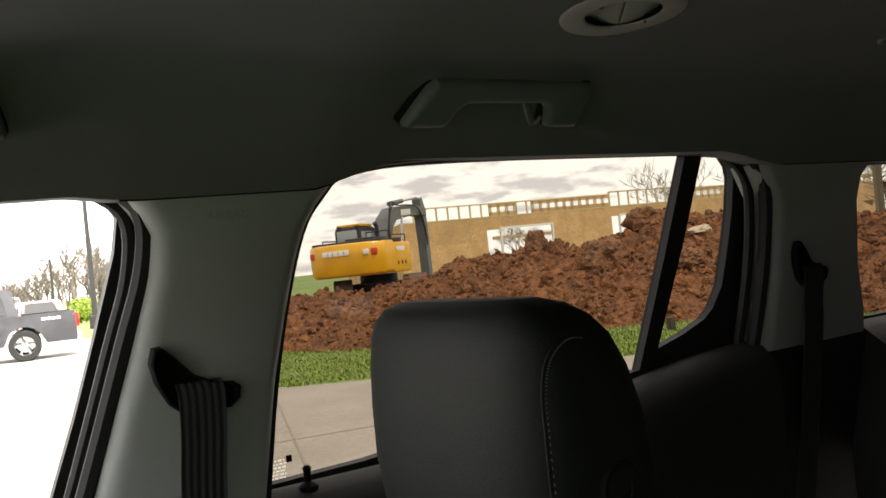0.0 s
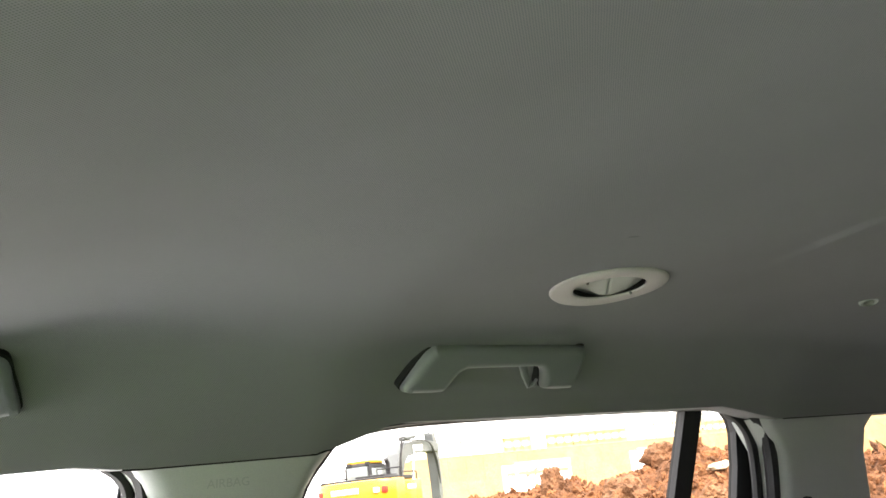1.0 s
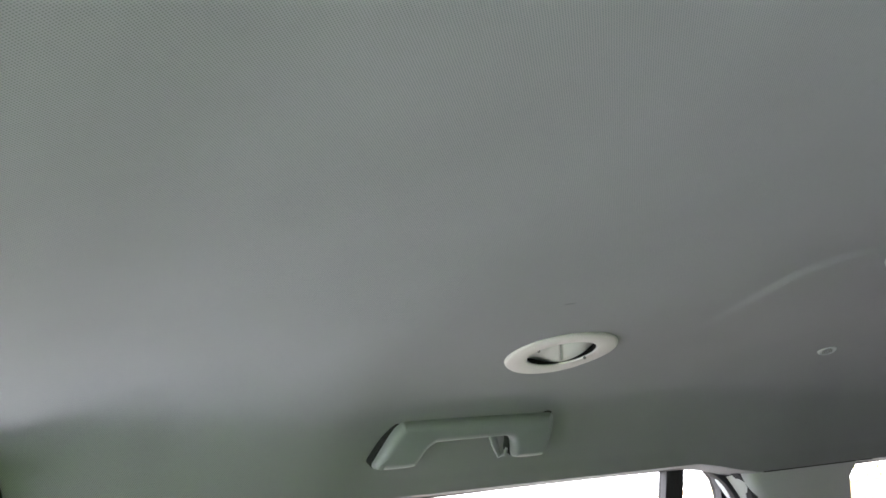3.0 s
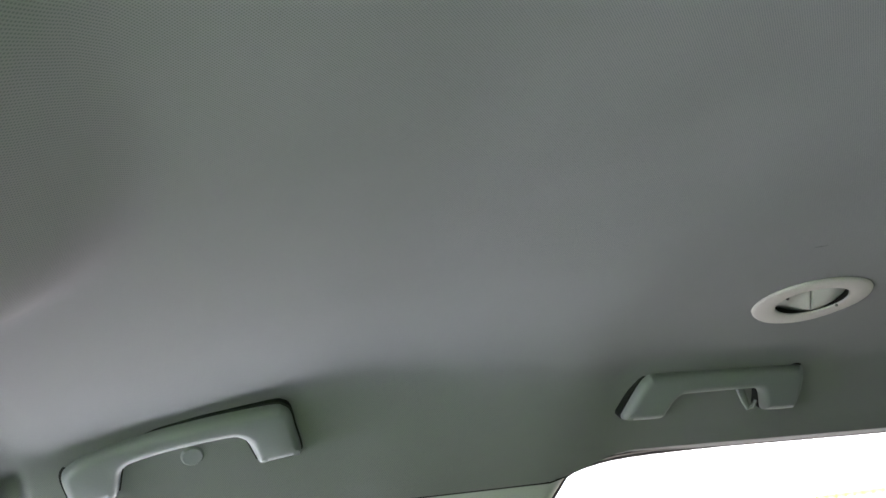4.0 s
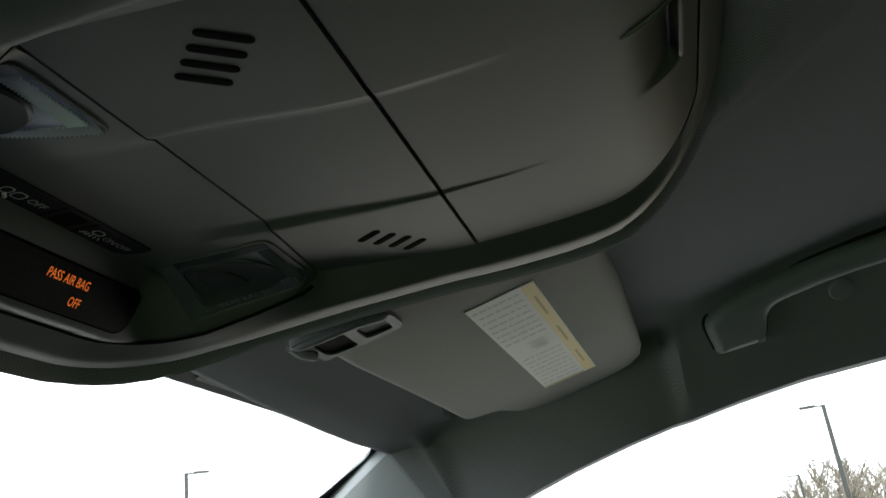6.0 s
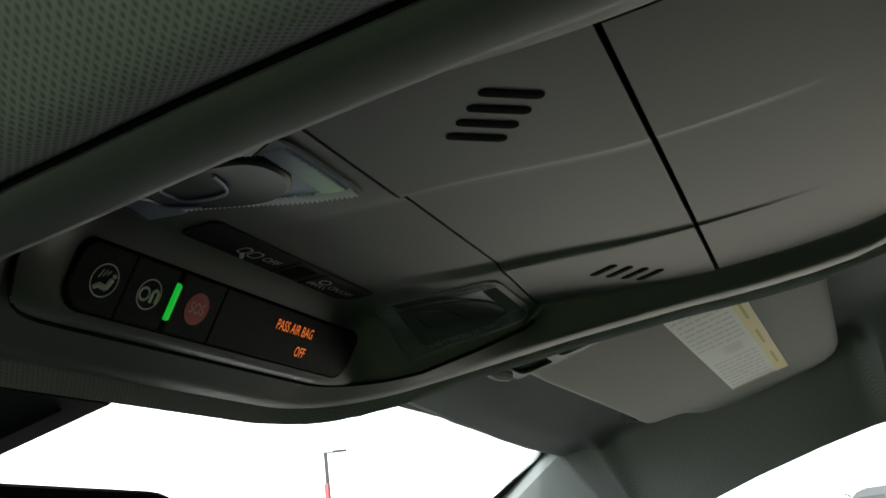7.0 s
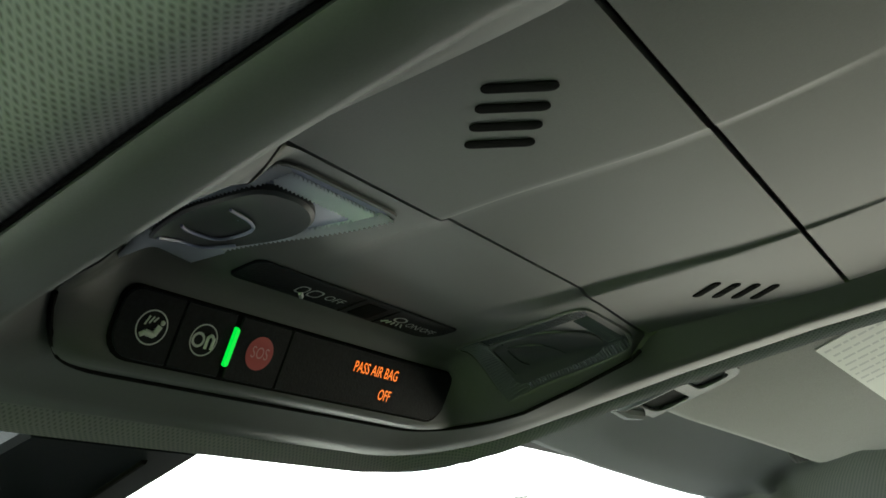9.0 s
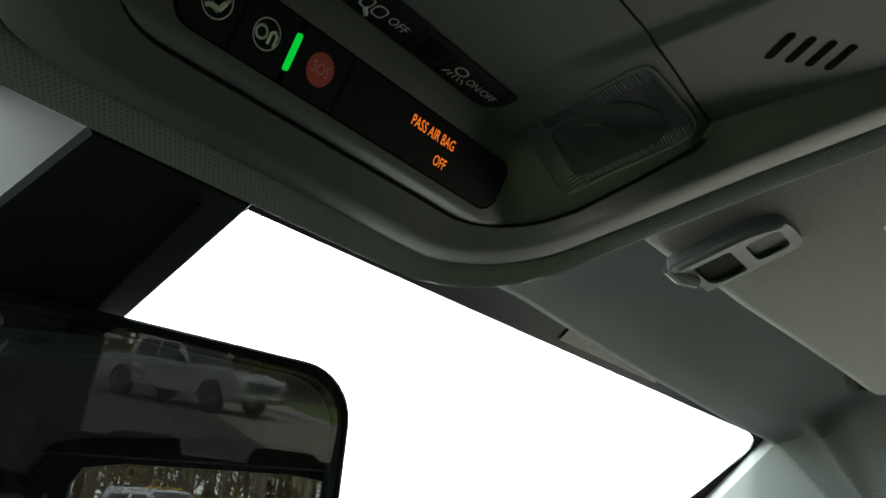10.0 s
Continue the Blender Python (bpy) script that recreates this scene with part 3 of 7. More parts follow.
bm = bmesh.new()
rings(bm, [[windscreen_point(YC - 0.72 + 1.44 * i / 32, v / 12) for i in range(33)] for v in range(13)], closed=False)
g = part("window_windscreen", bm, M_GLASS_CLEAR)
tagged(g, "clear curved windscreen", "windscreen", kind="structure")
g.visible_shadow = False
# black printed border: a band along the top and down both sides with rounded corners, edged by a row of fine teeth


def glass_edge(t, grow=0.0):
    """A point of the clear area's edge; t runs 0..1 from the lower left over the top to the lower right."""
    half, r, top = 0.692 + grow, 0.034 + grow, 0.016 - grow * 1.06
    rv = r * 1.06
    side = 0.80
    span = side + 2 * half + side
    d = t * span
    if d < side:
        p = (-half, top + rv + (side - d) * (0.9 - top - rv) / side)
    elif d > span - side:
        p = (half, top + rv + (d - span + side) * (0.9 - top - rv) / side)
    else:
        w = (d - side) / (2 * half)
        arc = 0.5 * math.pi * r
        straight = 2 * (half - r)
        l = w * (2 * arc + straight)
        if l < arc:
            a = l / r
            p = (-half + r - r * math.cos(a), top + rv - rv * math.sin(a))
        elif l > arc + straight:
            a = (l - arc - straight) / r
            p = (half - r + r * math.sin(a), top + rv - rv * math.cos(a))
        else:
            p = (-half + r + l - arc, top)
    p = (math.copysign(abs(p[0]) - 0.20 * max(0.0, p[1] - 0.016), p[0]), p[1])
    return Vector(windscreen_point(YC + p[0], p[1])) + Vector((0.002, 0, -0.002))


bm = bmesh.new()
steps = [i / 600 for i in range(601)]
rings(bm, [[glass_edge(q, g) for q in steps] for g in (-0.005, 0.02, 0.045, 0.075)], closed=False)
tagged(part("trim_windscreen_border", bm, M_FRIT), "black printed border round the windscreen's edge", "glass border", kind="structure")
bm = bmesh.new()
for i in range(300, 1400):
    p, q = glass_edge(i / 1500, -0.005), glass_edge((i + 0.42) / 1500, -0.005)
    m, n = glass_edge(i / 1500, -0.0080), glass_edge((i + 0.42) / 1500, -0.0080)
    bm.faces.new([bm.verts.new(v) for v in (p, q, n, m)])
tagged(part("trim_windscreen_dots", bm, M_FRIT, smooth=False), "row of fine black teeth fading the windscreen border", "glass border", kind="stuff")


# ---------------------------------------------------------------- overhead console
JOIN_LID, JOIN_MODULE = -0.4016, -0.4703      # the two joints across the console
HALF = 0.0965                                 # half width inside the surround


def console_loop(half, x0, x1, r_front, r_rear):
    """A rounded oblong in plan with closely set points; x0 is its front end, x1 its rear end. The driver's rear corner is tighter."""
    pts, tight = [], 0.45 * r_rear

    def arc(cx, cy, r, a0):
        pts.extend((cx + r * math.cos(radians(a0 + 9 * i)), cy + r * math.sin(radians(a0 + 9 * i))) for i in range(11))
    arc(x0 + r_front, YC - half + r_front, r_front, 180)
    pts.extend((x0 + r_front + (x1 - tight - x0 - r_front) * i / 40, YC - half) for i in range(1, 40))
    arc(x1 - tight, YC - half + tight, tight, 270)
    pts.extend((x1, YC - half + tight + (2 * half - r_rear - tight) * i / 12) for i in range(1, 12))
    arc(x1 - r_rear, YC + half - r_rear, r_rear, 0)
    pts.extend((x1 - r_rear - (x1 - r_rear - x0 - r_front) * i / 40, YC + half) for i in range(1, 40))
    arc(x0 + r_front, YC + half - r_front, r_front, 90)
    pts.extend((x0, YC + half - r_front - 2 * (half - r_front) * i / 12) for i in range(1, 12))
    return pts


def console_face(x, y):
    """The moulded face between the rims: a flat middle set off by two creases that fade out on the lid."""
    u = abs(y - YC)
    z = 1.5946 + 0.0042 * ease(-0.402, -0.474, x) + rear_rise(x)
    fade = ease(-0.352, -0.400, x)
    wide = 0.0008 + 0.0036 * ease(-0.385, -0.470, x)
    return z - (0.0004 + 0.0016 * ease(-0.385, -0.470, x)) * fade * ease(0.0372, 0.0372 + wide, u)


MODULE_PROFILE = [(-0.4700, 1.5988), (-0.500, 1.6008), (-0.527, 1.6030), (-0.5390, 1.6030), (-0.5435, 1.6012), (-0.5474, 1.5982), (-0.5592, 1.5792), (-0.5620, 1.5783), (-0.5700, 1.5796)]


def module_edge(x, y=1.0):
    """Height of the module's outer edge, where it meets the surround; higher on the driver's side."""
    lift = 0.010 * ease(YC - 0.02, YC - 0.075, y) * ease(-0.566, -0.548, x) * ease(-0.474, -0.500, x)
    return lift + lerp([(-0.580, 1.5798), (-0.530, 1.5802), (-0.505, 1.5842), (-0.480, 1.5893), (-0.474, 1.5935), (-0.470, 1.5966)], x)


def module_face(x, y):
    u = abs(y - YC)
    z = float(np.interp(-x, [-p[0] for p in MODULE_PROFILE], [p[1] for p in MODULE_PROFILE]))
    q = ease(-0.505, -0.545, x)
    z -= 0.0020 * ease(0.0372, 0.0416, u) * (1 - ease(-0.485, -0.522, x))
    if y < YC:
        drop = ease(0.090, HALF, u) * (1 - q) + ease(0.076, HALF - 0.001, u) * q
    else:
        drop = (0.36 * min(1.0, max(0.0, (u - 0.047) / 0.040)) ** 1.2 + 0.64 * ease(0.083, HALF, u)) * (1 - q) + ease(0.070, HALF - 0.001, u) * q
    return z + (module_edge(x, y) - z) * drop


def skin(bm, rows, thick=0.003, skip=None):
    """A sheet of plastic through a grid of points of its underside."""
    low = [[bm.verts.new(p) for p in row] for row in rows]
    high = [[bm.verts.new((p[0], p[1], p[2] + thick)) for p in row] for row in rows]
    n, m = len(rows), len(rows[0])
    for i in range(n - 1):
        for j in range(m - 1):
            if skip and skip((rows[i][j][0] + rows[i + 1][j + 1][0]) / 2, (rows[i][j][1] + rows[i + 1][j + 1][1]) / 2):
                continue
            bm.faces.new((low[i][j], low[i][j + 1], low[i + 1][j + 1], low[i + 1][j]))
            bm.faces.new((high[i][j], high[i + 1][j], high[i + 1][j + 1], high[i][j + 1]))
    edge = [(0, j) for j in range(m)] + [(i, m - 1) for i in range(1, n)] + [(n - 1, j) for j in range(m - 2, -1, -1)] + [(i, 0) for i in range(n - 2, 0, -1)]
    for (i, j), (k, l) in zip(edge, edge[1:] + edge[:1]):
        bm.faces.new((low[i][j], high[i][j], high[k][l], low[k][l]))
    bmesh.ops.delete(bm, geom=[v for v in bm.verts if not v.link_faces], context="VERTS")


def spread(a, b, n, extra=()):
    return sorted(set([a + (b - a) * i / n for i in range(n + 1)] + [e for e in extra if a < e < b]))


def overhead_console():
    root = thing("overhead_console", "grey plastic overhead console with lamps, call buttons and a glasses tray", "console", at=(-0.44, YC, 1.60))
    creases = [sg * c for sg in (-1, 1) for c in (0.0372, 0.0380, 0.0395, 0.0416)]

    def inner_height(x, y):
        if x < JOIN_MODULE:
            return module_edge(x, y)
        return console_face(x, y)
    # surround: from the cloth over the lip and up to the panels
    bm = bmesh.new()
    loops = []
    for half, x0, x1, rf, rr, dz, w in ((0.126, -0.598, -0.290, 0.050, 0.078, 0.018, 0), (0.126, -0.598, -0.290, 0.050, 0.078, 0.0030, 0), (0.1243, -0.5965, -0.2910, 0.048, 0.076, 0.0014, 0), (0.1205, -0.594, -0.2930, 0.046, 0.070, 0.0006, 0),
                                       (0.116, -0.590, -0.2960, 0.044, 0.064, 0.0003, 0), (0.1105, -0.5860, -0.2992, 0.040, 0.057, 0.0, 0), (0.1082, -0.5838, -0.3004, 0.039, 0.0545, 0.0005, 0),
                                       (0.1062, -0.5815, -0.3012, 0.038, 0.0520, 0.0, 0.25), (0.0990, -0.5735, -0.3034, 0.033, 0.0455, 0.0, 0.88), (HALF, -0.5706, -0.3040, 0.031, 0.043, 0.0, 1.0),
                                       (HALF, -0.5706, -0.3040, 0.031, 0.043, 0.010, 1.0)):
        loops.append([(x, y, (console_rim(x) + rear_rise(x)) * (1 - w) + inner_height(x, y) * w + dz) for x, y in console_loop(half, x0, x1, rf, rr)])
    rings(bm, loops, caps=False)
    surround = part("surround", bm, M_CONSOLE, root, angle=40)
    bm = bmesh.new()
    line = [(x, y, module_edge(x, y) - 0.0005) for x, y in console_loop(HALF - 0.0004, -0.5702, -0.3040, 0.031, 0.043) if x < (JOIN_MODULE - 0.003 if y > YC - 0.09 else -0.545)]
    k = max(range(len(line) - 1), key=lambda i: (Vector(line[i + 1]) - Vector(line[i])).length)
    tube(bm, line[k + 1:] + line[:k + 1], 0.0008, 6)
    part("joint", bm, M_GAP, surround)
    bm = bmesh.new()
    line = [(x, y, console_rim(x) + rear_rise(x) + 0.0042) for x, y in console_loop(0.1264, -0.5984, -0.2897, 0.050, 0.078)]
    tube(bm, line + line[:1], 0.0007, 6, cap=False)
    part("cloth_seam", bm, M_GAP, surround)
    # dark tray behind the gaps
    bm = bmesh.new()
    skin(bm, [[(x, YC + HALF * 0.99 * v, max(console_face(x, YC + HALF * v), 1.606) + 0.007) for v in (-1, -0.5, 0, 0.5, 1)] for x in spread(-0.565, -0.306, 30)], 0.004)
    part("backing_tray", bm, M_GAP, root)

    def lid_half(x, r):
        """Half width of the lid at x, round at the rear."""
        w, end = HALF - 0.0009, -0.3050
        if x > end - r:
            w -= r - math.sqrt(max(0.0, r * r - (x - end + r) ** 2))
        return w
    scoop_x, scoop_y = (-0.3312, -0.3112), (0.3600, 0.4020)
    inside = lambda x, y: scoop_x[0] < x < scoop_x[1] and scoop_y[0] < y < scoop_y[1]
    xs = spread(JOIN_LID + 0.0008, -0.312, 34, scoop_x) + [scoop_x[1], -0.3102, -0.3092, -0.3082, -0.3073, -0.3065, -0.3058, -0.3053, -0.30505]
    core = spread(-0.0505, 0.0505, 26, [c - YC for c in scoop_y] + creases)
    bm = bmesh.new()
    rows = []
    for x in xs:
        w, v = lid_half(x, 0.043), lid_half(x, 0.0195)
        ys = [-v + (v - 0.0505) * i / 8 for i in range(8)] + core + [0.0505 + (w - 0.0505) * i / 8 for i in range(1, 9)]
        rows.append([(x, YC + v, console_face(x, YC + v)) for v in ys])
    skin(bm, rows, 0.003, inside)
    lid = part("glasses_tray_lid", bm, M_CONSOLE, root, "plain grey lid with two shallow creases")
    # finger scoop of the lid: it deepens rearwards to a steep back wall
    bm = bmesh.new()

    def scoop(x, y):
        q = ease(scoop_y[0], scoop_y[0] + 0.0055, y) * ease(scoop_y[1], scoop_y[1] - 0.0055, y)
        t = (x - scoop_x[0]) / (scoop_x[1] - scoop_x[0])
        return console_face(x, y) + q * 0.0062 * ((t / 0.80) ** 2.2 if t < 0.80 else 1 - ease(0.80, 1.0, t))
    rows = [[(x, y, scoop(x, y)) for y in spread(*scoop_y, 40)] for x in spread(*scoop_x, 30)]
    skin(bm, rows, 0.002)
    catch = part("finger_catch", bm, M_CONSOLE, lid)
    bm = bmesh.new()
    tube(bm, [(scoop_x[1] - 0.0005, y, console_face(scoop_x[1] - 0.0005, y) - 0.0002) for y in spread(scoop_y[0] + 0.002, scoop_y[1] - 0.003, 12)], [0.0003] + [0.0011] * 11 + [0.0003], 8)
    tube(bm, [(x, scoop_y[0] + 0.0004, console_face(x, scoop_y[0]) - 0.0001) for x in spread(scoop_x[0], scoop_x[1], 8)], [0.0003] + [0.0008] * 7 + [0.0004], 8)
    part("catch_edge", bm, M_CONSOLE, catch)
    # middle panel with speaker slots
    bm = bmesh.new()
    rows = [[(x - 0.0030 * ease(0.04, 0.0965, v) * ease(-0.455, -0.470, x), YC + v, console_face(x, YC + v)) for v in spread(-HALF - 0.0004, HALF + 0.0004, 40, creases)] for x in spread(JOIN_MODULE + 0.0005, JOIN_LID - 0.0008, 16)]
    skin(bm, rows)
    mid = part("middle_panel", bm, M_CONSOLE, root)
    for p, q in (((-0.4440, 0.3112), (-0.4330, 0.3195)), ((-0.4440, 0.4488), (-0.4340, 0.4410))):
        step = Vector((0.0142, -0.0158, 0)) if p[1] < YC else Vector((0.0138, 0.0174, 0))
        for i in range(4):
            ends = [Vector((*e, 0)) + step * (i / 3) for e in (p, q)]
            c, d = (ends[0] + ends[1]) / 2, (ends[1] - ends[0]) / 2 * 0.86
            e = d.normalized()
            r = 0.0016
            n = Vector((-e.y, e.x, 0)) * r
            pts = [c + d + n * math.cos(math.pi * k / 8) + e * r * math.sin(math.pi * k / 8) for k in range(9)]
            pts += [c - d - n * math.cos(math.pi * k / 8) - e * r * math.sin(math.pi * k / 8) for k in range(9)]
            bm = bmesh.new()
            rings(bm, [[(c.x + (w.x - c.x) * g, c.y + (w.y - c.y) * g, console_face(w.x, w.y) + h) for w in pts] for g, h in ((1.0, 0.001), (1.0, -0.0002), (0.93, -0.0003))])
            part("speaker_slot", bm, M_GAP, mid)
    # front module: a flat roof with two lamps, a slanting button bar and rounded cheeks, in one moulding
    bm = bmesh.new()
    w_at = lambda x: HALF - 0.0007 - (0.0 if x > -0.5396 else 0.031 - math.sqrt(max(0.0, 0.031 ** 2 - (-0.5396 - x) ** 2)))
    xs = [JOIN_MODULE - 0.0005] + spread(-0.474, -0.538, 22)[::-1] + [-0.5400, -0.5418, -0.5435, -0.5448, -0.5460, -0.5474, -0.550, -0.553, -0.556, -0.5576, -0.5592, -0.5606, -0.5620, -0.5645, -0.567, -0.5688, -0.5698]
    rows = []
    for x in xs:
        w = w_at(x)
        rows.append([(x - 0.0030 * ease(0.04, 0.0965, v) * ease(-0.49, -0.470, x), YC + v, module_face(x, YC + v)) for v in [w * math.sin(math.pi / 2 * k / 36) for k in range(-36, 37)]])
    skin(bm, rows)
    part("front_module", bm, M_CONSOLE, root, angle=60)
    # reading lamps: a frosted lens with a ribbed border and a smoky press lens
    for s in (-1, 1):
        flip = lambda v: YC + s * v
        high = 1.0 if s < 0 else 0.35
        corner = [(-0.4765, 0.0915), (-0.4765, 0.0490), (-0.5375, 0.0640), (-0.5330, 0.0900)]

        def lens(p, q):
            """p runs from the rear edge forwards, q from the outer edge inwards."""
            a, b, c2, d = corner
            x = (a[0] * (1 - q) + b[0] * q) * (1 - p) + (d[0] * (1 - q) + c2[0] * q) * p
            v = (a[1] * (1 - q) + b[1] * q) * (1 - p) + (d[1] * (1 - q) + c2[1] * q) * p
            return x, flip(v)

        def on_lens(p, q, lift):
            x, y = lens(p, q)
            return (x, y, module_face(x, y) - lift)
        n = 14
        edge_loop = [(i / n, 0.0) for i in range(n)] + [(1.0, i / n) for i in range(n)] + [(1 - i / n, 1.0) for i in range(n)] + [(0.0, 1 - i / n) for i in range(n)]

        def shrink(k):
            out = []
            for p, q in edge_loop:
                p, q = 2 * p - 1, 2 * q - 1
                r = (abs(p) ** 9 + abs(q) ** 9) ** (1 / 9) / max(abs(p), abs(q))
                out.append((0.5 + 0.5 * p / r * k, 0.5 + 0.5 * q / r * k))
            return out
        bm = bmesh.new()
        rings(bm, [[on_lens(p, q, lift) for p, q in shrink(k)] for k, lift in ((1.05, -0.0004), (1.035, 0.0006), (1.0, 0.0006), (0.985, -0.0002), (0.97, -0.0002))], caps=False)
        lamp = part("reading_lamp", bm, M_CONSOLE, root, "unlit clear-lensed reading lamp")
        bm = bmesh.new()
        rings(bm, [[on_lens(p, q, lift) for p, q in shrink(k)] for k, lift in ((0.99, -0.0006), (0.99, 0.0002), (0.97, 0.0004), (0.85, 0.0004), (0.7, 0.0004), (0.5, 0.0004), (0.3, 0.0004), (0.15, 0.0004), (0.01, 0.0004))], caps=False)
        # lit lens on the left, shaded copy on the right: light put into colour
        part("lamp_lens", bm, M_REFLECTOR if s < 0 else M_REFLECTOR_SHADE, lamp)
        bm = bmesh.new()
        skin(bm, [[on_lens(0.785 + 0.195 * i / 6, 0.025 + 0.95 * j / 16, 0.0007) for j in range(17)] for i in range(7)], 0.0005)
        # this dark strip paints the unlit front of the lens
        part("lens_shade_band", bm, M_REFLECTOR_SHADE, lamp)
        bm = bmesh.new()
        for i in range(44):
            p = 0.03 + 0.94 * i / 43
            for q0, q1 in ((0.03, 0.13), (0.84, 0.975)):
                if p < 0.80:
                    rings(bm, [[on_lens(p - 0.0108, q, 0.0004), on_lens(p + 0.0108, q, 0.0004), on_lens(p, q, 0.0004 + 0.0009 * high)] for q in (q0, q1)])
        for i in range(30):
            q = 0.03 + 0.94 * i / 29
            for p0, p1 in ((0.03, 0.13), (0.80, 0.975)):
                if p0 > 0.5 or 0.13 < q < 0.84:
                    rings(bm, [[on_lens(p, q - 0.0120, 0.0004), on_lens(p, q + 0.0120, 0.0004), on_lens(p, q, 0.0004 + 0.0013 * high)] for p in (p0, p1)])
        # pale ribs paint glints; the right-hand copy is darkened as shade
        tagged(part("lens_ribs", bm, M_RIBS if s < 0 else M_RIBS_SHADE, lamp, smooth=False), kind="stuff")
        bm = bmesh.new()
        pts = [(0.15, 0.20), (0.13, 0.36), (0.16, 0.52), (0.24, 0.68), (0.36, 0.80), (0.50, 0.86), (0.64, 0.86), (0.77, 0.81), (0.84, 0.68), (0.86, 0.45), (0.86, 0.25), (0.82, 0.10), (0.60, 0.07), (0.35, 0.08), (0.21, 0.11)]
        pts = [(v.x, v.y) for v in smooth_line([(p, q, 0) for p, q in pts] + [(*pts[0], 0)], 3)[:-1]]
        rings(bm, [[on_lens(0.50 + (p - 0.50) * k, 0.45 + (q - 0.45) * k, lift) for p, q in pts] for k, lift in ((1.0, 0.0002), (0.99, 0.0004 + 0.0015 * high), (0.94, 0.0004 + 0.0022 * high), (0.80, 0.0004 + 0.0018 * high), (0.6, 0.0004 + 0.0014 * high), (0.4, 0.0004 + 0.0012 * high), (0.2, 0.0004 + 0.0011 * high), (0.01, 0.0004 + 0.0011 * high))], caps=False)
        rocker = part("lamp_rocker", bm, M_GLOSS_DARK, lamp, "smoky clear press lens")
        bm = bmesh.new()
        rim = [(0.42, 0.24), (0.45, 0.48), (0.52, 0.62), (0.66, 0.67), (0.72, 0.60), (0.73, 0.36), (0.70, 0.24)]
        tube(bm, smooth_line([on_lens(p, q, 0.0004 + 0.0018 * high) for p, q in rim], 4), 0.00045, 6)
        tube(bm, smooth_line([on_lens(p, q, 0.0004 + 0.0022 * high) for p, q in ((0.82, 0.20), (0.83, 0.5), (0.80, 0.70), (0.68, 0.80))], 4), 0.0005, 6)
        # bright rim on the left only, a painted glint
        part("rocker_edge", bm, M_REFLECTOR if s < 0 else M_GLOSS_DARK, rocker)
    # lamp switches on a dark plate
    bm = bmesh.new()
    pts = rounded(-0.5376, -0.5238, 0.3298, 0.4268, (0.003, 0.003, 0.002, 0.009), 6)
    rings(bm, [[(x, y, module_face(x, y) + 0.001) for x, y in pts], [(x, y, module_face(x, y) - 0.0004) for x, y in pts], [(-0.5307 + (x + 0.5307) * 0.95, 0.378 + (y - 0.378) * 0.993, module_face(x, y) - 0.0007) for x, y in pts]])
    plate = part("switch_plate", bm, M_BLACK, root, "black plate with lamp switches")
    down = lambda x, y, z: Matrix(((0, 1, 0, x), (1, 0, 0, y), (0, 0, -1, z), (0, 0, 0, 1)))
    pz = 1.6021
    bm = bmesh.new()
    box(bm, (-0.5362, 0.3795, pz - 0.0002), (-0.5265, 0.3895, pz + 0.002), 0.0006)
    part("light_sensor", bm, M_GAP, plate)
    for y in (0.3760, 0.3935):
        bm = bmesh.new()
        box(bm, (-0.5370, y - 0.0003, pz - 0.0001), (-0.5245, y + 0.0003, pz + 0.001))
        part("switch_joint", bm, M_GAP, plate)
    writing("OFF", 0.0048, down(-0.5315, 0.3685, pz), M_WHITE_INK, plate)
    writing("ON/OFF", 0.0044, down(-0.5315, 0.4135, pz), M_WHITE_INK, plate)
    bm = bmesh.new()
    for k in range(2):
        rings(bm, [[(x, y, pz) for x, y in rounded(-0.5342 + g, -0.5292 - g, 0.3522 + 0.0052 * k + g, 0.3566 + 0.0060 * k - g, 0.0016, 4)] for g in (0.0, 0.0005)], caps=False)
    tube(bm, [(-0.5338, 0.3556, pz), (-0.5358, 0.3582, pz)], 0.0008, 5)
    part("switch_symbol", bm, M_WHITE_INK, plate, smooth=False)
    bm = bmesh.new()
    rings(bm, [[(-0.5300 + g * math.cos(a) * 0.0020, 0.4005 + g * math.sin(a) * 0.0032, pz) for a in [2 * math.pi * i / 16 for i in range(16)]] for g in (1.0, 0.72)], caps=False)
    for i in range(5):
        tube(bm, [(-0.5325, 0.4005 - 0.0036 + 0.0018 * i, pz), (-0.5345, 0.4005 - 0.0054 + 0.0027 * i, pz)], 0.00025, 4)
    part("switch_symbol", bm, M_WHITE_INK, plate, smooth=False)
    # button bar
    up = Vector((0.0118, 0, 0.0190)).normalized()
    out = Vector((0, 1, 0)).cross(up)
    base = Vector((-0.5533, 0, 1.5887))

    def bar(y, t, lift=0.0):
        return base + Vector((0, y, 0)) + up * t + out * lift

    def bar_pose(y, t, lift):
        p = bar(y, t, lift)
        return Matrix(((0, up.x, out.x, p.x), (1, up.y, out.y, p.y), (0, up.z, out.z, p.z), (0, 0, 0, 1)))

    def bar_tile(name, y0, y1, mat, r=0.0006, label="", t0=-0.0098, t1=0.0098, lift=0.0012, parent=root, radii=None):
        bm = bmesh.new()
        pts = rounded(y0, y1, t0, t1, radii or r, 5)
        cy = (y0 + y1) / 2
        rings(bm, [[bar(y, t, -0.001) for y, t in pts], [bar(y, t, lift * 0.6) for y, t in pts], [bar(cy + (y - cy) * (1 - 0.0005 / (y1 - y0)), t * 0.96, lift) for y, t in pts]])
        return part(name, bm, mat, parent, label)
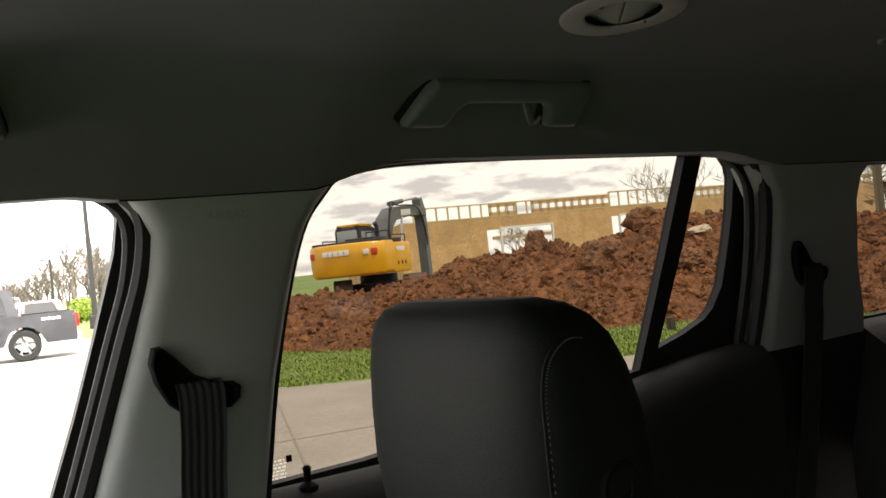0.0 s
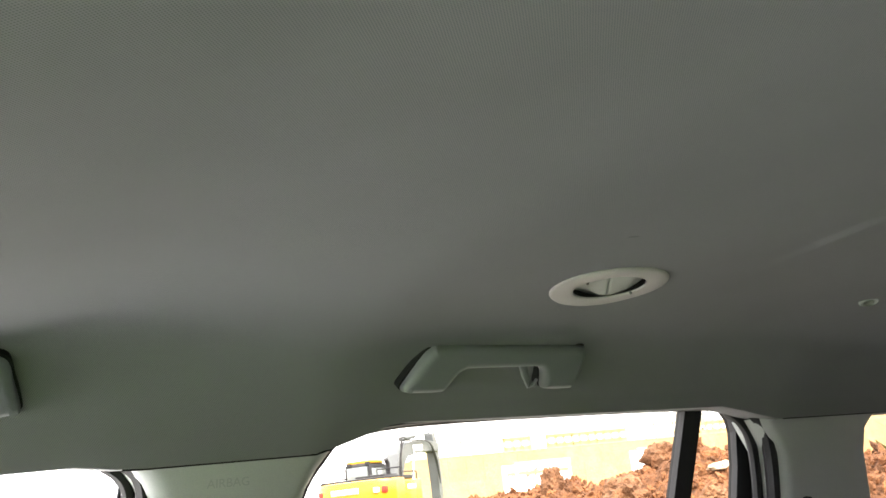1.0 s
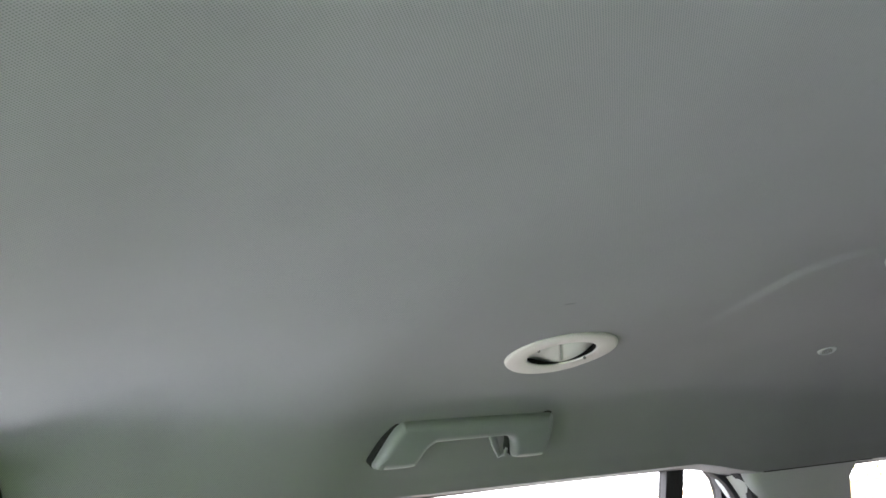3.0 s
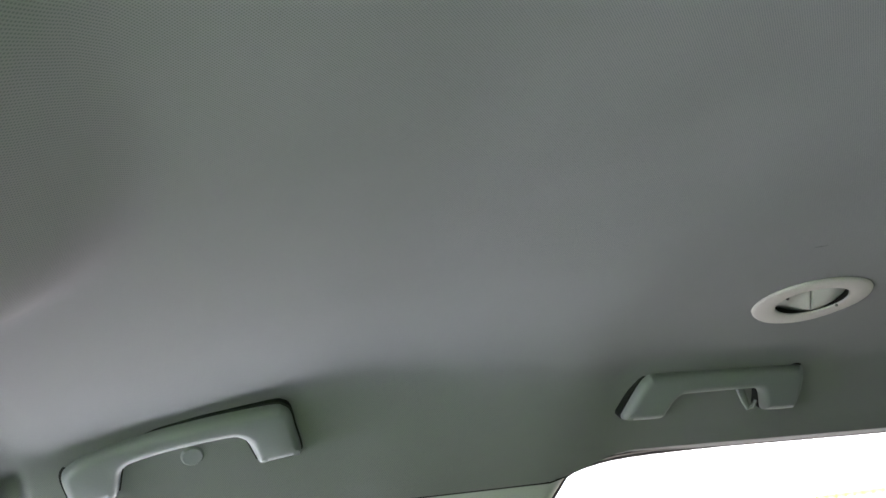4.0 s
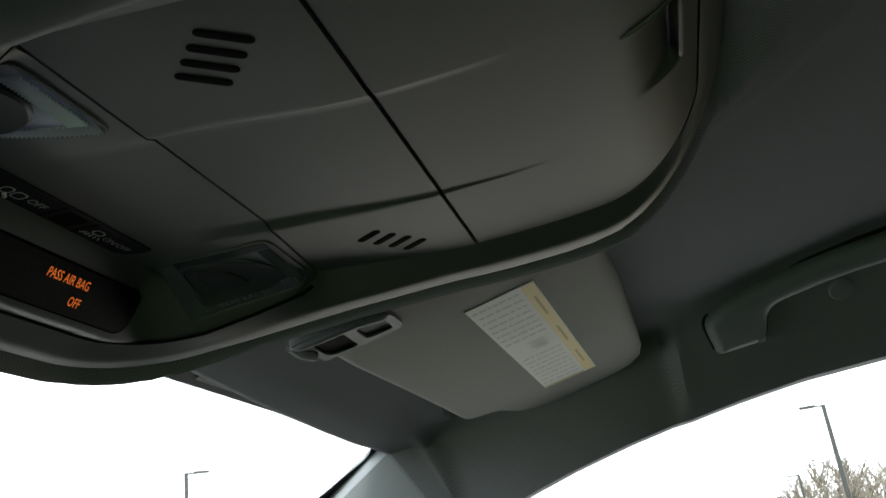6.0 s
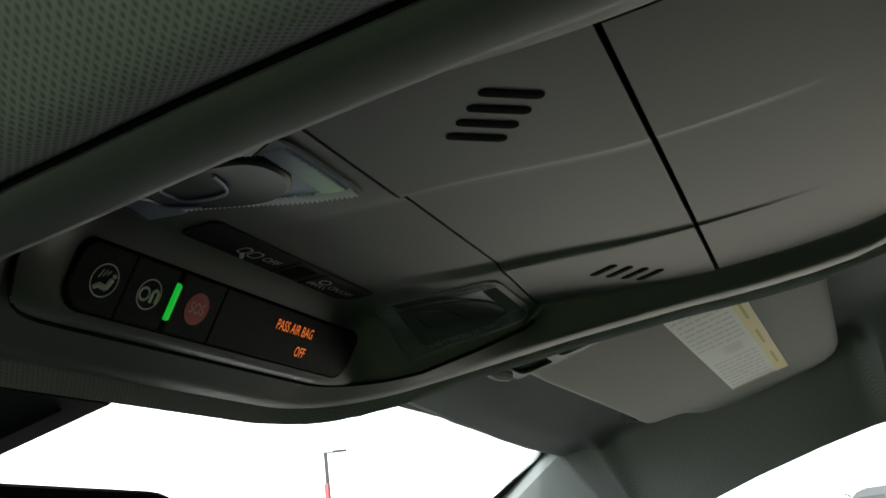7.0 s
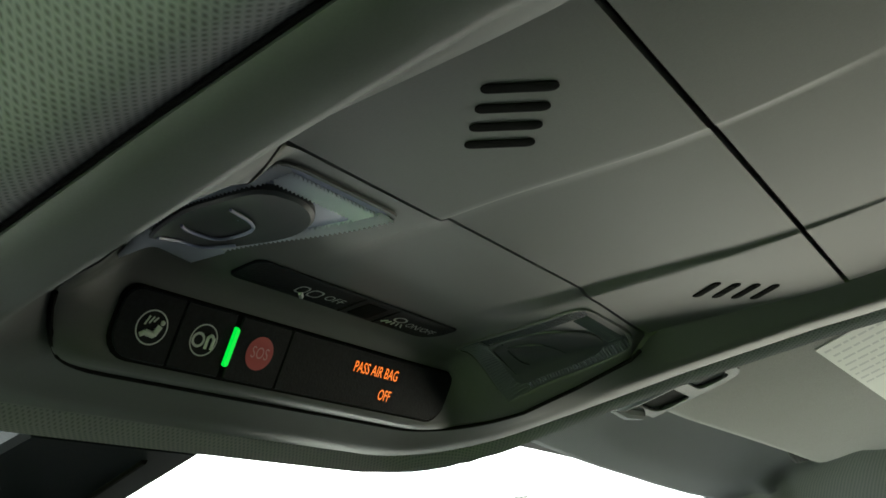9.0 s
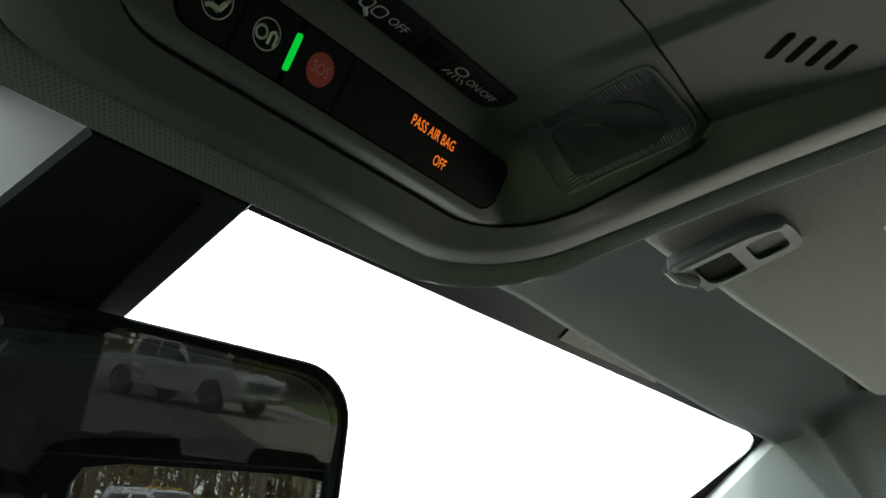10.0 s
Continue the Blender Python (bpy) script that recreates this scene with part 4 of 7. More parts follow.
    bar_tile("button_bar", 0.3045, 0.4575, M_GAP, lift=0.0006, t0=-0.0106, t1=0.0106, radii=(0.008, 0.009, 0.003, 0.005))
    call = bar_tile("assist_button", 0.3055, 0.3245, M_BLACK, radii=(0.008, 0.0005, 0.0005, 0.005))
    blue = bar_tile("service_button", 0.3250, 0.3436, M_BLACK)
    sos = bar_tile("emergency_button", 0.3457, 0.3662, M_BLACK)
    sign = bar_tile("airbag_display", 0.3668, 0.4565, M_BLACK, radii=(0.0005, 0.009, 0.003, 0.0005))
    bar_tile("status_light", 0.3437, 0.3455, M_GREEN_LED, r=0.0009, t0=-0.0062, t1=0.0060, lift=0.0020, label="small lit green status lamp")

    def ring_mark(y, r0, r1, mat, parent, name):
        bm = bmesh.new()
        rings(bm, [[bar(y + r * math.cos(a), r * math.sin(a), 0.00135) for a in [2 * math.pi * i / 28 for i in range(28)]] for r in (r0, r1)], caps=False)
        part(name, bm, mat, parent, smooth=False)
    ya, yb, yc2 = 0.3163, 0.3342, 0.3560
    ring_mark(ya, 0.0050, 0.0046, M_WHITE_INK, call, "ring_mark")
    ring_mark(yb, 0.0048, 0.0044, M_WHITE_INK, blue, "ring_mark")
    bm = bmesh.new()
    for a, b, r in (((-0.0030, -0.0026), (-0.0016, -0.0016), 0.0007), ((-0.0016, -0.0016), (0.0012, -0.0020), 0.0009), ((0.0012, -0.0020), (0.0024, 0.0008), 0.0008)):
        tube(bm, [bar(ya + a[0], a[1], 0.0014), bar(ya + b[0], b[1], 0.0014)], r, 6)
    bmesh.ops.create_uvsphere(bm, u_segments=10, v_segments=6, radius=0.0008, matrix=Matrix.Translation(bar(ya + 0.0030, 0.0018, 0.0010)))
    for k in range(3):
        tube(bm, [bar(ya - 0.0026 + 0.0013 * k, 0.0004 + 0.0006 * k, 0.0014), bar(ya - 0.0016 + 0.0013 * k, 0.0030, 0.0014)], 0.00025, 5)
    part("button_symbol", bm, M_WHITE_INK, call, smooth=False)
    bm = bmesh.new()
    rings(bm, [[bar(yb - 0.0019 + r * math.cos(a), -0.0002 + r * math.sin(a), 0.0014) for a in [2 * math.pi * i / 20 for i in range(20)]] for r in (0.0023, 0.0015)], caps=False)
    for dy in (0.0012, 0.0034):
        tube(bm, [bar(yb + dy, -0.0024, 0.0014), bar(yb + dy, 0.0012, 0.0014)], 0.0005, 5)
    tube(bm, smooth_line([bar(yb + 0.0012, 0.0008, 0.0014), bar(yb + 0.0023, 0.0018, 0.0014), bar(yb + 0.0034, 0.0008, 0.0014)], 3), 0.0005, 5)
    part("button_symbol", bm, M_WHITE_INK, blue, smooth=False)
    bm = bmesh.new()
    bm.faces.new([bm.verts.new(bar(yc2 + 0.0053 * math.cos(a), 0.0053 * math.sin(a), 0.00135)) for a in [2 * math.pi * i / 32 for i in range(32)]])
    part("red_disc", bm, M_RED, sos, smooth=False)
    writing("SOS", 0.0048, bar_pose(yc2, 0.0, 0.0015) @ Matrix.Diagonal((0.85, 1.1, 1, 1)), M_PINK_INK, sos)
    writing("PASS AIR BAG", 0.0050, bar_pose(0.4108, 0.0036, 0.0015) @ Matrix.Diagonal((0.80, 1.10, 1, 1)), M_AMBER, sign, bold=0.00002)
    writing("OFF", 0.0050, bar_pose(0.4190, -0.0042, 0.0015) @ Matrix.Diagonal((0.80, 1.10, 1, 1)), M_AMBER, sign, bold=0.00002)
    return root


# rib colours: a shaded copy here, M_RIBS below is paled for glints
M_RIBS_SHADE = material("shaded_lens_ribs", (0.045, 0.052, 0.064), 0.25, spec=0.6)
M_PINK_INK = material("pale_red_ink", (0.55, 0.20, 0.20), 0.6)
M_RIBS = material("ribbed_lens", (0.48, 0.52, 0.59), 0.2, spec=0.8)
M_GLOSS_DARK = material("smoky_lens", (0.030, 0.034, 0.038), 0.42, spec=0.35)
overhead_console()


# ---------------------------------------------------------------- sun visors
VISOR = [(-0.362, 0.560), (-0.3585, 0.642), (-0.351, 0.757), (-0.3475, 0.888), (-0.3465, 0.932), (-0.3490, 0.953), (-0.357, 0.968), (-0.372, 0.978), (-0.3995, 0.986), (-0.434, 0.993), (-0.460, 0.989),
         (-0.474, 0.980), (-0.481, 0.965), (-0.487, 0.951), (-0.495, 0.945), (-0.507, 0.9425), (-0.515, 0.940), (-0.5195, 0.933), (-0.5215, 0.915), (-0.5245, 0.870), (-0.532, 0.782), (-0.5400, 0.695), (-0.5420, 0.655), (-0.5465, 0.632),
         (-0.5490, 0.597), (-0.5495, 0.585), (-0.545, 0.572), (-0.535, 0.562)]


def sun_visor(s):
    flip = lambda y: y if s > 0 else 2 * YC - y
    root = thing("sun_visor", "grey vinyl sun visor folded up, with a warning label" if s > 0 else "plain grey vinyl sun visor folded up against the roof", "sun visor",
                 "front sun visors", at=(-0.45, flip(0.77), 1.63))
    cx, cy = -0.45, 0.775
    bm = bmesh.new()
    loops = []
    for inset, dz in ((0.010, 0.019), (0.003, 0.017), (0.0, 0.012), (0.0, 0.007), (0.0012, 0.0035), (0.004, 0.0012), (0.009, 0.0)):
        row = []
        for x, y in VISOR:
            x2 = x + (cx - x) * inset / 0.10
            y2 = y + (cy - y) * inset / 0.21
            row.append((x2, flip(y2), visor_plane(x2, y2) + dz))
        loops.append(row)
    rings(bm, loops)
    body = part("visor_body", bm, M_VINYL, root)
    bm = bmesh.new()
    tube(bm, [(-0.519, flip(0.880), visor_plane(-0.526, 0.880) + 0.014), (-0.526, flip(0.895), visor_plane(-0.534, 0.895) + 0.010), (-0.5285, flip(0.914), visor_plane(-0.5365, 0.914) + 0.009), (-0.524, flip(0.932), visor_plane(-0.531, 0.932) + 0.011)], [0.003, 0.0045, 0.0045, 0.003], 10)
    part("visor_pivot", bm, M_RECESS, root, "dark pivot knuckle")
    # hinge clip at the inner end: a moulded frame round two pockets, and the pin that it snaps on
    face = lambda x, y, d=0.0: Vector((x, flip(y), visor_plane(x, y) - d))
    outline = [(p.x, p.y) for p in smooth_line([(-0.4860, 0.634, 0), (-0.4862, 0.645, 0), (-0.491, 0.6505, 0), (-0.506, 0.6525, 0), (-0.540, 0.6535, 0), (-0.5425, 0.649, 0), (-0.5445, 0.626, 0), (-0.5475, 0.612, 0), (-0.543, 0.6065, 0),
                                                (-0.520, 0.6055, 0), (-0.503, 0.6065, 0), (-0.492, 0.611, 0), (-0.4872, 0.620, 0), (-0.4860, 0.634, 0)], 3)[:-1]]
    pockets = (rounded(-0.5105, -0.4920, 0.6235, 0.6460, 0.004, 4), rounded(-0.5385, -0.5175, 0.6215, 0.6505, (0.002, 0.002, 0.003, 0.008), 4))
    bm = bmesh.new()
    prism(bm, outline, lambda x, y: face(x, y, 0.0030 + 0.0022 * ease(0.632, 0.610, y)), lambda x, y: (0, 0, 0.006), pockets)
    clip = part("clip_frame", bm, M_HANDLE, root, "moulded plastic clip frame", angle=30)
    # pocket floors: recess shade put into the colour, one darker than the other
    for loop, mat in zip(pockets, (M_CLIP_DARK, M_RECESS)):
        bm = bmesh.new()
        rings(bm, [[face(x, y, 0.002) for x, y in loop], [face(x, y, 0.0006) for x, y in loop]], caps=False)
        bm.faces.new([bm.verts.new(face(x, y, 0.0006)) for x, y in loop])
        part("clip_pocket", bm, mat, clip)
    bm = bmesh.new()
    tube(bm, smooth_line([face(-0.487, 0.617, 0.0050), face(-0.503, 0.6090, 0.0060), face(-0.525, 0.6085, 0.0060), face(-0.5450, 0.6110, 0.0045)], 4), [0.0018] + [0.0034] * 11 + [0.0022], 10)
    part("clip_bar", bm, M_HANDLE, clip)
    bm = bmesh.new()
    tube(bm, [face(-0.5485, 0.612, 0.0020), face(-0.5465, 0.624, 0.0035), face(-0.5420, 0.6345, 0.0045)], [0.0030, 0.0042, 0.0036], 10)
    part("hinge_pin", bm, M_HANDLE, clip)
    bm = bmesh.new()
    bmesh.ops.create_uvsphere(bm, u_segments=16, v_segments=10, radius=1.0, matrix=Matrix.Translation(face(-0.500, 0.950, -0.012)) @ Matrix.Diagonal((0.010, 0.009, 0.005, 1)))
    part("pivot_cover", bm, M_HANDLE, root)
    if s < 0:
        return root
    # warning label, its small print as bars
    a, u, v = Vector((-0.4030, 0.668, 0)), Vector((0.0135, 0.249, 0)), Vector((-0.0485, 0.007, 0))

    def spot(p, q, lift):
        w = a + u * p + v * q
        return (w.x, w.y, visor_plane(w.x, w.y) - lift)

    def patch(bm, p0, p1, q0, q1, lift):
        bm.faces.new([bm.verts.new(spot(p, q, lift)) for p, q in ((p0, q0), (p1, q0), (p1, q1), (p0, q1))])
    bm = bmesh.new()
    rings(bm, [[spot(p, q, 0.0004) for p, q in ((0, 0), (1, 0), (1, 1), (0, 1))], [spot(p, q, 0.0009) for p, q in ((0, 0), (1, 0), (1, 1), (0, 1))]])
    lab = part("warning_label", bm, M_LABEL, root, "white printed warning label with a yellow band", smooth=False)
    bm = bmesh.new()
    patch(bm, 0.004, 0.996, 0.01, 0.20, 0.0011)
    part("yellow_band", bm, M_YELLOW_PAPER, lab, smooth=False)
    rng = random.Random(4)
    bm = bmesh.new()
    for side in (0, 1):
        p_lo = 0.03 + 0.55 * side
        for k in range(8):
            p = p_lo + 0.049 * k
            q = 0.26
            while q < 0.93:
                step = rng.uniform(0.05, 0.17)
                if side == 0 or q < 0.97:
                    patch(bm, p + 0.003, p + 0.016, q, min(q + step, 0.95), 0.0011)
                q += step + 0.025
    for k in range(6):
        patch(bm, 0.44 + 0.016 * k, 0.447 + 0.016 * k, 0.36 + 0.04 * (k % 2), 0.66 - 0.03 * k % 0.09, 0.0011)
    part("small_print", bm, M_GREY_INK, lab, smooth=False)
    bm = bmesh.new()
    patch(bm, 0.975, 0.992, 0.22, 0.97, 0.0013)
    part("end_stripe", bm, M_BROWN_INK, lab, smooth=False)
    for k in range(3):
        bm = bmesh.new()
        patch(bm, 0.10 + 0.3 * k, 0.27 + 0.3 * k, 0.085, 0.125, 0.0013)
        part("heading_print", bm, M_BROWN_INK, lab, smooth=False)
    return root


M_BROWN_INK = material("brown_ink", (0.50, 0.41, 0.20), 0.7)
sun_visor(1)
sun_visor(-1)


# ---------------------------------------------------------------- grab handles
def grab_handle(origin, along, rise, outline, words, s=1, hook=None, screw=None):
    """A folded grab handle: a flat moulded bow lying against the roof's side."""
    flip = lambda p: Vector((p.x, p.y if s > 0 else 2 * YC - p.y, p.z))
    o, e1 = Vector(origin), Vector(along).normalized()
    e2 = Vector(rise)
    e2 = (e2 - e1 * e2.dot(e1)).normalized()
    e3 = e1.cross(e2)
    if e3.y > 0:
        e3 = -e3
    spot = lambda a, b, c=0.0: flip(o + e1 * a + e2 * b + e3 * c)
    root = thing("grab_handle", words, "grab handle", "roof grab handles", at=spot(0.1, 0.03))
    # dense outline with rounded corners
    loop = smooth_line([(*p, 0) for p in outline] + [(*outline[0], 0)], 4)[:-1]
    pts = [(p.x, p.y) for p in loop]
    n = len(pts)
    normals = []
    for i in range(n):
        tx, ty = pts[(i + 1) % n][0] - pts[i - 1][0], pts[(i + 1) % n][1] - pts[i - 1][1]
        q = math.hypot(tx, ty) or 1
        normals.append((-ty / q, tx / q))
    area = sum(pts[i][0] * pts[(i + 1) % n][1] - pts[(i + 1) % n][0] * pts[i][1] for i in range(n))
    if area < 0:
        normals = [(-a, -b) for a, b in normals]
    bm = bmesh.new()
    made = []
    for inset, c in ((0.0, -0.030), (0.0, -0.0105), (0.0005, -0.0078), (0.0016, -0.0050), (0.0034, -0.0027), (0.0056, -0.0011), (0.0080, -0.0003), (0.0100, 0.0)):
        made.append([bm.verts.new(spot(p[0] + q[0] * inset, p[1] + q[1] * inset, c)) for p, q in zip(pts, normals)])
    for a, b in zip(made, made[1:]):
        for i in range(n):
            j = (i + 1) % n
            bm.faces.new((a[i], a[j], b[j], b[i]))
    edges = [bm.edges.get((made[-1][i], made[-1][(i + 1) % n])) for i in range(n)]
    bmesh.ops.triangle_fill(bm, use_beauty=True, edges=edges)
    part("grip", bm, M_HANDLE, root, angle=50)
    # dark slab painting the shade of the pocket that the bow folds into
    bm = bmesh.new()
    wide = [(p[0] - q[0] * 0.0022, p[1] - q[1] * 0.0014 + 0.0010) for p, q in zip(pts, normals)]
    vs = [bm.verts.new(spot(a, b, -0.0125)) for a, b in wide]
    edges = [bm.edges.new((vs[i], vs[(i + 1) % n])) for i in range(n)]
    bmesh.ops.triangle_fill(bm, use_beauty=True, edges=edges)
    ext = bmesh.ops.extrude_face_region(bm, geom=list(bm.faces))
    for v in [g for g in ext["geom"] if isinstance(g, bmesh.types.BMVert)]:
        v.co += (spot(0, 0, -0.02) - spot(0, 0, 0.0))
    part("pocket_shade", bm, M_POCKET, root, smooth=False)
    if hook is not None:
        bm = bmesh.new()
        tube(bm, [spot(hook - 0.006, 0.030, -0.018), spot(hook - 0.0055, 0.018, -0.006), spot(hook - 0.001, 0.0075, -0.001), spot(hook + 0.004, 0.010, 0.002), spot(hook + 0.0065, 0.018, 0.001)], [0.006, 0.0055, 0.0045, 0.0042, 0.003], 10, 0.6)
        part("coat_hook", bm, M_HANDLE, root, "small folded coat hook")
    if screw is not None:
        bm = bmesh.new()
        ring = [[spot(screw + r * math.cos(a), 0.016 + r * math.sin(a), c) for a in [2 * math.pi * i / 20 for i in range(20)]] for r, c in ((0.012, -0.030), (0.012, -0.018), (0.010, -0.016), (0.0, -0.0158))]
        rings(bm, ring, caps=False)
        part("screw_cover", bm, M_HANDLE, root)
    return root


M_POCKET = material("pocket_shadow_plastic", (0.014, 0.016, 0.016), 0.9, spec=0.1)
REAR_BOW = [(-0.006, 0.005), (0.000, -0.001), (0.042, -0.001), (0.051, 0.004), (0.061, 0.020), (0.070, 0.027), (0.080, 0.0285), (0.150, 0.0300), (0.172, 0.030), (0.180, 0.026), (0.184, 0.016),
            (0.187, 0.004), (0.194, 0.000), (0.226, 0.000), (0.234, 0.003), (0.240, 0.020), (0.242, 0.044), (0.238, 0.053), (0.228, 0.0565), (0.120, 0.0565), (0.036, 0.0560), (0.022, 0.052), (0.012, 0.040)]
FRONT_BOW = [(0.000, 0.003), (0.005, -0.003), (0.042, -0.003), (0.047, 0.001), (0.053, 0.022), (0.058, 0.029), (0.068, 0.033), (0.110, 0.037), (0.160, 0.037), (0.172, 0.033), (0.179, 0.024), (0.186, 0.002),
             (0.191, -0.003), (0.227, -0.003), (0.233, 0.002), (0.229, 0.030), (0.226, 0.050), (0.219, 0.059), (0.206, 0.063), (0.150, 0.064), (0.090, 0.061), (0.030, 0.053), (0.008, 0.043), (-0.002, 0.030)]
for s in (1, -1):
    grab_handle((0.338, 0.962, 1.6525), (1, 0, -0.01), (0, -0.594, 0.805), REAR_BOW, "grey plastic grab handle with coat hook above the rear door", s, hook=0.164)
grab_handle((-0.281, 0.964, 1.616), (0.229, -0.008, 0.031), (-0.011, -0.045, 0.039), FRONT_BOW, "grey plastic arched grab handle above the front door", 1, screw=0.122)


# ---------------------------------------------------------------- small roof fittings
M_FLAP = material("vent_flap_plastic", (0.150, 0.185, 0.165), 0.45, grain=0.05, grain_scale=700)
M_VENT = material("vent_plastic", (0.315, 0.312, 0.305), 0.6, grain=0.06, grain_scale=700)


def roof_vent(x, y, words):
    z = roof_height(x, y)
    root = thing("roof_air_vent", words, "air vent", at=(x, y, z))
    bm = bmesh.new()
    loops = []
    for r, dz in ((1.0, 0.004), (1.0, -0.001), (0.985, -0.0022), (0.95, -0.0030), (0.66, -0.0034), (0.62, -0.0026), (0.612, -0.0010), (0.640, 0.006)):
        loops.append([(x + 0.068 * r * math.cos(a), y + 0.057 * r * math.sin(a), roof_height(x + 0.068 * r * math.cos(a), y + 0.057 * r * math.sin(a)) + dz) for a in [2 * math.pi * i / 40 for i in range(40)]])
    rings(bm, loops, caps=False)
    part("vent_ring", bm, M_VENT, root)
    bm = bmesh.new()
    rings(bm, [[(x + 0.0410 * k * math.cos(a), y + 0.0345 * k * math.sin(a), roof_height(x + 0.0410 * k * math.cos(a), y + 0.0345 * k * math.sin(a)) + dz) for a in [2 * math.pi * i / 30 for i in range(30)]] for k, dz in ((1.0, -0.0012), (1.0, 0.030), (0.02, 0.031))], caps=False)
    part("vent_throat", bm, M_GAP, root)
    # two curved flaps, meeting in a valley and dipping into the throat at opposite ends
    e = Vector((0.83, -0.56, 0)).normalized()
    f = Vector((-e.y, e.x, 0))
    for half in (-1, 1):
        bm = bmesh.new()
        rows = []
        for i in range(13):
            t = half * i / 12
            w = math.sqrt(max(0.02, 1 - t * t))
            row = []
            for j in range(-6, 7):
                v = w * j / 6
                p = Vector((x, y, 0)) + e * 0.0385 * t + f * 0.0325 * v
                wave = -0.0024 * math.sin(math.pi * (1.10 * t + 0.45 * v)) + 0.0060 * max(0.0, half * t - 0.62) - 0.0016 * t * v
                row.append((p.x, p.y, roof_height(p.x, p.y) + 0.0012 + wave))
            rows.append(row)
        low = [[bm.verts.new(q) for q in row] for row in rows]
        for r0, r1 in zip(low, low[1:]):
            for q in range(12):
                bm.faces.new((r0[q], r0[q + 1], r1[q + 1], r1[q]))
        ob = part("vent_flap", bm, M_FLAP, root)
        mod = ob.modifiers.new("thickness", "SOLIDIFY")
        mod.thickness, mod.offset = 0.0015, 1.0
    for sgn in (-1, 1):
        bm = bmesh.new()
        bmesh.ops.create_uvsphere(bm, u_segments=10, v_segments=6, radius=0.0018, matrix=Matrix.Translation((x - sgn * 0.040, y - sgn * 0.012, roof_height(x - sgn * 0.040, y - sgn * 0.012) - 0.0030)))
        part("vent_stud", bm, M_CLIP_DARK, root)
    return root


roof_vent(0.491, 0.780, "round pale grey roof air vent with open flaps")

lamp = thing("rear_dome_lamp", "pale grey oval dome lamp on the headliner, unlit", "dome lamp", at=(0.782, 0.503, roof_height(0.782, 0.503)))
bm = bmesh.new()
oval = lambda rx, ry, n, dz: [(0.782 + rx * math.cos(a), 0.503 + ry * math.sin(a), roof_height(0.782 + rx * math.cos(a), 0.503 + ry * math.sin(a)) + dz) for a in [2 * math.pi * i / n for i in range(n)]]
rings(bm, [oval(0.066 * k, 0.048 * k, 32, dz) for k, dz in ((1.0, 0.006), (1.0, -0.001), (0.94, -0.0025), (0.7, -0.003))], caps=False)
part("lamp_bezel", bm, M_TRIM, lamp)
bm = bmesh.new()
rings(bm, [oval(0.046 * k, 0.0335 * k, 24, dz) for k, dz in ((1.0, -0.0028), (0.8, -0.0040), (0.1, -0.0045))])
part("lamp_lens", bm, M_REFLECTOR, lamp)

pin = thing("roof_clip", "small oval ribbed plastic clip pressed into the headliner", "clip", at=(0.956, 0.793, roof_height(0.956, 0.793)))
bm = bmesh.new()
zz = roof_height(0.956, 0.793)
turn = pose(0.956, 0.793, zz, -22, 0, -35)
rings(bm, [[turn @ Vector((0.013 * k * math.cos(a), 0.009 * k * math.sin(a), dz)) for a in [2 * math.pi * i / 24 for i in range(24)]] for k, dz in ((1.0, 0.004), (1.0, -0.002), (0.85, -0.0035), (0.75, -0.002))])
part("clip_head", bm, M_TRIM, pin)
bm = bmesh.new()
for i in range(6):
    w = 0.006 * math.sqrt(1 - ((i - 2.5) / 3.2) ** 2)
    a = turn @ Vector((-0.006 + 0.0024 * i, -w, -0.0028))
    b = turn @ Vector((-0.006 + 0.0024 * i, w, -0.0028))
    tube(bm, [a, b], 0.0006, 5)
part("clip_ribs", bm, M_CLIP_DARK, pin)

# scuffs on the headliner
for k, (x0, y0, dx, dy) in enumerate(((0.404, 0.652, 0.012, -0.004), (1.00, 0.772, 0.008, -0.003), (0.985, 0.835, 0.010, -0.004))):
    bm = bmesh.new()
    p, q = Vector((x0, y0, roof_height(x0, y0) - 0.0006)), Vector((x0 + dx, y0 + dy, roof_height(x0 + dx, y0 + dy) - 0.0006))
    tube(bm, [p, (p + q) / 2 + Vector((0, 0.0008, 0)), q], [0.0003, 0.0008, 0.0003], 6, 0.4)
    tagged(part("scuff_mark", bm, M_CLIP_DARK), "faint dark scuff mark on the headliner cloth", "scuff mark", "scuffs on the headliner")


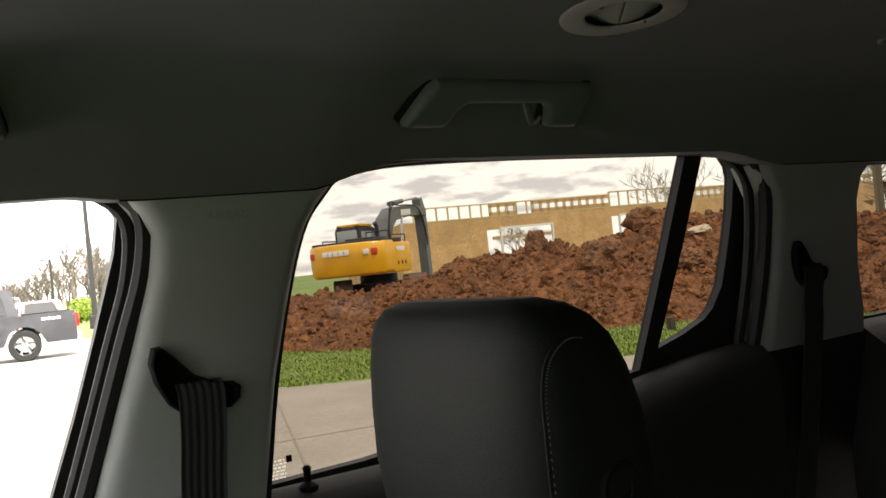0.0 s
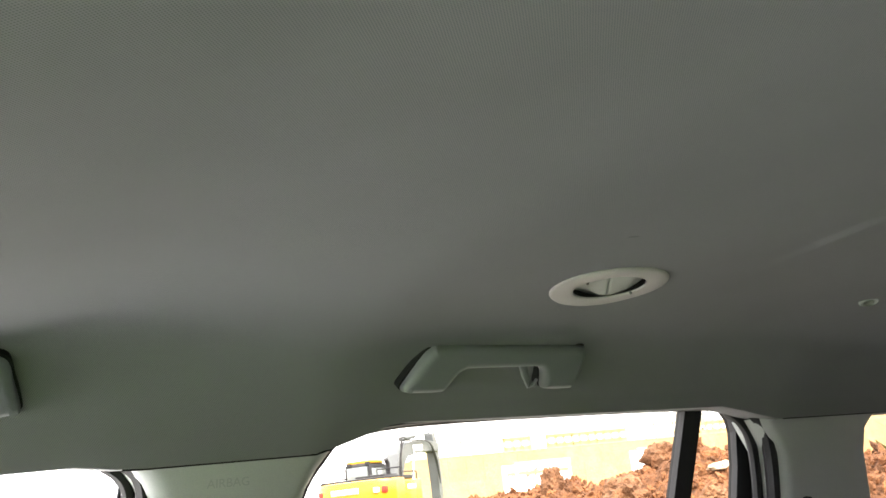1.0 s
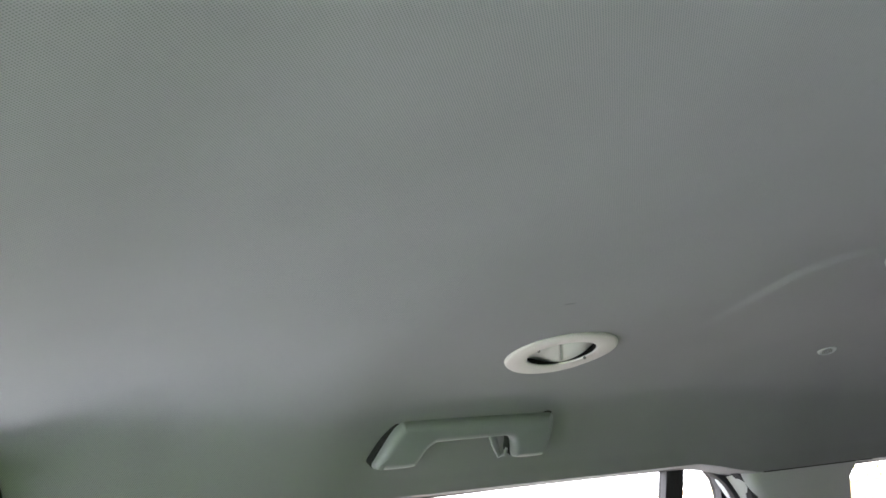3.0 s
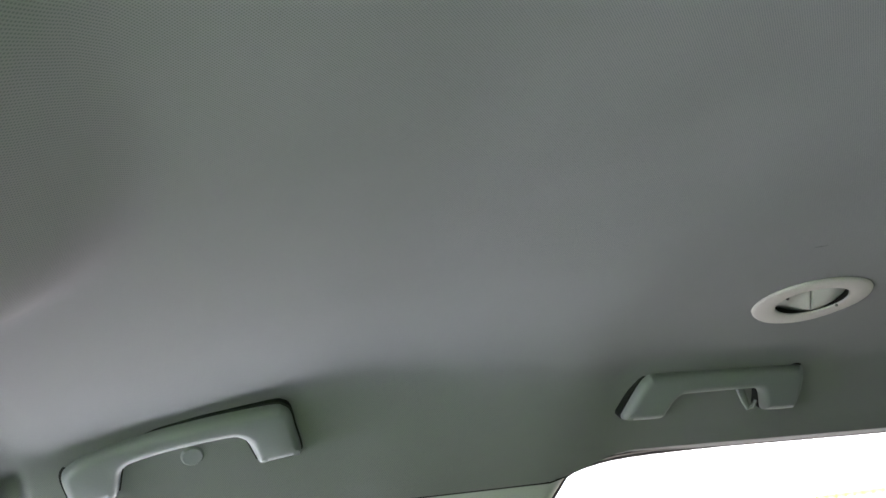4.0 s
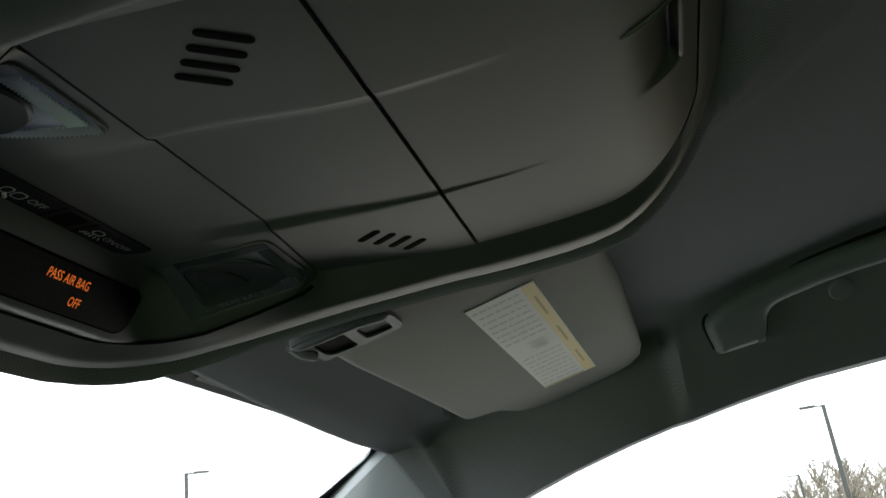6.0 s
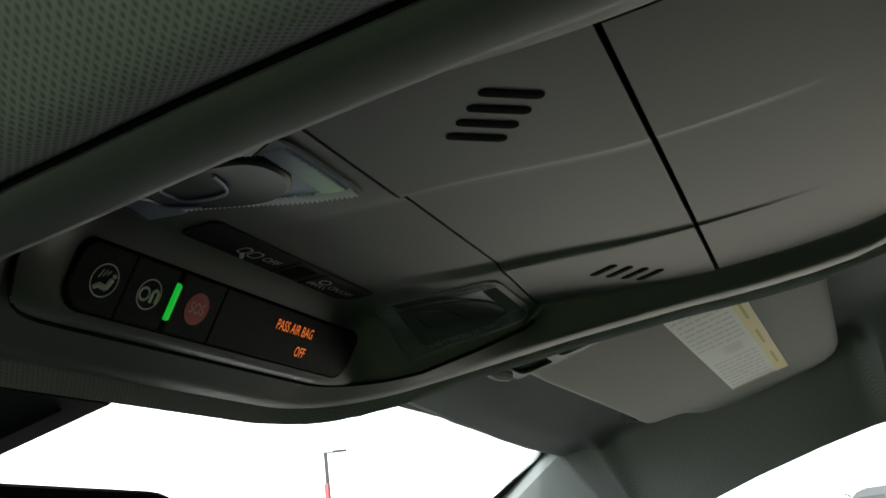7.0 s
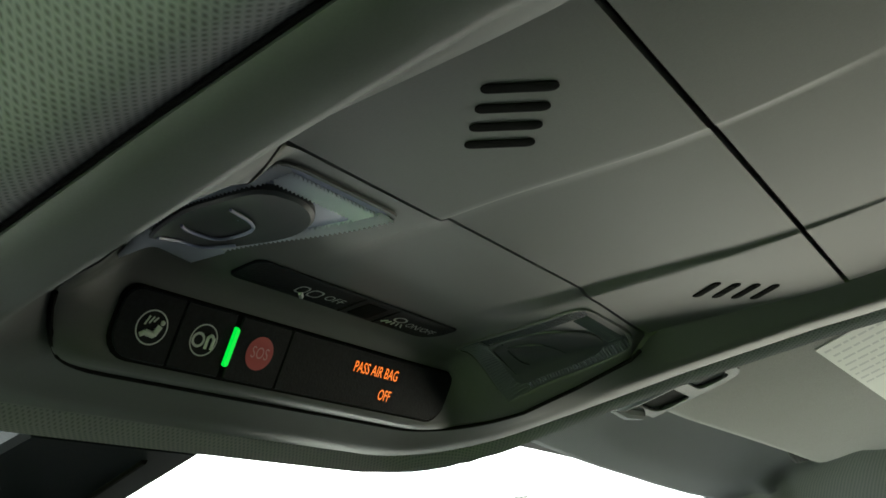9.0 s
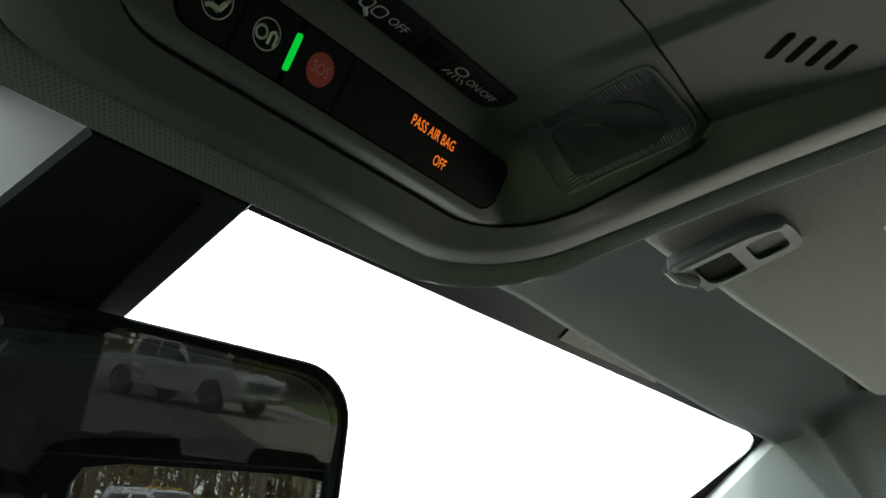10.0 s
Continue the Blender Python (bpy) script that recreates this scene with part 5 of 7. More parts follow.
# ---------------------------------------------------------------- belts, seats
def seat_belt(x, z, base, s, words, low, lean=0.0):
    """A belt coming out of the slot in a pillar cover."""
    y = lambda zz, off: side_y(zz, base, s) - off * s
    root = thing("seat_belt", words, "seat belt", "seat belts", at=(x, y(z, 0), z))
    bm = bmesh.new()
    outline = [(-0.028, 0.046), (-0.020, 0.047), (-0.008, 0.036), (0.010, 0.016), (0.030, 0.006), (0.048, 0.004), (0.056, -0.002), (0.055, -0.014), (0.046, -0.022), (0.0, -0.022), (-0.014, -0.010), (-0.026, 0.012), (-0.031, 0.032)]
    loops = []
    for k, off in ((1.10, -0.004), (1.06, 0.006), (1.0, 0.0075), (0.94, 0.003)):
        loops.append([(x + 0.010 + a * k, y(z + b * k, off), z + b * k) for a, b in outline])
    rings(bm, loops, caps=False)
    part("slot_frame", bm, M_BLACK, root)
    bm = bmesh.new()
    bm.faces.new([bm.verts.new((x + 0.010 + a, y(z + b, 0.0035), z + b)) for a, b in outline])
    part("slot_mouth", bm, M_GAP, root)
    # webbing with its woven ribs
    bm = bmesh.new()
    path = [(0.0, 0.010, 0.004), (0.002, -0.005, 0.010), (0.002, -0.05, 0.014), (0.0 + lean * 0.3, -0.15, 0.016), (lean, low - z, 0.03)]
    loops = []
    for dx, dz, off in smooth_line(path, 6):
        row = []
        for i in range(25):
            q = i / 24
            row.append((x + 0.0245 + dx - 0.024 + 0.048 * q, y(z + dz, off + 0.0009 * math.cos(q * 2 * math.pi * 6)), z + dz))
        row += [(x + 0.0245 + dx + 0.024, y(z + dz, off - 0.002), z + dz), (x + 0.0245 + dx - 0.024, y(z + dz, off - 0.002), z + dz)]
        loops.append(row)
    rings(bm, loops)
    part("webbing", bm, M_BELT, root, angle=80)
    return root


for s in (1, -1):
    seat_belt(0.090, 1.401, 1.020, s, "black woven seat belt hanging from the centre pillar", 0.80)
    seat_belt(1.105, 1.430, 1.030, s, "black woven seat belt hanging from the rear pillar", 0.75, 0.05)


def padded(bm, rows, n=40, power=3.2):
    """Cushion: (z, x_front, x_back, half_width) rows skinned by rounded rectangles about a middle y given later."""
    loops = []
    for z, xf, xb, w, yc in rows:
        cx, rx = (xf + xb) / 2, (xb - xf) / 2
        row = []
        for i in range(n):
            a = 2 * math.pi * i / n
            c, q = math.cos(a), math.sin(a)
            row.append((cx + rx * math.copysign(abs(c) ** (2 / power), c), yc + w * math.copysign(abs(q) ** (2 / power), q), z))
        loops.append(row)
    rings(bm, loops)


def front_seat(yc):
    root = thing("car_seat", "black leather front seat with a stitched headrest", "car seat", "front seats", at=(0.1, yc, 0.46))
    bm = bmesh.new()
    rows = [(1.270, 0.226, 0.340, 0.100), (1.278, 0.216, 0.350, 0.119), (1.300, 0.211, 0.354, 0.129), (1.340, 0.208, 0.352, 0.134), (1.385, 0.210, 0.342, 0.136), (1.420, 0.213, 0.330, 0.135),
            (1.445, 0.217, 0.316, 0.132), (1.460, 0.222, 0.302, 0.125), (1.470, 0.228, 0.288, 0.112), (1.4755, 0.240, 0.272, 0.090)]
    padded(bm, [(*r, yc) for r in rows], 48, 4.2)
    head = part("headrest", bm, M_LEATHER, root, "black leather headrest with pale stitching", angle=60)
    for s in (-1, 1):
        # seam line and stitches round the side panel
        def seam(t):
            line = [(0.236, 1.285), (0.232, 1.34), (0.231, 1.39), (0.233, 1.420), (0.240, 1.438), (0.254, 1.447), (0.272, 1.444), (0.292, 1.428), (0.308, 1.395), (0.322, 1.30)]
            dense = smooth_line([(p[0], 0, p[1]) for p in line], 8)
            k = t * (len(dense) - 1)
            i = min(int(k), len(dense) - 2)
            p = dense[i].lerp(dense[i + 1], k - i)
            x, z = p.x, p.z
            xf, xb, w = (lerp([(r[0], r[c]) for r in rows], z) for c in (1, 2, 3))
            u = min(0.999, abs((x - (xf + xb) / 2) / ((xb - xf) / 2)))
            return Vector((x, yc + s * w * (1 - u ** 4.2) ** (1 / 4.2), z))
        pts = smooth_line([seam(0.64 * i / 36) for i in range(37)], 3)
        bm = bmesh.new()
        tube(bm, pts, 0.0013, 6)
        part("headrest_seam", bm, M_LEATHER, head)
        bm = bmesh.new()
        off = Vector((0, s * 0.0012, 0))
        for i in range(2, len(pts) - 2, 2):
            d = pts[i + 1] - pts[i]
            tube(bm, [pts[i] + off + Vector((0.0025, 0, -0.001)), pts[i] + d * 0.75 + off + Vector((0.0025, 0, -0.001))], 0.00055, 5)
        part("stitching", bm, M_THREAD, head)
        bm = bmesh.new()
        ring = lambda r, o: [(0.288 + r * math.cos(a), yc + s * (0.1320 + o), 1.335 + r * 1.15 * math.sin(a)) for a in [2 * math.pi * i / 28 for i in range(28)]]
        rings(bm, [ring(0.0185, -0.004), ring(0.0185, 0.003), ring(0.016, 0.0045), ring(0.012, 0.0030), ring(0.0115, 0.0010), ring(0.004, 0.0)])
        part("release_button", bm, M_BLACK, head, "round black release button")
    for dy in (-0.06, 0.06):
        bm = bmesh.new()
        tube(bm, [(0.285, yc + dy, 1.10), (0.282, yc + dy, 1.29)], 0.006, 10)
        part("headrest_post", bm, M_CHROME, root)
    bm = bmesh.new()
    rows = [(0.62, 0.00, 0.16, 0.22), (0.70, 0.01, 0.20, 0.25), (0.85, 0.05, 0.25, 0.26), (1.0, 0.11, 0.29, 0.25), (1.12, 0.17, 0.32, 0.225), (1.18, 0.20, 0.325, 0.19), (1.20, 0.225, 0.31, 0.15)]
    padded(bm, [(*r, yc) for r in rows], 48, 3.5)
    part("backrest", bm, M_LEATHER, root, angle=60)
    bm = bmesh.new()
    rows = [(0.46, -0.45, 0.10, 0.22), (0.55, -0.48, 0.12, 0.25), (0.63, -0.48, 0.12, 0.26), (0.68, -0.44, 0.10, 0.24)]
    padded(bm, [(*r, yc) for r in rows], 48, 4)
    part("seat_cushion", bm, M_LEATHER, root, angle=60)
    return root


front_seat(0.760)
front_seat(0.000)


def rear_seat(x, yc, top, words, half=0.23):
    root = thing("car_seat", words, "car seat", "rear seats", at=(x, yc, 0.46))
    bm = bmesh.new()
    rows = [(0.60, x - 0.10, x + 0.08, half * 0.95), (0.8, x - 0.06, x + 0.12, half), (top - 0.15, x + 0.02, x + 0.17, half), (top - 0.04, x + 0.05, x + 0.18, half * 0.96), (top - 0.01, x + 0.065, x + 0.17, half * 0.9), (top, x + 0.085, x + 0.15, half * 0.8)]
    padded(bm, [(*r, yc) for r in rows], 40, 4)
    back = part("backrest", bm, M_LEATHER, root, angle=60)
    bm = bmesh.new()
    tube(bm, [(x + 0.062, yc - half * 0.9 + half * 1.8 * i / 12, top - 0.012 - 0.02 * abs(i / 6 - 1) ** 4) for i in range(13)], 0.0018, 6)
    part("piping", bm, M_THREAD, back)
    bm = bmesh.new()
    padded(bm, [(0.46, x - 0.5, x + 0.02, half * 0.95, yc), (0.6, x - 0.52, x + 0.02, half, yc), (0.66, x - 0.48, x, half * 0.95, yc)], 40, 4)
    part("seat_cushion", bm, M_LEATHER, root, angle=60)
    bm = bmesh.new()
    padded(bm, [(top + 0.02, x + 0.10, x + 0.17, 0.10, yc), (top + 0.04, x + 0.085, x + 0.185, 0.125, yc), (top + 0.12, x + 0.085, x + 0.18, 0.13, yc), (top + 0.165, x + 0.095, x + 0.165, 0.115, yc), (top + 0.175, x + 0.115, x + 0.15, 0.09, yc)], 40, 3.5)
    part("headrest", bm, M_LEATHER, root, angle=60)
    for dy in (-0.05, 0.05):
        bm = bmesh.new()
        tube(bm, [(x + 0.13, yc + dy, top - 0.03), (x + 0.13, yc + dy, top + 0.05)], 0.006, 8)
        part("headrest_post", bm, M_CHROME, root)
    return root


rear_seat(1.16, 0.70, 1.135, "black leather second-row seat with pale piping")
rear_seat(1.16, 0.06, 1.135, "black leather second-row seat with pale piping")
rear_seat(1.95, 0.62, 1.08, "black leather third-row seat in the rear of the car", 0.21)
rear_seat(1.95, 0.14, 1.08, "black leather third-row seat in the rear of the car", 0.21)

def etched(name):
    """Frosted print on glass: daylight shines through it, scattered."""
    m = bpy.data.materials.new(name)
    m.use_nodes = True
    n, l = m.node_tree.nodes, m.node_tree.links
    tr = n.new("ShaderNodeBsdfTranslucent")
    tr.inputs["Color"].default_value = (0.9, 0.9, 0.86, 1)
    l.new(tr.outputs[0], n["Material Output"].inputs["Surface"])
    return m


# lock pin and etched glass mark of the rear door
knob = thing("door_lock_pin", "small black door lock pin on the rear door sill", "lock pin", at=(0.252, side_y(1.26, 1.06), 1.258))
bm = bmesh.new()
py = side_y(1.26, 1.055)
rings(bm, [[(0.252 + r * math.cos(a), py + r * math.sin(a), z) for a in [2 * math.pi * i / 14 for i in range(14)]] for r, z in ((0.012, 1.250), (0.012, 1.259), (0.0085, 1.262), (0.0045, 1.264), (0.0045, 1.276), (0.0055, 1.280), (0.003, 1.283))])
part("pin", bm, M_BLACK, knob)
bm = bmesh.new()
rng = random.Random(9)
gy = lambda z: side_y(z, 1.1085)
for r in range(6):
    z = 1.284 - 0.0045 * r
    x = 0.219
    while x < 0.243:
        w = rng.uniform(0.002, 0.006)
        bm.faces.new([bm.verts.new((a, gy(b), b)) for a, b in ((x, z), (x + w, z), (x + w, z + 0.0022), (x, z + 0.0022))])
        x += w + 0.0015
tagged(part("glass_mark", bm, etched("etched_print"), smooth=False), "small pale printed maker's mark on the rear door glass", "glass mark")
bm = bmesh.new()
box(bm, (0.2445, gy(1.285) - 0.0006, 1.281), (0.252, gy(1.285), 1.2895))
tagged(part("glass_mark_block", bm, M_BLACK), "small black printed square on the rear door glass", "glass mark")
air = thing("airbag_marking", "embossed grey airbag word on the centre pillar cover", "marking", at=(0.152, side_y(1.578, 1.02), 1.578))
nrm = Vector((0, -1, -0.25)).normalized()
upv = Vector((0, -0.25, 1)).normalized()
p = Vector((0.152, side_y(1.578, 1.0202), 1.578))
# flat letters; a darker trim grey paints the shading of their relief
writing("AIRBAG", 0.013, Matrix(((1, upv.x, nrm.x, p.x), (0, upv.y, nrm.y, p.y), (0, upv.z, nrm.z, p.z), (0, 0, 0, 1))), M_EMBOSS, air)

# ---------------------------------------------------------------- mirror and sensor box on the windscreen
M_MIRROR = material("silvered_glass", (0.50, 0.53, 0.55), 0.0, metal=1.0)
M_PRISM = pane("prism_front", (0.97, 0.98, 0.98), 0.11)
mirror_n = Vector((0.9357, -0.3387, -0.0775)).normalized()
mirror = thing("rear_view_mirror", "black framed rear-view mirror on the windscreen", "mirror", at=(-0.72, YC, 1.51))
mz = Vector((-0.6808, 0.5041, 1.5580))
mx = Vector((0, 0, 1)).cross(mirror_n).normalized()          # along the mirror, towards the car's right
mx = Matrix.Rotation(radians(-4.7), 3, mirror_n) @ mx
my = mirror_n.cross(mx)
mz = mz + mx * 0.0084 - my * 0.0093


def mirror_spot(a, b, c):
    return mz + mx * a + my * b + mirror_n * c


frame_loop = rounded(-0.250, 0.0, -0.086, 0.004, (0.034, 0.026, 0.026, 0.030), 8)
bm = bmesh.new()
loops = []
for inset, c in ((0.030, -0.040), (0.012, -0.034), (0.002, -0.018), (0.0, -0.006), (0.0, 0.0015), (0.0015, 0.003), (0.0045, 0.003), (0.006, 0.001), (0.006, -0.004)):
    loops.append([mirror_spot(a + (-0.125 - a) * inset / 0.125, b + (-0.041 - b) * inset / 0.045, c) for a, b in frame_loop])
rings(bm, loops, caps=False)
bm.faces.new([v for v in bm.verts][:len(frame_loop)])
part("mirror_housing", bm, M_BLACK, mirror)
bm = bmesh.new()
bm.faces.new([bm.verts.new(mirror_spot(a + (-0.125 - a) * 0.046, b + (-0.041 - b) * 0.13, -0.003)) for a, b in frame_loop])
part("mirror_glass", bm, M_MIRROR, mirror, "silvered mirror glass", smooth=False)
wedge = Vector((0.9234, -0.3371, -0.1610)).normalized()
bm = bmesh.new()
row = []
for a, b in frame_loop:
    q = mirror_spot(a + (-0.125 - a) * 0.046, b + (-0.041 - b) * 0.13, 0.0)
    # slide along the mirror's normal on to the tilted front plane
    o = mirror_spot(-0.125, -0.081, -0.0028)
    q = q + mirror_n * ((o - q).dot(wedge) / mirror_n.dot(wedge))
    row.append(bm.verts.new(q))
bm.faces.new(row)
front = part("prism_front", bm, M_PRISM, mirror, "clear wedge-shaped front of the mirror glass", smooth=False)
front.visible_shadow = False
bm = bmesh.new()
tube(bm, [mirror_spot(-0.125, -0.02, -0.034), mirror_spot(-0.125, 0.0, -0.07), (-0.815, YC, 1.575)], [0.014, 0.011, 0.016], 12)
part("mirror_stalk", bm, M_BLACK, mirror)

sensor = thing("camera_housing", "black plastic sensor housing at the top of the windscreen", "sensor housing", at=(-0.72, YC - 0.04, 1.60))
bm = bmesh.new()
loops = []
for t in range(7):
    q = t / 6
    x = -0.612 - 0.185 * q
    w0, w1 = 0.318 + 0.012 * q, YC + 0.004 + 0.045 * q
    zt = 1.682 - 0.62 * (-0.66 - x)
    zb = 1.5700 - 0.012 * q
    loops.append([(x, y, z) for y, z in ((w0 + 0.002, zb + 0.0015), (w0, zb + 0.0035), (w0 + 0.004, max(zt, zb + 0.012)), (w1, max(zt, zb + 0.012)), (w1, zb + 0.0035), (w1 - 0.002, zb + 0.0015))])
rings(bm, loops)
body = part("housing", bm, material("sensor_box_plastic", (0.0045, 0.0062, 0.0095), 0.6, spec=0.10, bump=0.1, bump_scale=1200), sensor, angle=25)
bm = bmesh.new()
tube(bm, [(-0.622, YC - 0.012, 1.5705), (-0.70, YC + 0.008, 1.566), (-0.79, YC + 0.032, 1.559)], 0.0012, 6)
part("housing_seam", bm, M_GAP, body)

# sticker strip on the windscreen border
bm = bmesh.new()
pts = [Vector(windscreen_point(0.755 + 0.128 * i / 8, -0.002)) + Vector((0.003, 0, -0.003)) for i in range(9)]
low = [Vector(windscreen_point(0.755 + 0.128 * i / 8, 0.013)) + Vector((0.003, 0, -0.003)) for i in range(9)]
rings(bm, [pts, low], closed=False)
tagged(part("windscreen_sticker", bm, material("grey_sticker", (0.28, 0.25, 0.22), 0.6, grain=0.1)), "narrow greyish sticker strip on the windscreen's upper edge", "sticker")


# ---------------------------------------------------------------- outside: lot, verge, heap
M_LOT = material("worn_concrete", (0.40, 0.385, 0.352), 0.9, grain=0.10, grain_scale=40, stain=0.16, stain_scale=0.5, bump=0.3, bump_scale=60)
M_ROAD = material("brown_grey_road", (0.30, 0.265, 0.225), 0.92, grain=0.14, grain_scale=30, stain=0.14, stain_scale=0.7, bump=0.4, bump_scale=50)
M_FIELD = material("field_grass", (0.15, 0.215, 0.055), 0.95, grain=0.3, grain_scale=6, stain=0.3, stain_scale=0.1, bump=0.6, bump_scale=8)
M_GRASS = material("grass_blades", (0.19, 0.255, 0.045), 0.8, vary=0.35, island=True)
M_DIRT = material("red_brown_dirt", (0.175, 0.070, 0.026), 0.95, grain=0.40, grain_scale=9, stain=0.30, stain_scale=1.3, bump=0.9, bump_scale=9)
M_CLOD = material("dirt_clods", (0.185, 0.076, 0.028), 0.95, grain=0.3, grain_scale=20, vary=0.45, island=True, bump=0.8, bump_scale=20)
M_ROCK = material("earthy_rock", (0.185, 0.085, 0.038), 0.9, grain=0.25, grain_scale=12, stain=0.3, stain_scale=4, bump=0.8, bump_scale=14)

bm = bmesh.new()
bmesh.ops.create_grid(bm, x_segments=4, y_segments=4, size=900)
tagged(part("ground", bm, M_FIELD, smooth=False), "green spring grassland reaching to the horizon", "ground", kind="structure")
bm = bmesh.new()
prism(bm, [(-160, -9.5), (38, -9.5), (44, 30), (160, 30), (160, -160), (-160, -160)], lambda x, y: (x, y, 0.008), lambda x, y: (0, 0, -0.04))
tagged(part("ground_leaf_litter", bm, material("leaf_litter", (0.105, 0.078, 0.050), 0.95, grain=0.3, grain_scale=5, stain=0.3, stain_scale=0.4, bump=0.6, bump_scale=6), smooth=False),
       "brown leaf litter under the bare woodland", "woodland floor", kind="structure")
# the unseen strip left of the car is added to bounce light indoors
LOT = [(-70, -4.2), (38, -4.2), (40, 1.0), (22, 3.6), (8.75, 7.9), (6.9, 9.3), (4.0, 11.4), (4.3, 20), (5.2, 40), (6.5, 62), (6, 96), (-70, 96)]
bm = bmesh.new()
prism(bm, LOT, lambda x, y: (x, y, 0.012), lambda x, y: (0, 0, -0.05))
tagged(part("pavement_lot", bm, M_LOT, smooth=False), "pale worn concrete parking lot", "parking lot", kind="structure")
ROAD = [(-3, 4.1), (9.0, 2.0), (30, -1.5), (30, 0.8), (8.65, 7.92), (6.9, 9.27), (4.0, 11.35), (2.0, 17.5), (-1.2, 17.5)]
bm = bmesh.new()
prism(bm, ROAD, lambda x, y: (x, y, 0.020), lambda x, y: (0, 0, -0.03))
tagged(part("road", bm, M_ROAD, smooth=False), "dusty brown-grey concrete drive beside the verge", "road", kind="structure")
bm = bmesh.new()
prism(bm, [(11, -9.4), (38, -9.4), (37.5, -1.0), (22, 3.5), (11, 7.0)], lambda x, y: (x, y, 0.0165), lambda x, y: (0, 0, -0.03))
tagged(part("road_rear", bm, material("dark_asphalt", (0.055, 0.054, 0.052), 0.9, grain=0.2, grain_scale=60, stain=0.15, stain_scale=0.8, bump=0.4, bump_scale=80), smooth=False), "dark asphalt drive behind the car", "road", kind="structure")
bm = bmesh.new()
for a, b in (((2.0, 5.5), (4.1, 12.4)), ((5.6, 4.5), (7.2, 10.3)), ((-2, 8.6), (6.2, 7.1)), ((9.4, 4.0), (10.6, 8.0)), ((-1.2, 14.2), (3.4, 13.6))):
    d = (Vector(b) - Vector(a)).normalized()
    q = Vector((-d.y, d.x)) * 0.009
    bm.faces.new([bm.verts.new((*(Vector(p) + w), 0.0245)) for p, w in ((a, -q), (b, -q), (b, q), (a, q))])
tagged(part("pavement_joints", bm, material("joint_tar", (0.235, 0.205, 0.175), 0.9), smooth=False), "dark joints between the drive's slabs", "joints", kind="structure")

FOOT = [(-10, 28), (5, 25.0), (12, 21.3), (17, 18.1), (24, 16.2), (30, 15.6), (38, 15.3), (44, 15.6), (50, 15.5), (58, 14.4), (66, 13.8)]     # heading in degrees, distance
CREST = [(5, 0.0), (11, 0.0), (13, 0.5), (17, 0.75), (22, 0.68), (25, 0.70), (28, 0.92), (30, 1.08), (33, 1.30), (36, 1.38), (39, 1.36), (42, 1.48), (43.6, 1.60), (45.0, 1.95), (46.5, 1.92), (48, 1.72), (52, 1.50), (56, 1.30), (62, 1.1), (66, 0.6)]


def heap_height(az, q):
    """q: 0 at the foot, 1 at the crest, 2 where the heap runs out behind."""
    h = lerp(CREST, az)
    if q < 1:
        base = h * (0.10 * ease(0, 0.15, q) + 0.90 * (math.sin(q * math.pi / 2) ** 1.25))
    else:
        base = h + (0.55 - h) * ease(1.0, 2.0, q)
    if q > 2:
        base *= 1 - ease(2.3, 3.0, q)
    x, y = az * 0.35, q * 4.5
    rough = noise.fractal((x * 1.3, y * 1.3, 3.1), 0.8, 2.1, 6) * 0.22 + noise.noise((x * 0.35, y * 0.3, 7.7)) * 0.22 + abs(noise.noise((x * 2.4, y * 2.4, 1.2))) * 0.13
    rough += (0.5 - abs(noise.noise((x * 5.1, y * 5.1, 2.2)))) * 0.10 + noise.noise((x * 11.0, y * 11.0, 5.2)) * 0.045 - 0.03
    rough *= ease(0.0, 0.5, h)
    return max(0.0, base + rough * min(1.0, 0.15 + 1.2 * q) * ease(0, 0.12, q) * (1 - ease(2.4, 3.0, q)))


def heap_spot(az, q):
    r = lerp(FOOT, az) + 5.0 * q
    a = radians(az)
    return Vector((-0.1 + r * math.sin(a), 0.15 + r * math.cos(a), heap_height(az, q)))


bm = bmesh.new()
rings(bm, [[heap_spot(11 + 55 * i / 520, 3.0 * (j / 190) ** 1.4) for j in range(191)] for i in range(521)], closed=False)
tagged(part("dirt_heap", bm, M_DIRT, angle=180), "long heap of turned red-brown earth behind the verge", "dirt heap", kind="stuff")

rng = random.Random(21)
bm = bmesh.new()
verts, faces = [], []
ico = [(-0.526, 0, 0.851), (0.526, 0, 0.851), (-0.526, 0, -0.851), (0.526, 0, -0.851), (0, 0.851, 0.526), (0, 0.851, -0.526), (0, -0.851, 0.526), (0, -0.851, -0.526), (0.851, 0.526, 0), (-0.851, 0.526, 0), (0.851, -0.526, 0), (-0.851, -0.526, 0)]
tri = [(0, 4, 1), (0, 9, 4), (9, 5, 4), (4, 5, 8), (4, 8, 1), (8, 10, 1), (8, 3, 10), (5, 3, 8), (5, 2, 3), (2, 7, 3), (7, 10, 3), (7, 6, 10), (7, 11, 6), (11, 0, 6), (0, 1, 6), (6, 1, 10), (9, 0, 11), (9, 11, 2), (9, 2, 5), (7, 2, 11)]
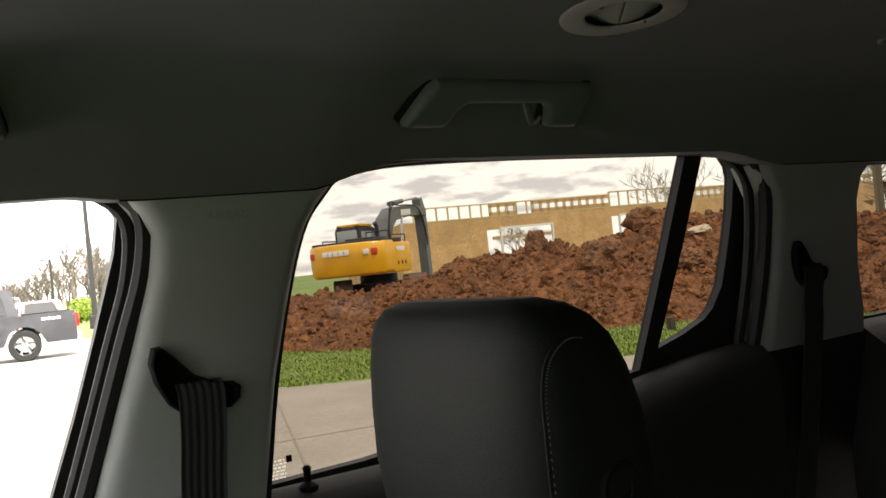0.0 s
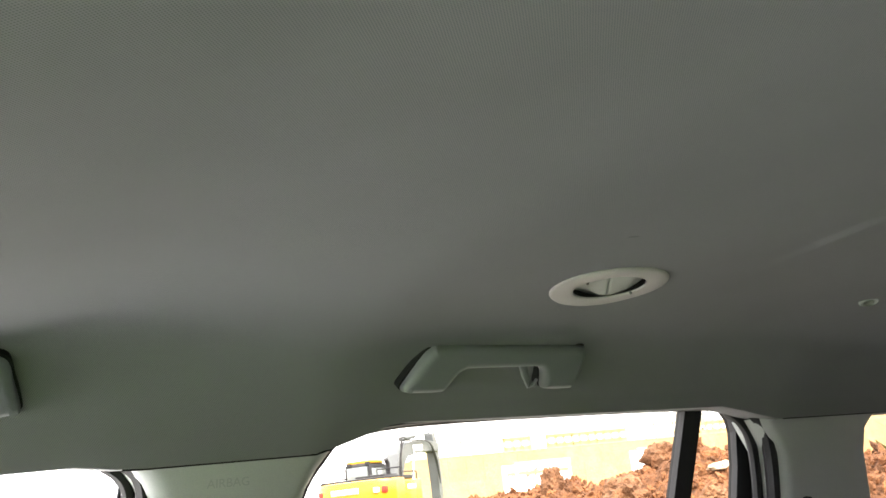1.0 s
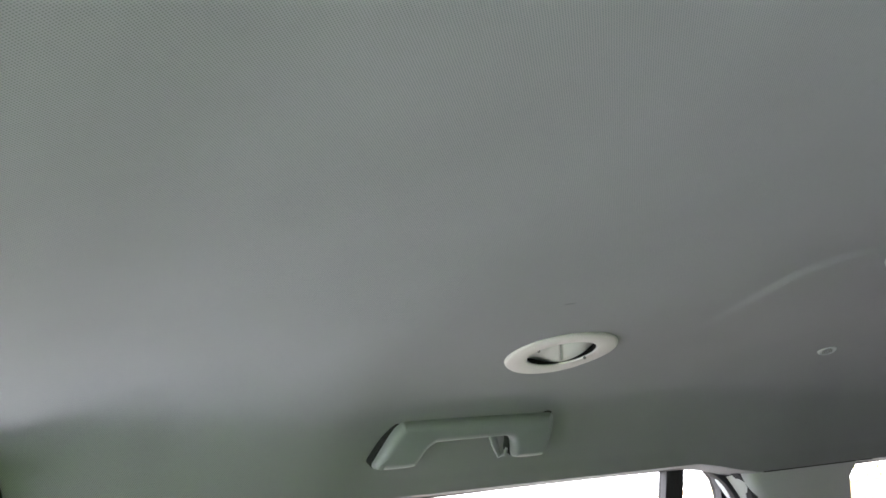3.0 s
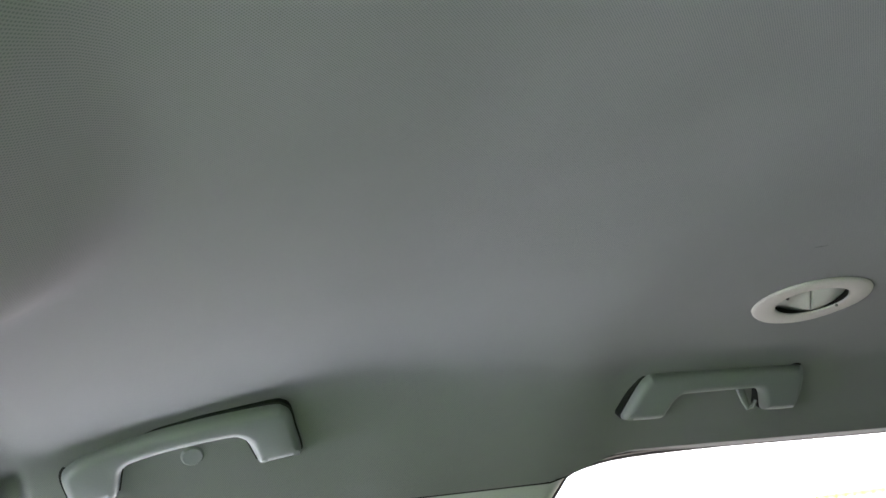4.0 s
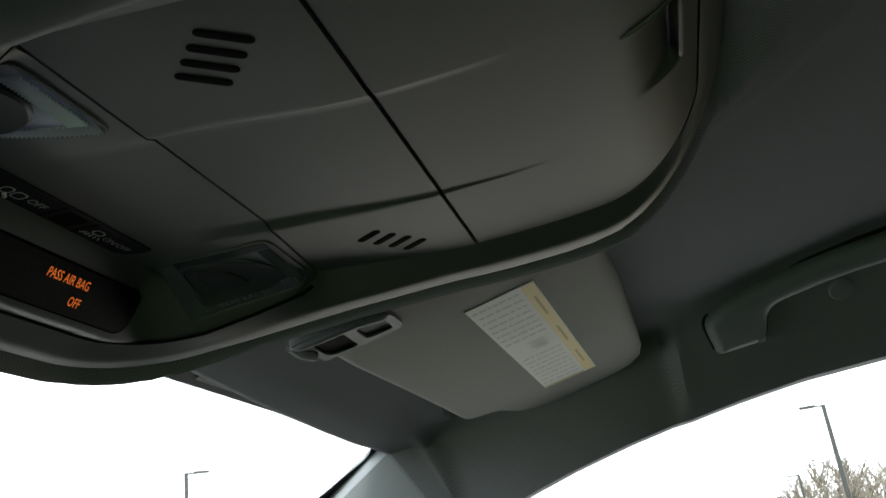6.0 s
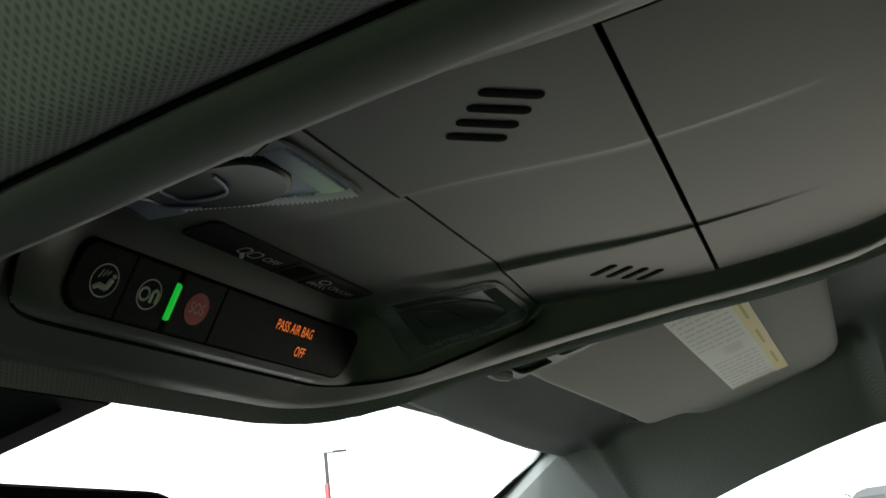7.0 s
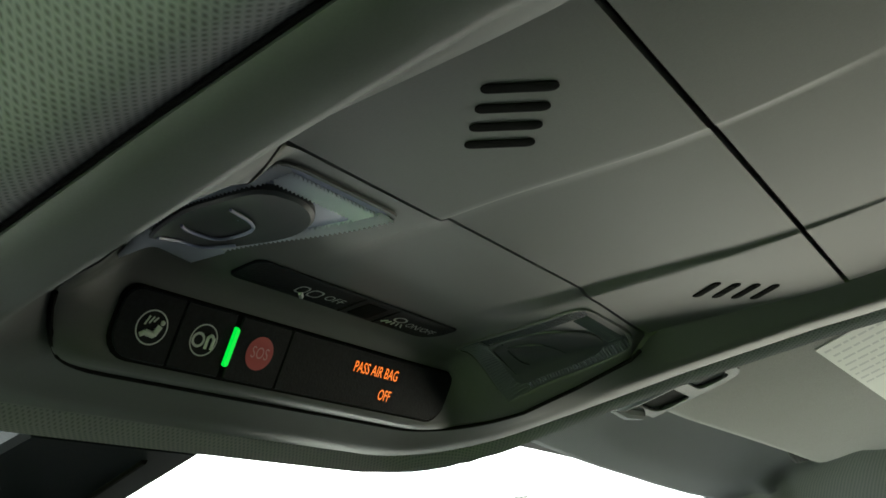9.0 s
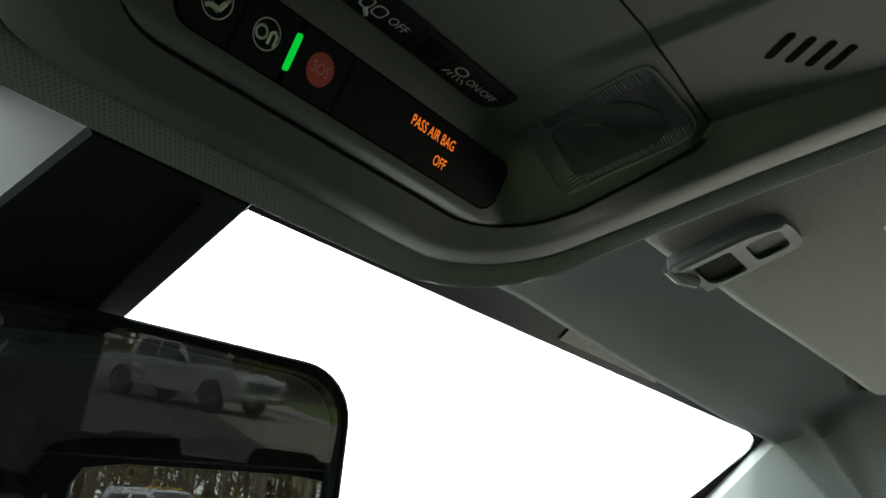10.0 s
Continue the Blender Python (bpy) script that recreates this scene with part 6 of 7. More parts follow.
for k in range(12000):
    az, q = rng.uniform(12, 64), rng.uniform(0.02, 1.25)
    s = 0.014 + 0.10 * rng.random() ** 5.0
    if lerp(CREST, az) < 0.4:
        continue
    c = heap_spot(az, q) + Vector((0, 0, s * 0.25))
    n0 = len(verts)
    sx, sy, sz = s * rng.uniform(0.6, 1.7), s * rng.uniform(0.6, 1.5), s * rng.uniform(0.4, 0.9)
    turn = Euler((rng.uniform(0, 6), rng.uniform(0, 6), rng.uniform(0, 6))).to_matrix()
    for v in ico:
        w = turn @ Vector((v[0] * sx, v[1] * sy, v[2] * sz)) * rng.uniform(0.6, 1.3)
        verts.append(c + w)
    faces += [tuple(n0 + i for i in t) for t in tri]
me = bpy.data.meshes.new("dirt_clods")
me.from_pydata(verts, [], faces)
me.materials.append(M_CLOD)
tagged(new("dirt_clods", me), "loose clods of red-brown earth scattered over the heap", "clods", kind="stuff")


def boulder(az, q, size, words, mat=M_ROCK, seed=1):
    c = heap_spot(az, q)
    bm = bmesh.new()
    bmesh.ops.create_icosphere(bm, subdivisions=4, radius=1.0)
    for v in bm.verts:
        k = 1 + 0.35 * noise.noise(v.co * 1.4 + Vector((seed, 0, 0))) + 0.22 * noise.noise(v.co * 4 + Vector((0, seed, 0))) + 0.12 * noise.noise(v.co * 9)
        v.co = Vector((v.co.x * size[0], v.co.y * size[1], v.co.z * size[2])) * k + c + Vector((0, 0, size[2] * 0.35))
    tagged(part("boulder", bm, mat, angle=30), words, "boulder", "boulders on the heap")


boulder(37.2, 0.98, (0.26, 0.24, 0.42), "pointed brown boulder standing on the heap's crest", seed=2)
boulder(41.5, 0.55, (0.48, 0.42, 0.44), "large earthy brown lump of clay in the heap's flank", seed=5)
boulder(46.8, 0.33, (0.28, 0.25, 0.20), "dull grey-brown boulder low on the heap", seed=8)
boulder(47.6, 0.62, (0.36, 0.2, 0.10), "pale flat stone lying on the heap", material("pale_stone", (0.42, 0.34, 0.25), 0.9, grain=0.2, grain_scale=15, stain=0.2), seed=11)
boulder(44.2, 0.92, (0.42, 0.4, 0.36), "dark lump of earth at the heap's top", seed=14)

# grass verge between the drive and the heap
verts, faces = [], []
NEAR = [(5, 21.8), (12, 15.0), (18, 12.0), (24, 12.0), (30, 11.7), (38, 11.5), (42, 11.5), (46, 12.1), (52, 13.6), (60, 15.0)]
for k in range(40000):
    az = rng.uniform(10, 62)
    r0, r1 = lerp(NEAR, az), lerp(FOOT, az) + 0.5
    r = r0 + (r1 - r0) * rng.random()
    a = radians(az)
    x, y = -0.1 + r * math.sin(a), 0.15 + r * math.cos(a)
    thick = noise.noise((x * 0.9, y * 0.9, 0))
    h = rng.uniform(0.015, 0.055) * (1 + 1.1 * thick)
    if rng.random() > 0.75 + 0.5 * thick and r > r1 - 1.5:
        continue
    t, w = rng.uniform(0, 6.28), rng.uniform(0.008, 0.022)
    dx, dy = math.cos(t) * w, math.sin(t) * w
    lean = rng.uniform(-0.05, 0.05)
    n0 = len(verts)
    z = 0.01
    verts += [(x - dx, y - dy, z), (x + dx, y + dy, z), (x + lean, y + lean, z + h)]
    faces.append((n0, n0 + 1, n0 + 2))
me = bpy.data.meshes.new("verge_grass")
me.from_pydata(verts, [], faces)
me.materials.append(M_GRASS)
tagged(new("verge_grass", me), "fresh green grass on the verge below the heap", "grass", kind="stuff")
bm = bmesh.new()
for az, r in ((45.2, 14.3),):
    a = radians(az)
    c = Vector((-0.1 + r * math.sin(a), 0.15 + r * math.cos(a), 0))
    box(bm, (c.x - 0.05, c.y - 0.05, 0), (c.x + 0.05, c.y + 0.05, 0.22), 0.01)
tagged(part("marker_stake", bm, material("weathered_wood", (0.05, 0.04, 0.035), 0.9, grain=0.3, grain_scale=60)), "short dark stake standing in the verge grass", "stake")


# ---------------------------------------------------------------- timber building under construction
M_OSB = material("strand_board", (0.54, 0.335, 0.165), 0.85, grain=0.28, grain_scale=14, stain=0.12, stain_scale=1.2, vary=0.10)
M_STUD = material("pale_timber", (0.58, 0.46, 0.28), 0.8, grain=0.15, grain_scale=25, vary=0.1)
M_WRAP = material("white_sheathing", (0.72, 0.72, 0.70), 0.7, stain=0.06)


def timber_building():
    a, b = Vector((26.0, 48.4, 0)), Vector((68.0, 42.4, 0))
    e = (b - a).normalized()
    q = Vector((-e.y, e.x, 0))
    length = (b - a).length
    root = thing("timber_building", "unfinished timber building sheathed in orange strand board, still roofless", "building", at=a)

    def slab(bm, s0, s1, z0, z1, d0=0.0, d1=0.08):
        pts = [a + e * s0 + q * d0, a + e * s1 + q * d0, a + e * s1 + q * d1, a + e * s0 + q * d1]
        rings(bm, [[(p.x, p.y, z0) for p in pts], [(p.x, p.y, z1) for p in pts]])
    # openings of the long wall: (from, to, sill, head)
    holes = [(7.2, 11.0, 0.6, 3.12), (16.6, 18.0, 0.9, 3.30)]
    s = 0.0
    while s < length - 0.1:
        s1 = min(s + 1.22, length)
        z = 0.0
        for z1 in (2.44, 3.95):
            spans = [(z, z1)]
            for h0, h1, zl, zh in holes:
                if s < h1 - 0.05 and s1 > h0 + 0.05:
                    spans = [p for lo, hi in spans for p in ((lo, min(hi, zl)), (max(lo, zh), hi)) if p[1] - p[0] > 0.02]
            for lo, hi in spans:
                bm = bmesh.new()
                slab(bm, s + 0.003, s1 - 0.003, lo + 0.001, hi - 0.001, 0.0, 0.03)
                part("board", bm, M_OSB, root, smooth=False)
            z = z1
        s = s1
    # frames round the openings, walls behind them
    for h0, h1, zl, zh in holes:
        for s0, s1, z0, z1 in ((h0 - 0.12, h0, zl, zh), (h1, h1 + 0.12, zl, zh), (h0 - 0.12, h1 + 0.12, zh, zh + 0.14)):
            bm = bmesh.new()
            slab(bm, s0, s1, z0, z1, -0.05, 0.12)
            part("opening_frame", bm, M_WRAP, root, smooth=False)
    for s0 in (8.1, 9.4, 10.6):
        bm = bmesh.new()
        slab(bm, s0, s0 + 0.10, 0.3, 2.7, 2.0, 2.1)
        part("inner_post", bm, M_WRAP, root, smooth=False)
    bm = bmesh.new()
    slab(bm, 7.5, 12.3, 2.50, 2.72, 2.0, 2.12)
    part("inner_beam", bm, M_STUD, root, smooth=False)
    bm = bmesh.new()
    slab(bm, 8.5, 11.9, 0.2, 1.25, 6.0, 6.1)
    part("inner_wall", bm, M_STUD, root, smooth=False)
    # upper band: open stud stretches and boarded stretches with slot windows
    bm = bmesh.new()
    slab(bm, 0, length, 3.95, 4.03, -0.02, 0.12)
    part("lower_plate", bm, M_STUD, root, smooth=False)
    bands = [(1.0, 6.4, "open"), (6.4, 8.4, "slot"), (8.4, 9.6, "open"), (9.6, 15.8, "slot"), (15.8, 22.0, "tall"), (22.0, 30.5, "slot"), (30.5, 36.0, "tall"), (36.0, length, "slot")]
    for s0, s1, kind in bands:
        top = 5.06 if kind == "tall" else 4.90
        bm = bmesh.new()
        slab(bm, s0, s1, top - 0.09, top, -0.02, 0.12)
        part("top_plate", bm, M_STUD, root, smooth=False)
        if kind == "slot":
            for z0, z1 in ((4.03, 4.28), (4.60, top - 0.09)):
                bm = bmesh.new()
                slab(bm, s0, s1, z0, z1, 0.0, 0.03)
                part("band_board", bm, M_OSB, root, smooth=False)
        s, step = s0, 0.62 if kind == "slot" else 0.80
        while s < s1 - 0.05:
            bm = bmesh.new()
            w = 0.20 if kind == "slot" else 0.10
            slab(bm, s, s + w, 4.03, top - 0.09, 0.0, 0.10)
            part("stud", bm, M_STUD, root, smooth=False)
            s += step
    # short return wall at the near end and a far gable
    bm = bmesh.new()
    for k in range(10):
        p = a + q * (1.2 * k)
        pts = [p, p + q * 1.19, p + q * 1.19 + e * 0.03, p + e * 0.03]
        rings(bm, [[(w.x, w.y, 0) for w in pts], [(w.x, w.y, 3.95) for w in pts]])
    part("return_wall", bm, M_OSB, root, smooth=False)
    return root


timber_building()


# ---------------------------------------------------------------- excavator
M_YELLOW = material("yellow_machine_paint", (0.72, 0.38, 0.012), 0.4, grain=0.04, grain_scale=30, stain=0.10, stain_scale=1.6, coat=0.2)
M_ARM = material("dark_grey_arm_paint", (0.105, 0.115, 0.12), 0.45, stain=0.15, stain_scale=2.0)
M_DARK = material("machine_black", (0.02, 0.02, 0.022), 0.6, stain=0.2, stain_scale=3)
M_STEEL = material("dusty_steel", (0.11, 0.075, 0.052), 0.8, metal=0.1, grain=0.2, grain_scale=20, stain=0.2)
M_WHITE = material("white_marking", (0.75, 0.75, 0.72), 0.6)
M_REFLECT = material("red_reflector", (0.55, 0.04, 0.02), 0.4)
M_CABGLASS = material("cab_glass", (0.26, 0.29, 0.30), 0.08, spec=0.8)
M_SILVER = material("polished_rod", (0.55, 0.56, 0.57), 0.2, metal=1.0)


def excavator(origin, heading):
    root = thing("excavator", "yellow tracked excavator with a folded dark grey boom", "excavator", at=origin)
    a = radians(heading)
    turn = Matrix.Translation(origin) @ Matrix.Rotation(-a, 4, "Z")

    def put(name, bm, mat, parent=root, label="", angle=35):
        bmesh.ops.transform(bm, matrix=turn, verts=bm.verts)
        return part(name, bm, mat, parent, label, angle=angle)
    # tracks: local x right, y forward; the house is slewed on them
    slew = Matrix.Rotation(radians(27), 4, "Z")
    for s in (-1, 1):
        bm = bmesh.new()
        n = 44
        loop = []
        for i in range(n):
            t = 2 * math.pi * i / n
            c, d = math.cos(t), math.sin(t)
            loop.append((1.95 * math.copysign(abs(c) ** 0.45, c), 0.46 + 0.44 * math.copysign(abs(d) ** 0.75, d)))
        rings(bm, [[slew @ Vector((s * 1.25 + w, y, z)) for y, z in loop] for w in (-0.3, 0.3)])
        track = put("track", bm, M_STEEL)
        for i in range(n):
            y, z = loop[i]
            y2, z2 = loop[(i + 1) % n]
            bm = bmesh.new()
            mid = Vector((s * 1.25, (y + y2) / 2, (z + z2) / 2))
            out = Vector((0, (z2 - z), -(y2 - y))).normalized()
            along = Vector((0, y2 - y, z2 - z)).normalized()
            m = Matrix(((1, 0, 0, mid.x), (0, along.y, out.y, mid.y), (0, along.z, out.z, mid.z), (0, 0, 0, 1)))
            box(bm, (-0.31, -0.07, -0.01), (0.31, 0.07, 0.03), 0.0, turn=slew @ m)
            put("track_shoe", bm, M_STEEL, track)
    bm = bmesh.new()
    box(bm, (-1.0, -1.2, 0.35), (1.0, 1.2, 0.75), 0.08)
    put("undercarriage", bm, M_DARK)
    bm = bmesh.new()
    rings(bm, [[(0.65 * math.cos(t), 0.65 * math.sin(t), z) for t in [2 * math.pi * i / 28 for i in range(28)]] for z in (0.72, 1.02)])
    put("slew_ring", bm, M_DARK)
    # counterweight: a rounded block, drawn in below
    bm = bmesh.new()
    loops = []
    for z, grow in ((1.05, -0.14), (1.10, -0.05), (1.20, 0.0), (1.75, 0.03), (2.02, 0.02), (2.10, -0.03), (2.12, -0.10)):
        row = []
        for i in range(25):
            t = i / 24
            x = -1.36 + 2.72 * t
            y = -2.75 + 0.55 * abs(2 * t - 1) ** 3.4
            row.append((x * (1 + grow / 2.7), y - grow * 0.9, z))
        row += [(1.36 * (1 + grow / 2.7), -1.55, z), (-1.36 * (1 + grow / 2.7), -1.55, z)]
        loops.append(row)
    rings(bm, loops)
    cw = put("counterweight", bm, M_YELLOW, angle=30)
    back = lambda x: -2.79 + 0.55 * abs(x / 1.36) ** 3.4 - 0.02
    x = -0.62
    for w in (0.20, 0.16, 0.16, 0.18, 0.16):
        bm = bmesh.new()
        box(bm, (x, back(x) - 0.012, 1.74), (x + w, back(x) + 0.06, 1.91), 0.01)
        put("lettering_bar", bm, M_WHITE, cw)
        x += w + 0.025
    for x0 in (-1.18, 1.02):
        bm = bmesh.new()
        box(bm, (x0, back(x0 + 0.08) - 0.04, 1.70), (x0 + 0.17, back(x0 + 0.08) + 0.25, 1.90), 0.02)
        put("rear_lamp", bm, M_REFLECT, cw)
        bm = bmesh.new()
        box(bm, (x0 + (0.2 if x0 < 0 else -0.2), back(x0) - 0.05 + (0.0 if x0 < 0 else -0.1), 1.72), (x0 + (0.33 if x0 < 0 else -0.05), back(x0) + 0.25, 1.88), 0.02)
        put("work_lamp", bm, M_WHITE, cw)
    # house and hoods
    for s in (-1, 1):
        bm = bmesh.new()
        box(bm, (s * 0.45 if s > 0 else -1.36, -1.55, 1.05), (1.36 if s > 0 else -0.45, -0.15 if s > 0 else -0.40, 2.05), 0.07)
        side = put("side_cover", bm, M_YELLOW)
        bm = bmesh.new()
        xx = s * 1.365
        box(bm, (xx - 0.01, -1.35, 1.75), (xx + 0.01, -0.7, 1.90), 0.004)
        put("lettering_bar", bm, M_WHITE, side)
        for k in range(3):
            bm = bmesh.new()
            box(bm, (xx - 0.008, -1.3 + 0.30 * k, 1.30), (xx + 0.008, -1.22 + 0.30 * k, 1.42), 0.004)
            put("grille", bm, M_DARK, side)
    bm = bmesh.new()
    box(bm, (-1.25, -2.3, 2.06), (1.25, -0.6, 2.20), 0.05)
    put("engine_hood", bm, M_DARK)
    bm = bmesh.new()
    box(bm, (-0.2, -1.9, 2.18), (0.85, -0.9, 2.28), 0.04)
    put("hood_bulge", bm, M_DARK)
    bm = bmesh.new()
    tube(bm, [(0.75, -1.4, 2.2), (0.75, -1.4, 2.62), (0.74, -1.5, 2.74)], 0.075, 12)
    put("exhaust_pipe", bm, M_DARK)
    # cab on the left
    cab = None
    bm = bmesh.new()
    loops = []
    for z, g in ((1.1, 0.0), (2.62, 0.0), (2.72, -0.03), (2.78, -0.12)):
        loops.append([(-1.36 - g, -0.35 - g, z), (-0.42 + g, -0.35 - g, z), (-0.42 + g, 1.15 + g - (0.2 if z > 2 else 0), z), (-1.36 - g, 1.15 + g - (0.2 if z > 2 else 0), z)])
    rings(bm, loops)
    cab = put("cab", bm, M_DARK, angle=30)
    for name, lo, hi in (("rear_window", (-1.28, -0.372, 2.16), (-0.50, -0.352, 2.64)), ("side_window", (-1.375, -0.25, 1.75), (-1.362, 0.8, 2.58)), ("right_window", (-0.418, -0.2, 1.9), (-0.405, 0.8, 2.58)),
                         ("front_window", (-1.28, 0.95, 1.5), (-0.5, 1.16, 2.55))):
        bm = bmesh.new()
        box(bm, lo, hi, 0.004)
        put(name, bm, M_CABGLASS, cab)
    bm = bmesh.new()
    box(bm, (-1.34, -0.25, 2.76), (-0.44, 0.8, 2.86), 0.04)
    put("cab_roof", bm, M_YELLOW, cab)
    for x in (-1.2, -0.5):
        bm = bmesh.new()
        box(bm, (x - 0.07, -0.38, 2.66), (x + 0.07, -0.28, 2.80), 0.02)
        put("cab_lamp", bm, M_DARK, cab)
    # handrails and mirror
    for pts in ([(-1.25, -1.5, 2.1), (-1.25, -1.5, 2.30), (-1.25, -0.5, 2.30), (-1.25, -0.5, 2.1)], [(1.25, -1.5, 2.1), (1.25, -1.5, 2.3), (1.25, -0.3, 2.3), (1.25, -0.3, 2.0)], [(1.25, -1.5, 2.45), (0.4, -1.5, 2.45), (0.4, -1.5, 2.2)]):
        bm = bmesh.new()
        tube(bm, pts, 0.022, 8)
        put("handrail", bm, M_DARK)
    bm = bmesh.new()
    tube(bm, [(-1.36, 1.4, 2.1), (-1.6, 1.45, 2.25)], 0.02, 6)
    box(bm, (-1.68, 1.40, 2.12), (-1.54, 1.44, 2.42), 0.02)
    put("mirror", bm, M_DARK)
    # boom, stick and bucket in the plane x = 0.1
    def beam(points, wide, name, mat, parent=root):
        bm = bmesh.new()
        loops = []
        for i, (y, z, d) in enumerate(points):
            y0, z0 = points[max(i - 1, 0)][:2]
            y1, z1 = points[min(i + 1, len(points) - 1)][:2]
            t = Vector((y1 - y0, z1 - z0)).normalized()
            n = Vector((-t.y, t.x)) * d / 2
            w = wide / 2
            loops.append([(0.1 - w, y + n.x, z + n.y), (0.1 + w, y + n.x, z + n.y), (0.1 + w, y - n.x, z - n.y), (0.1 - w, y - n.x, z - n.y)])
        rings(bm, loops)
        bmesh.ops.bevel(bm, geom=list(bm.edges), offset=0.015, segments=1, affect="EDGES")
        return put(name, bm, mat, parent)
    boom = beam([(0.2, 1.35, 0.40), (0.35, 2.1, 0.46), (0.7, 2.8, 0.52), (1.2, 3.12, 0.48), (2.5, 3.26, 0.42), (3.6, 3.28, 0.36), (4.2, 3.22, 0.28)], 0.5, "boom", M_ARM)
    stick = beam([(3.95, 3.78, 0.24), (4.12, 3.30, 0.42), (4.22, 2.2, 0.40), (4.25, 0.9, 0.34), (4.25, 0.3, 0.26)], 0.36, "stick", M_ARM)
    y = 1.70
    for w in (0.16, 0.13, 0.13, 0.15, 0.13):
        for xx in (-0.158, 0.358):
            bm = bmesh.new()
            z = 3.18 + 0.06 * (y - 1.70)
            box(bm, (xx - 0.008, y, z - 0.12), (xx + 0.008, y + w, z + 0.10), 0.003)
            put("lettering_bar", bm, M_WHITE, boom)
        y += w + 0.04
    for name, p, q, r in (("stick_cylinder", (1.25, 3.50), (3.92, 3.82), 0.085), ("boom_cylinder", (0.9, 1.3), (1.45, 3.0), 0.08), ("bucket_cylinder", (4.5, 2.6), (4.55, 0.8), 0.07)):
        for x in ((-0.28, 0.48) if name == "boom_cylinder" else (0.1,)):
            bm = bmesh.new()
            m = tuple(0.55 * b + 0.45 * c for b, c in zip(p, q))
            tube(bm, [(x, *p), (x, *m)], r, 12)
            cyl = put(name, bm, M_ARM, boom if name != "bucket_cylinder" else stick)
            bm = bmesh.new()
            tube(bm, [(x, *m), (x, *q)], r * 0.55, 10)
            put("rod", bm, M_SILVER, cyl)
    for k in range(3):
        bm = bmesh.new()
        tube(bm, smooth_line([(0.36, 0.30 + 0.1 * k, 2.2), (0.40, 0.75 - 0.05 * k, 3.30 + 0.08 * k), (0.42, 1.4, 3.42), (0.42, 3.0, 3.42), (0.4, 3.7 - 0.08 * k, 2.9), (0.36, 4.0, 2.15 - 0.12 * k)], 5), 0.022, 6)
        put("hose", bm, M_DARK, boom)
    bm = bmesh.new()
    loops = []
    for x in (-0.45, 0.65):
        loops.append([(x, 3.60, 0.40), (x, 4.00, 0.35), (x, 4.25, 0.1), (x, 4.20, -0.2), (x, 3.80, -0.4), (x, 3.30, -0.3), (x, 3.25, -0.2), (x, 3.75, -0.28), (x, 4.05, -0.1), (x, 3.85, 0.2)])
    rings(bm, loops)
    bmesh.ops.translate(bm, vec=(0, 0.5, 0), verts=bm.verts)
    put("bucket", bm, M_STEEL)
    return root


excavator((13.63, 27.38, 0.22), 52)


# ---------------------------------------------------------------- vehicles
M_TYRE = material("tyre_rubber", (0.018, 0.018, 0.018), 0.85, grain=0.2, grain_scale=30)
M_RIM = material("alloy_rim", (0.5, 0.5, 0.5), 0.3, metal=0.9)
M_CARGLASS = material("car_glass", (0.02, 0.023, 0.025), 0.05, spec=0.7)
M_HEADLAMP = material("clear_lamp", (0.6, 0.62, 0.62), 0.15)
M_TAIL = material("red_tail_lamp", (0.5, 0.02, 0.02), 0.3)


def wheel(root, c, r, wide, axis):
    """A tyre on a spoked rim; axis: the direction it rolls about."""
    ax = Vector(axis).normalized()
    f = Vector((0, 0, 1)).cross(ax).normalized()
    up = Vector((0, 0, 1))
    spin = lambda rad, off, n=24, k=0: [Vector(c) + ax * off + f * rad * math.cos(2 * math.pi * (i + k) / n) + up * rad * math.sin(2 * math.pi * (i + k) / n) for i in range(n)]
    bm = bmesh.new()
    w = wide / 2
    rings(bm, [spin(r * 0.62, -w), spin(r * 0.93, -w), spin(r, -w * 0.7), spin(r, w * 0.7), spin(r * 0.93, w), spin(r * 0.62, w)], caps=False)
    hub = part("wheel", bm, M_TYRE, root)
    bm = bmesh.new()
    rings(bm, [spin(r * 0.64, -w * 0.9), spin(r * 0.58, -w * 0.5), spin(r * 0.58, w * 0.5), spin(r * 0.64, w * 0.9)], caps=False)
    for s in (-1, 1):
        rings(bm, [spin(r * 0.16, s * w * 0.8, 12), spin(r * 0.14, s * w * 0.6, 12)])
        for k in range(6):
            t = 2 * math.pi * k / 6
            d = f * math.cos(t) + up * math.sin(t)
            g = -f * math.sin(t) + up * math.cos(t)
            o = Vector(c) + ax * s * w * 0.72
            rings(bm, [[o + d * q * r + g * e * r * 0.07 + ax * h for e, h in ((-1, -0.01), (1, -0.01), (1, 0.01), (-1, 0.01))] for q in (0.10, 0.60)])
    part("rim", bm, M_RIM, hub)


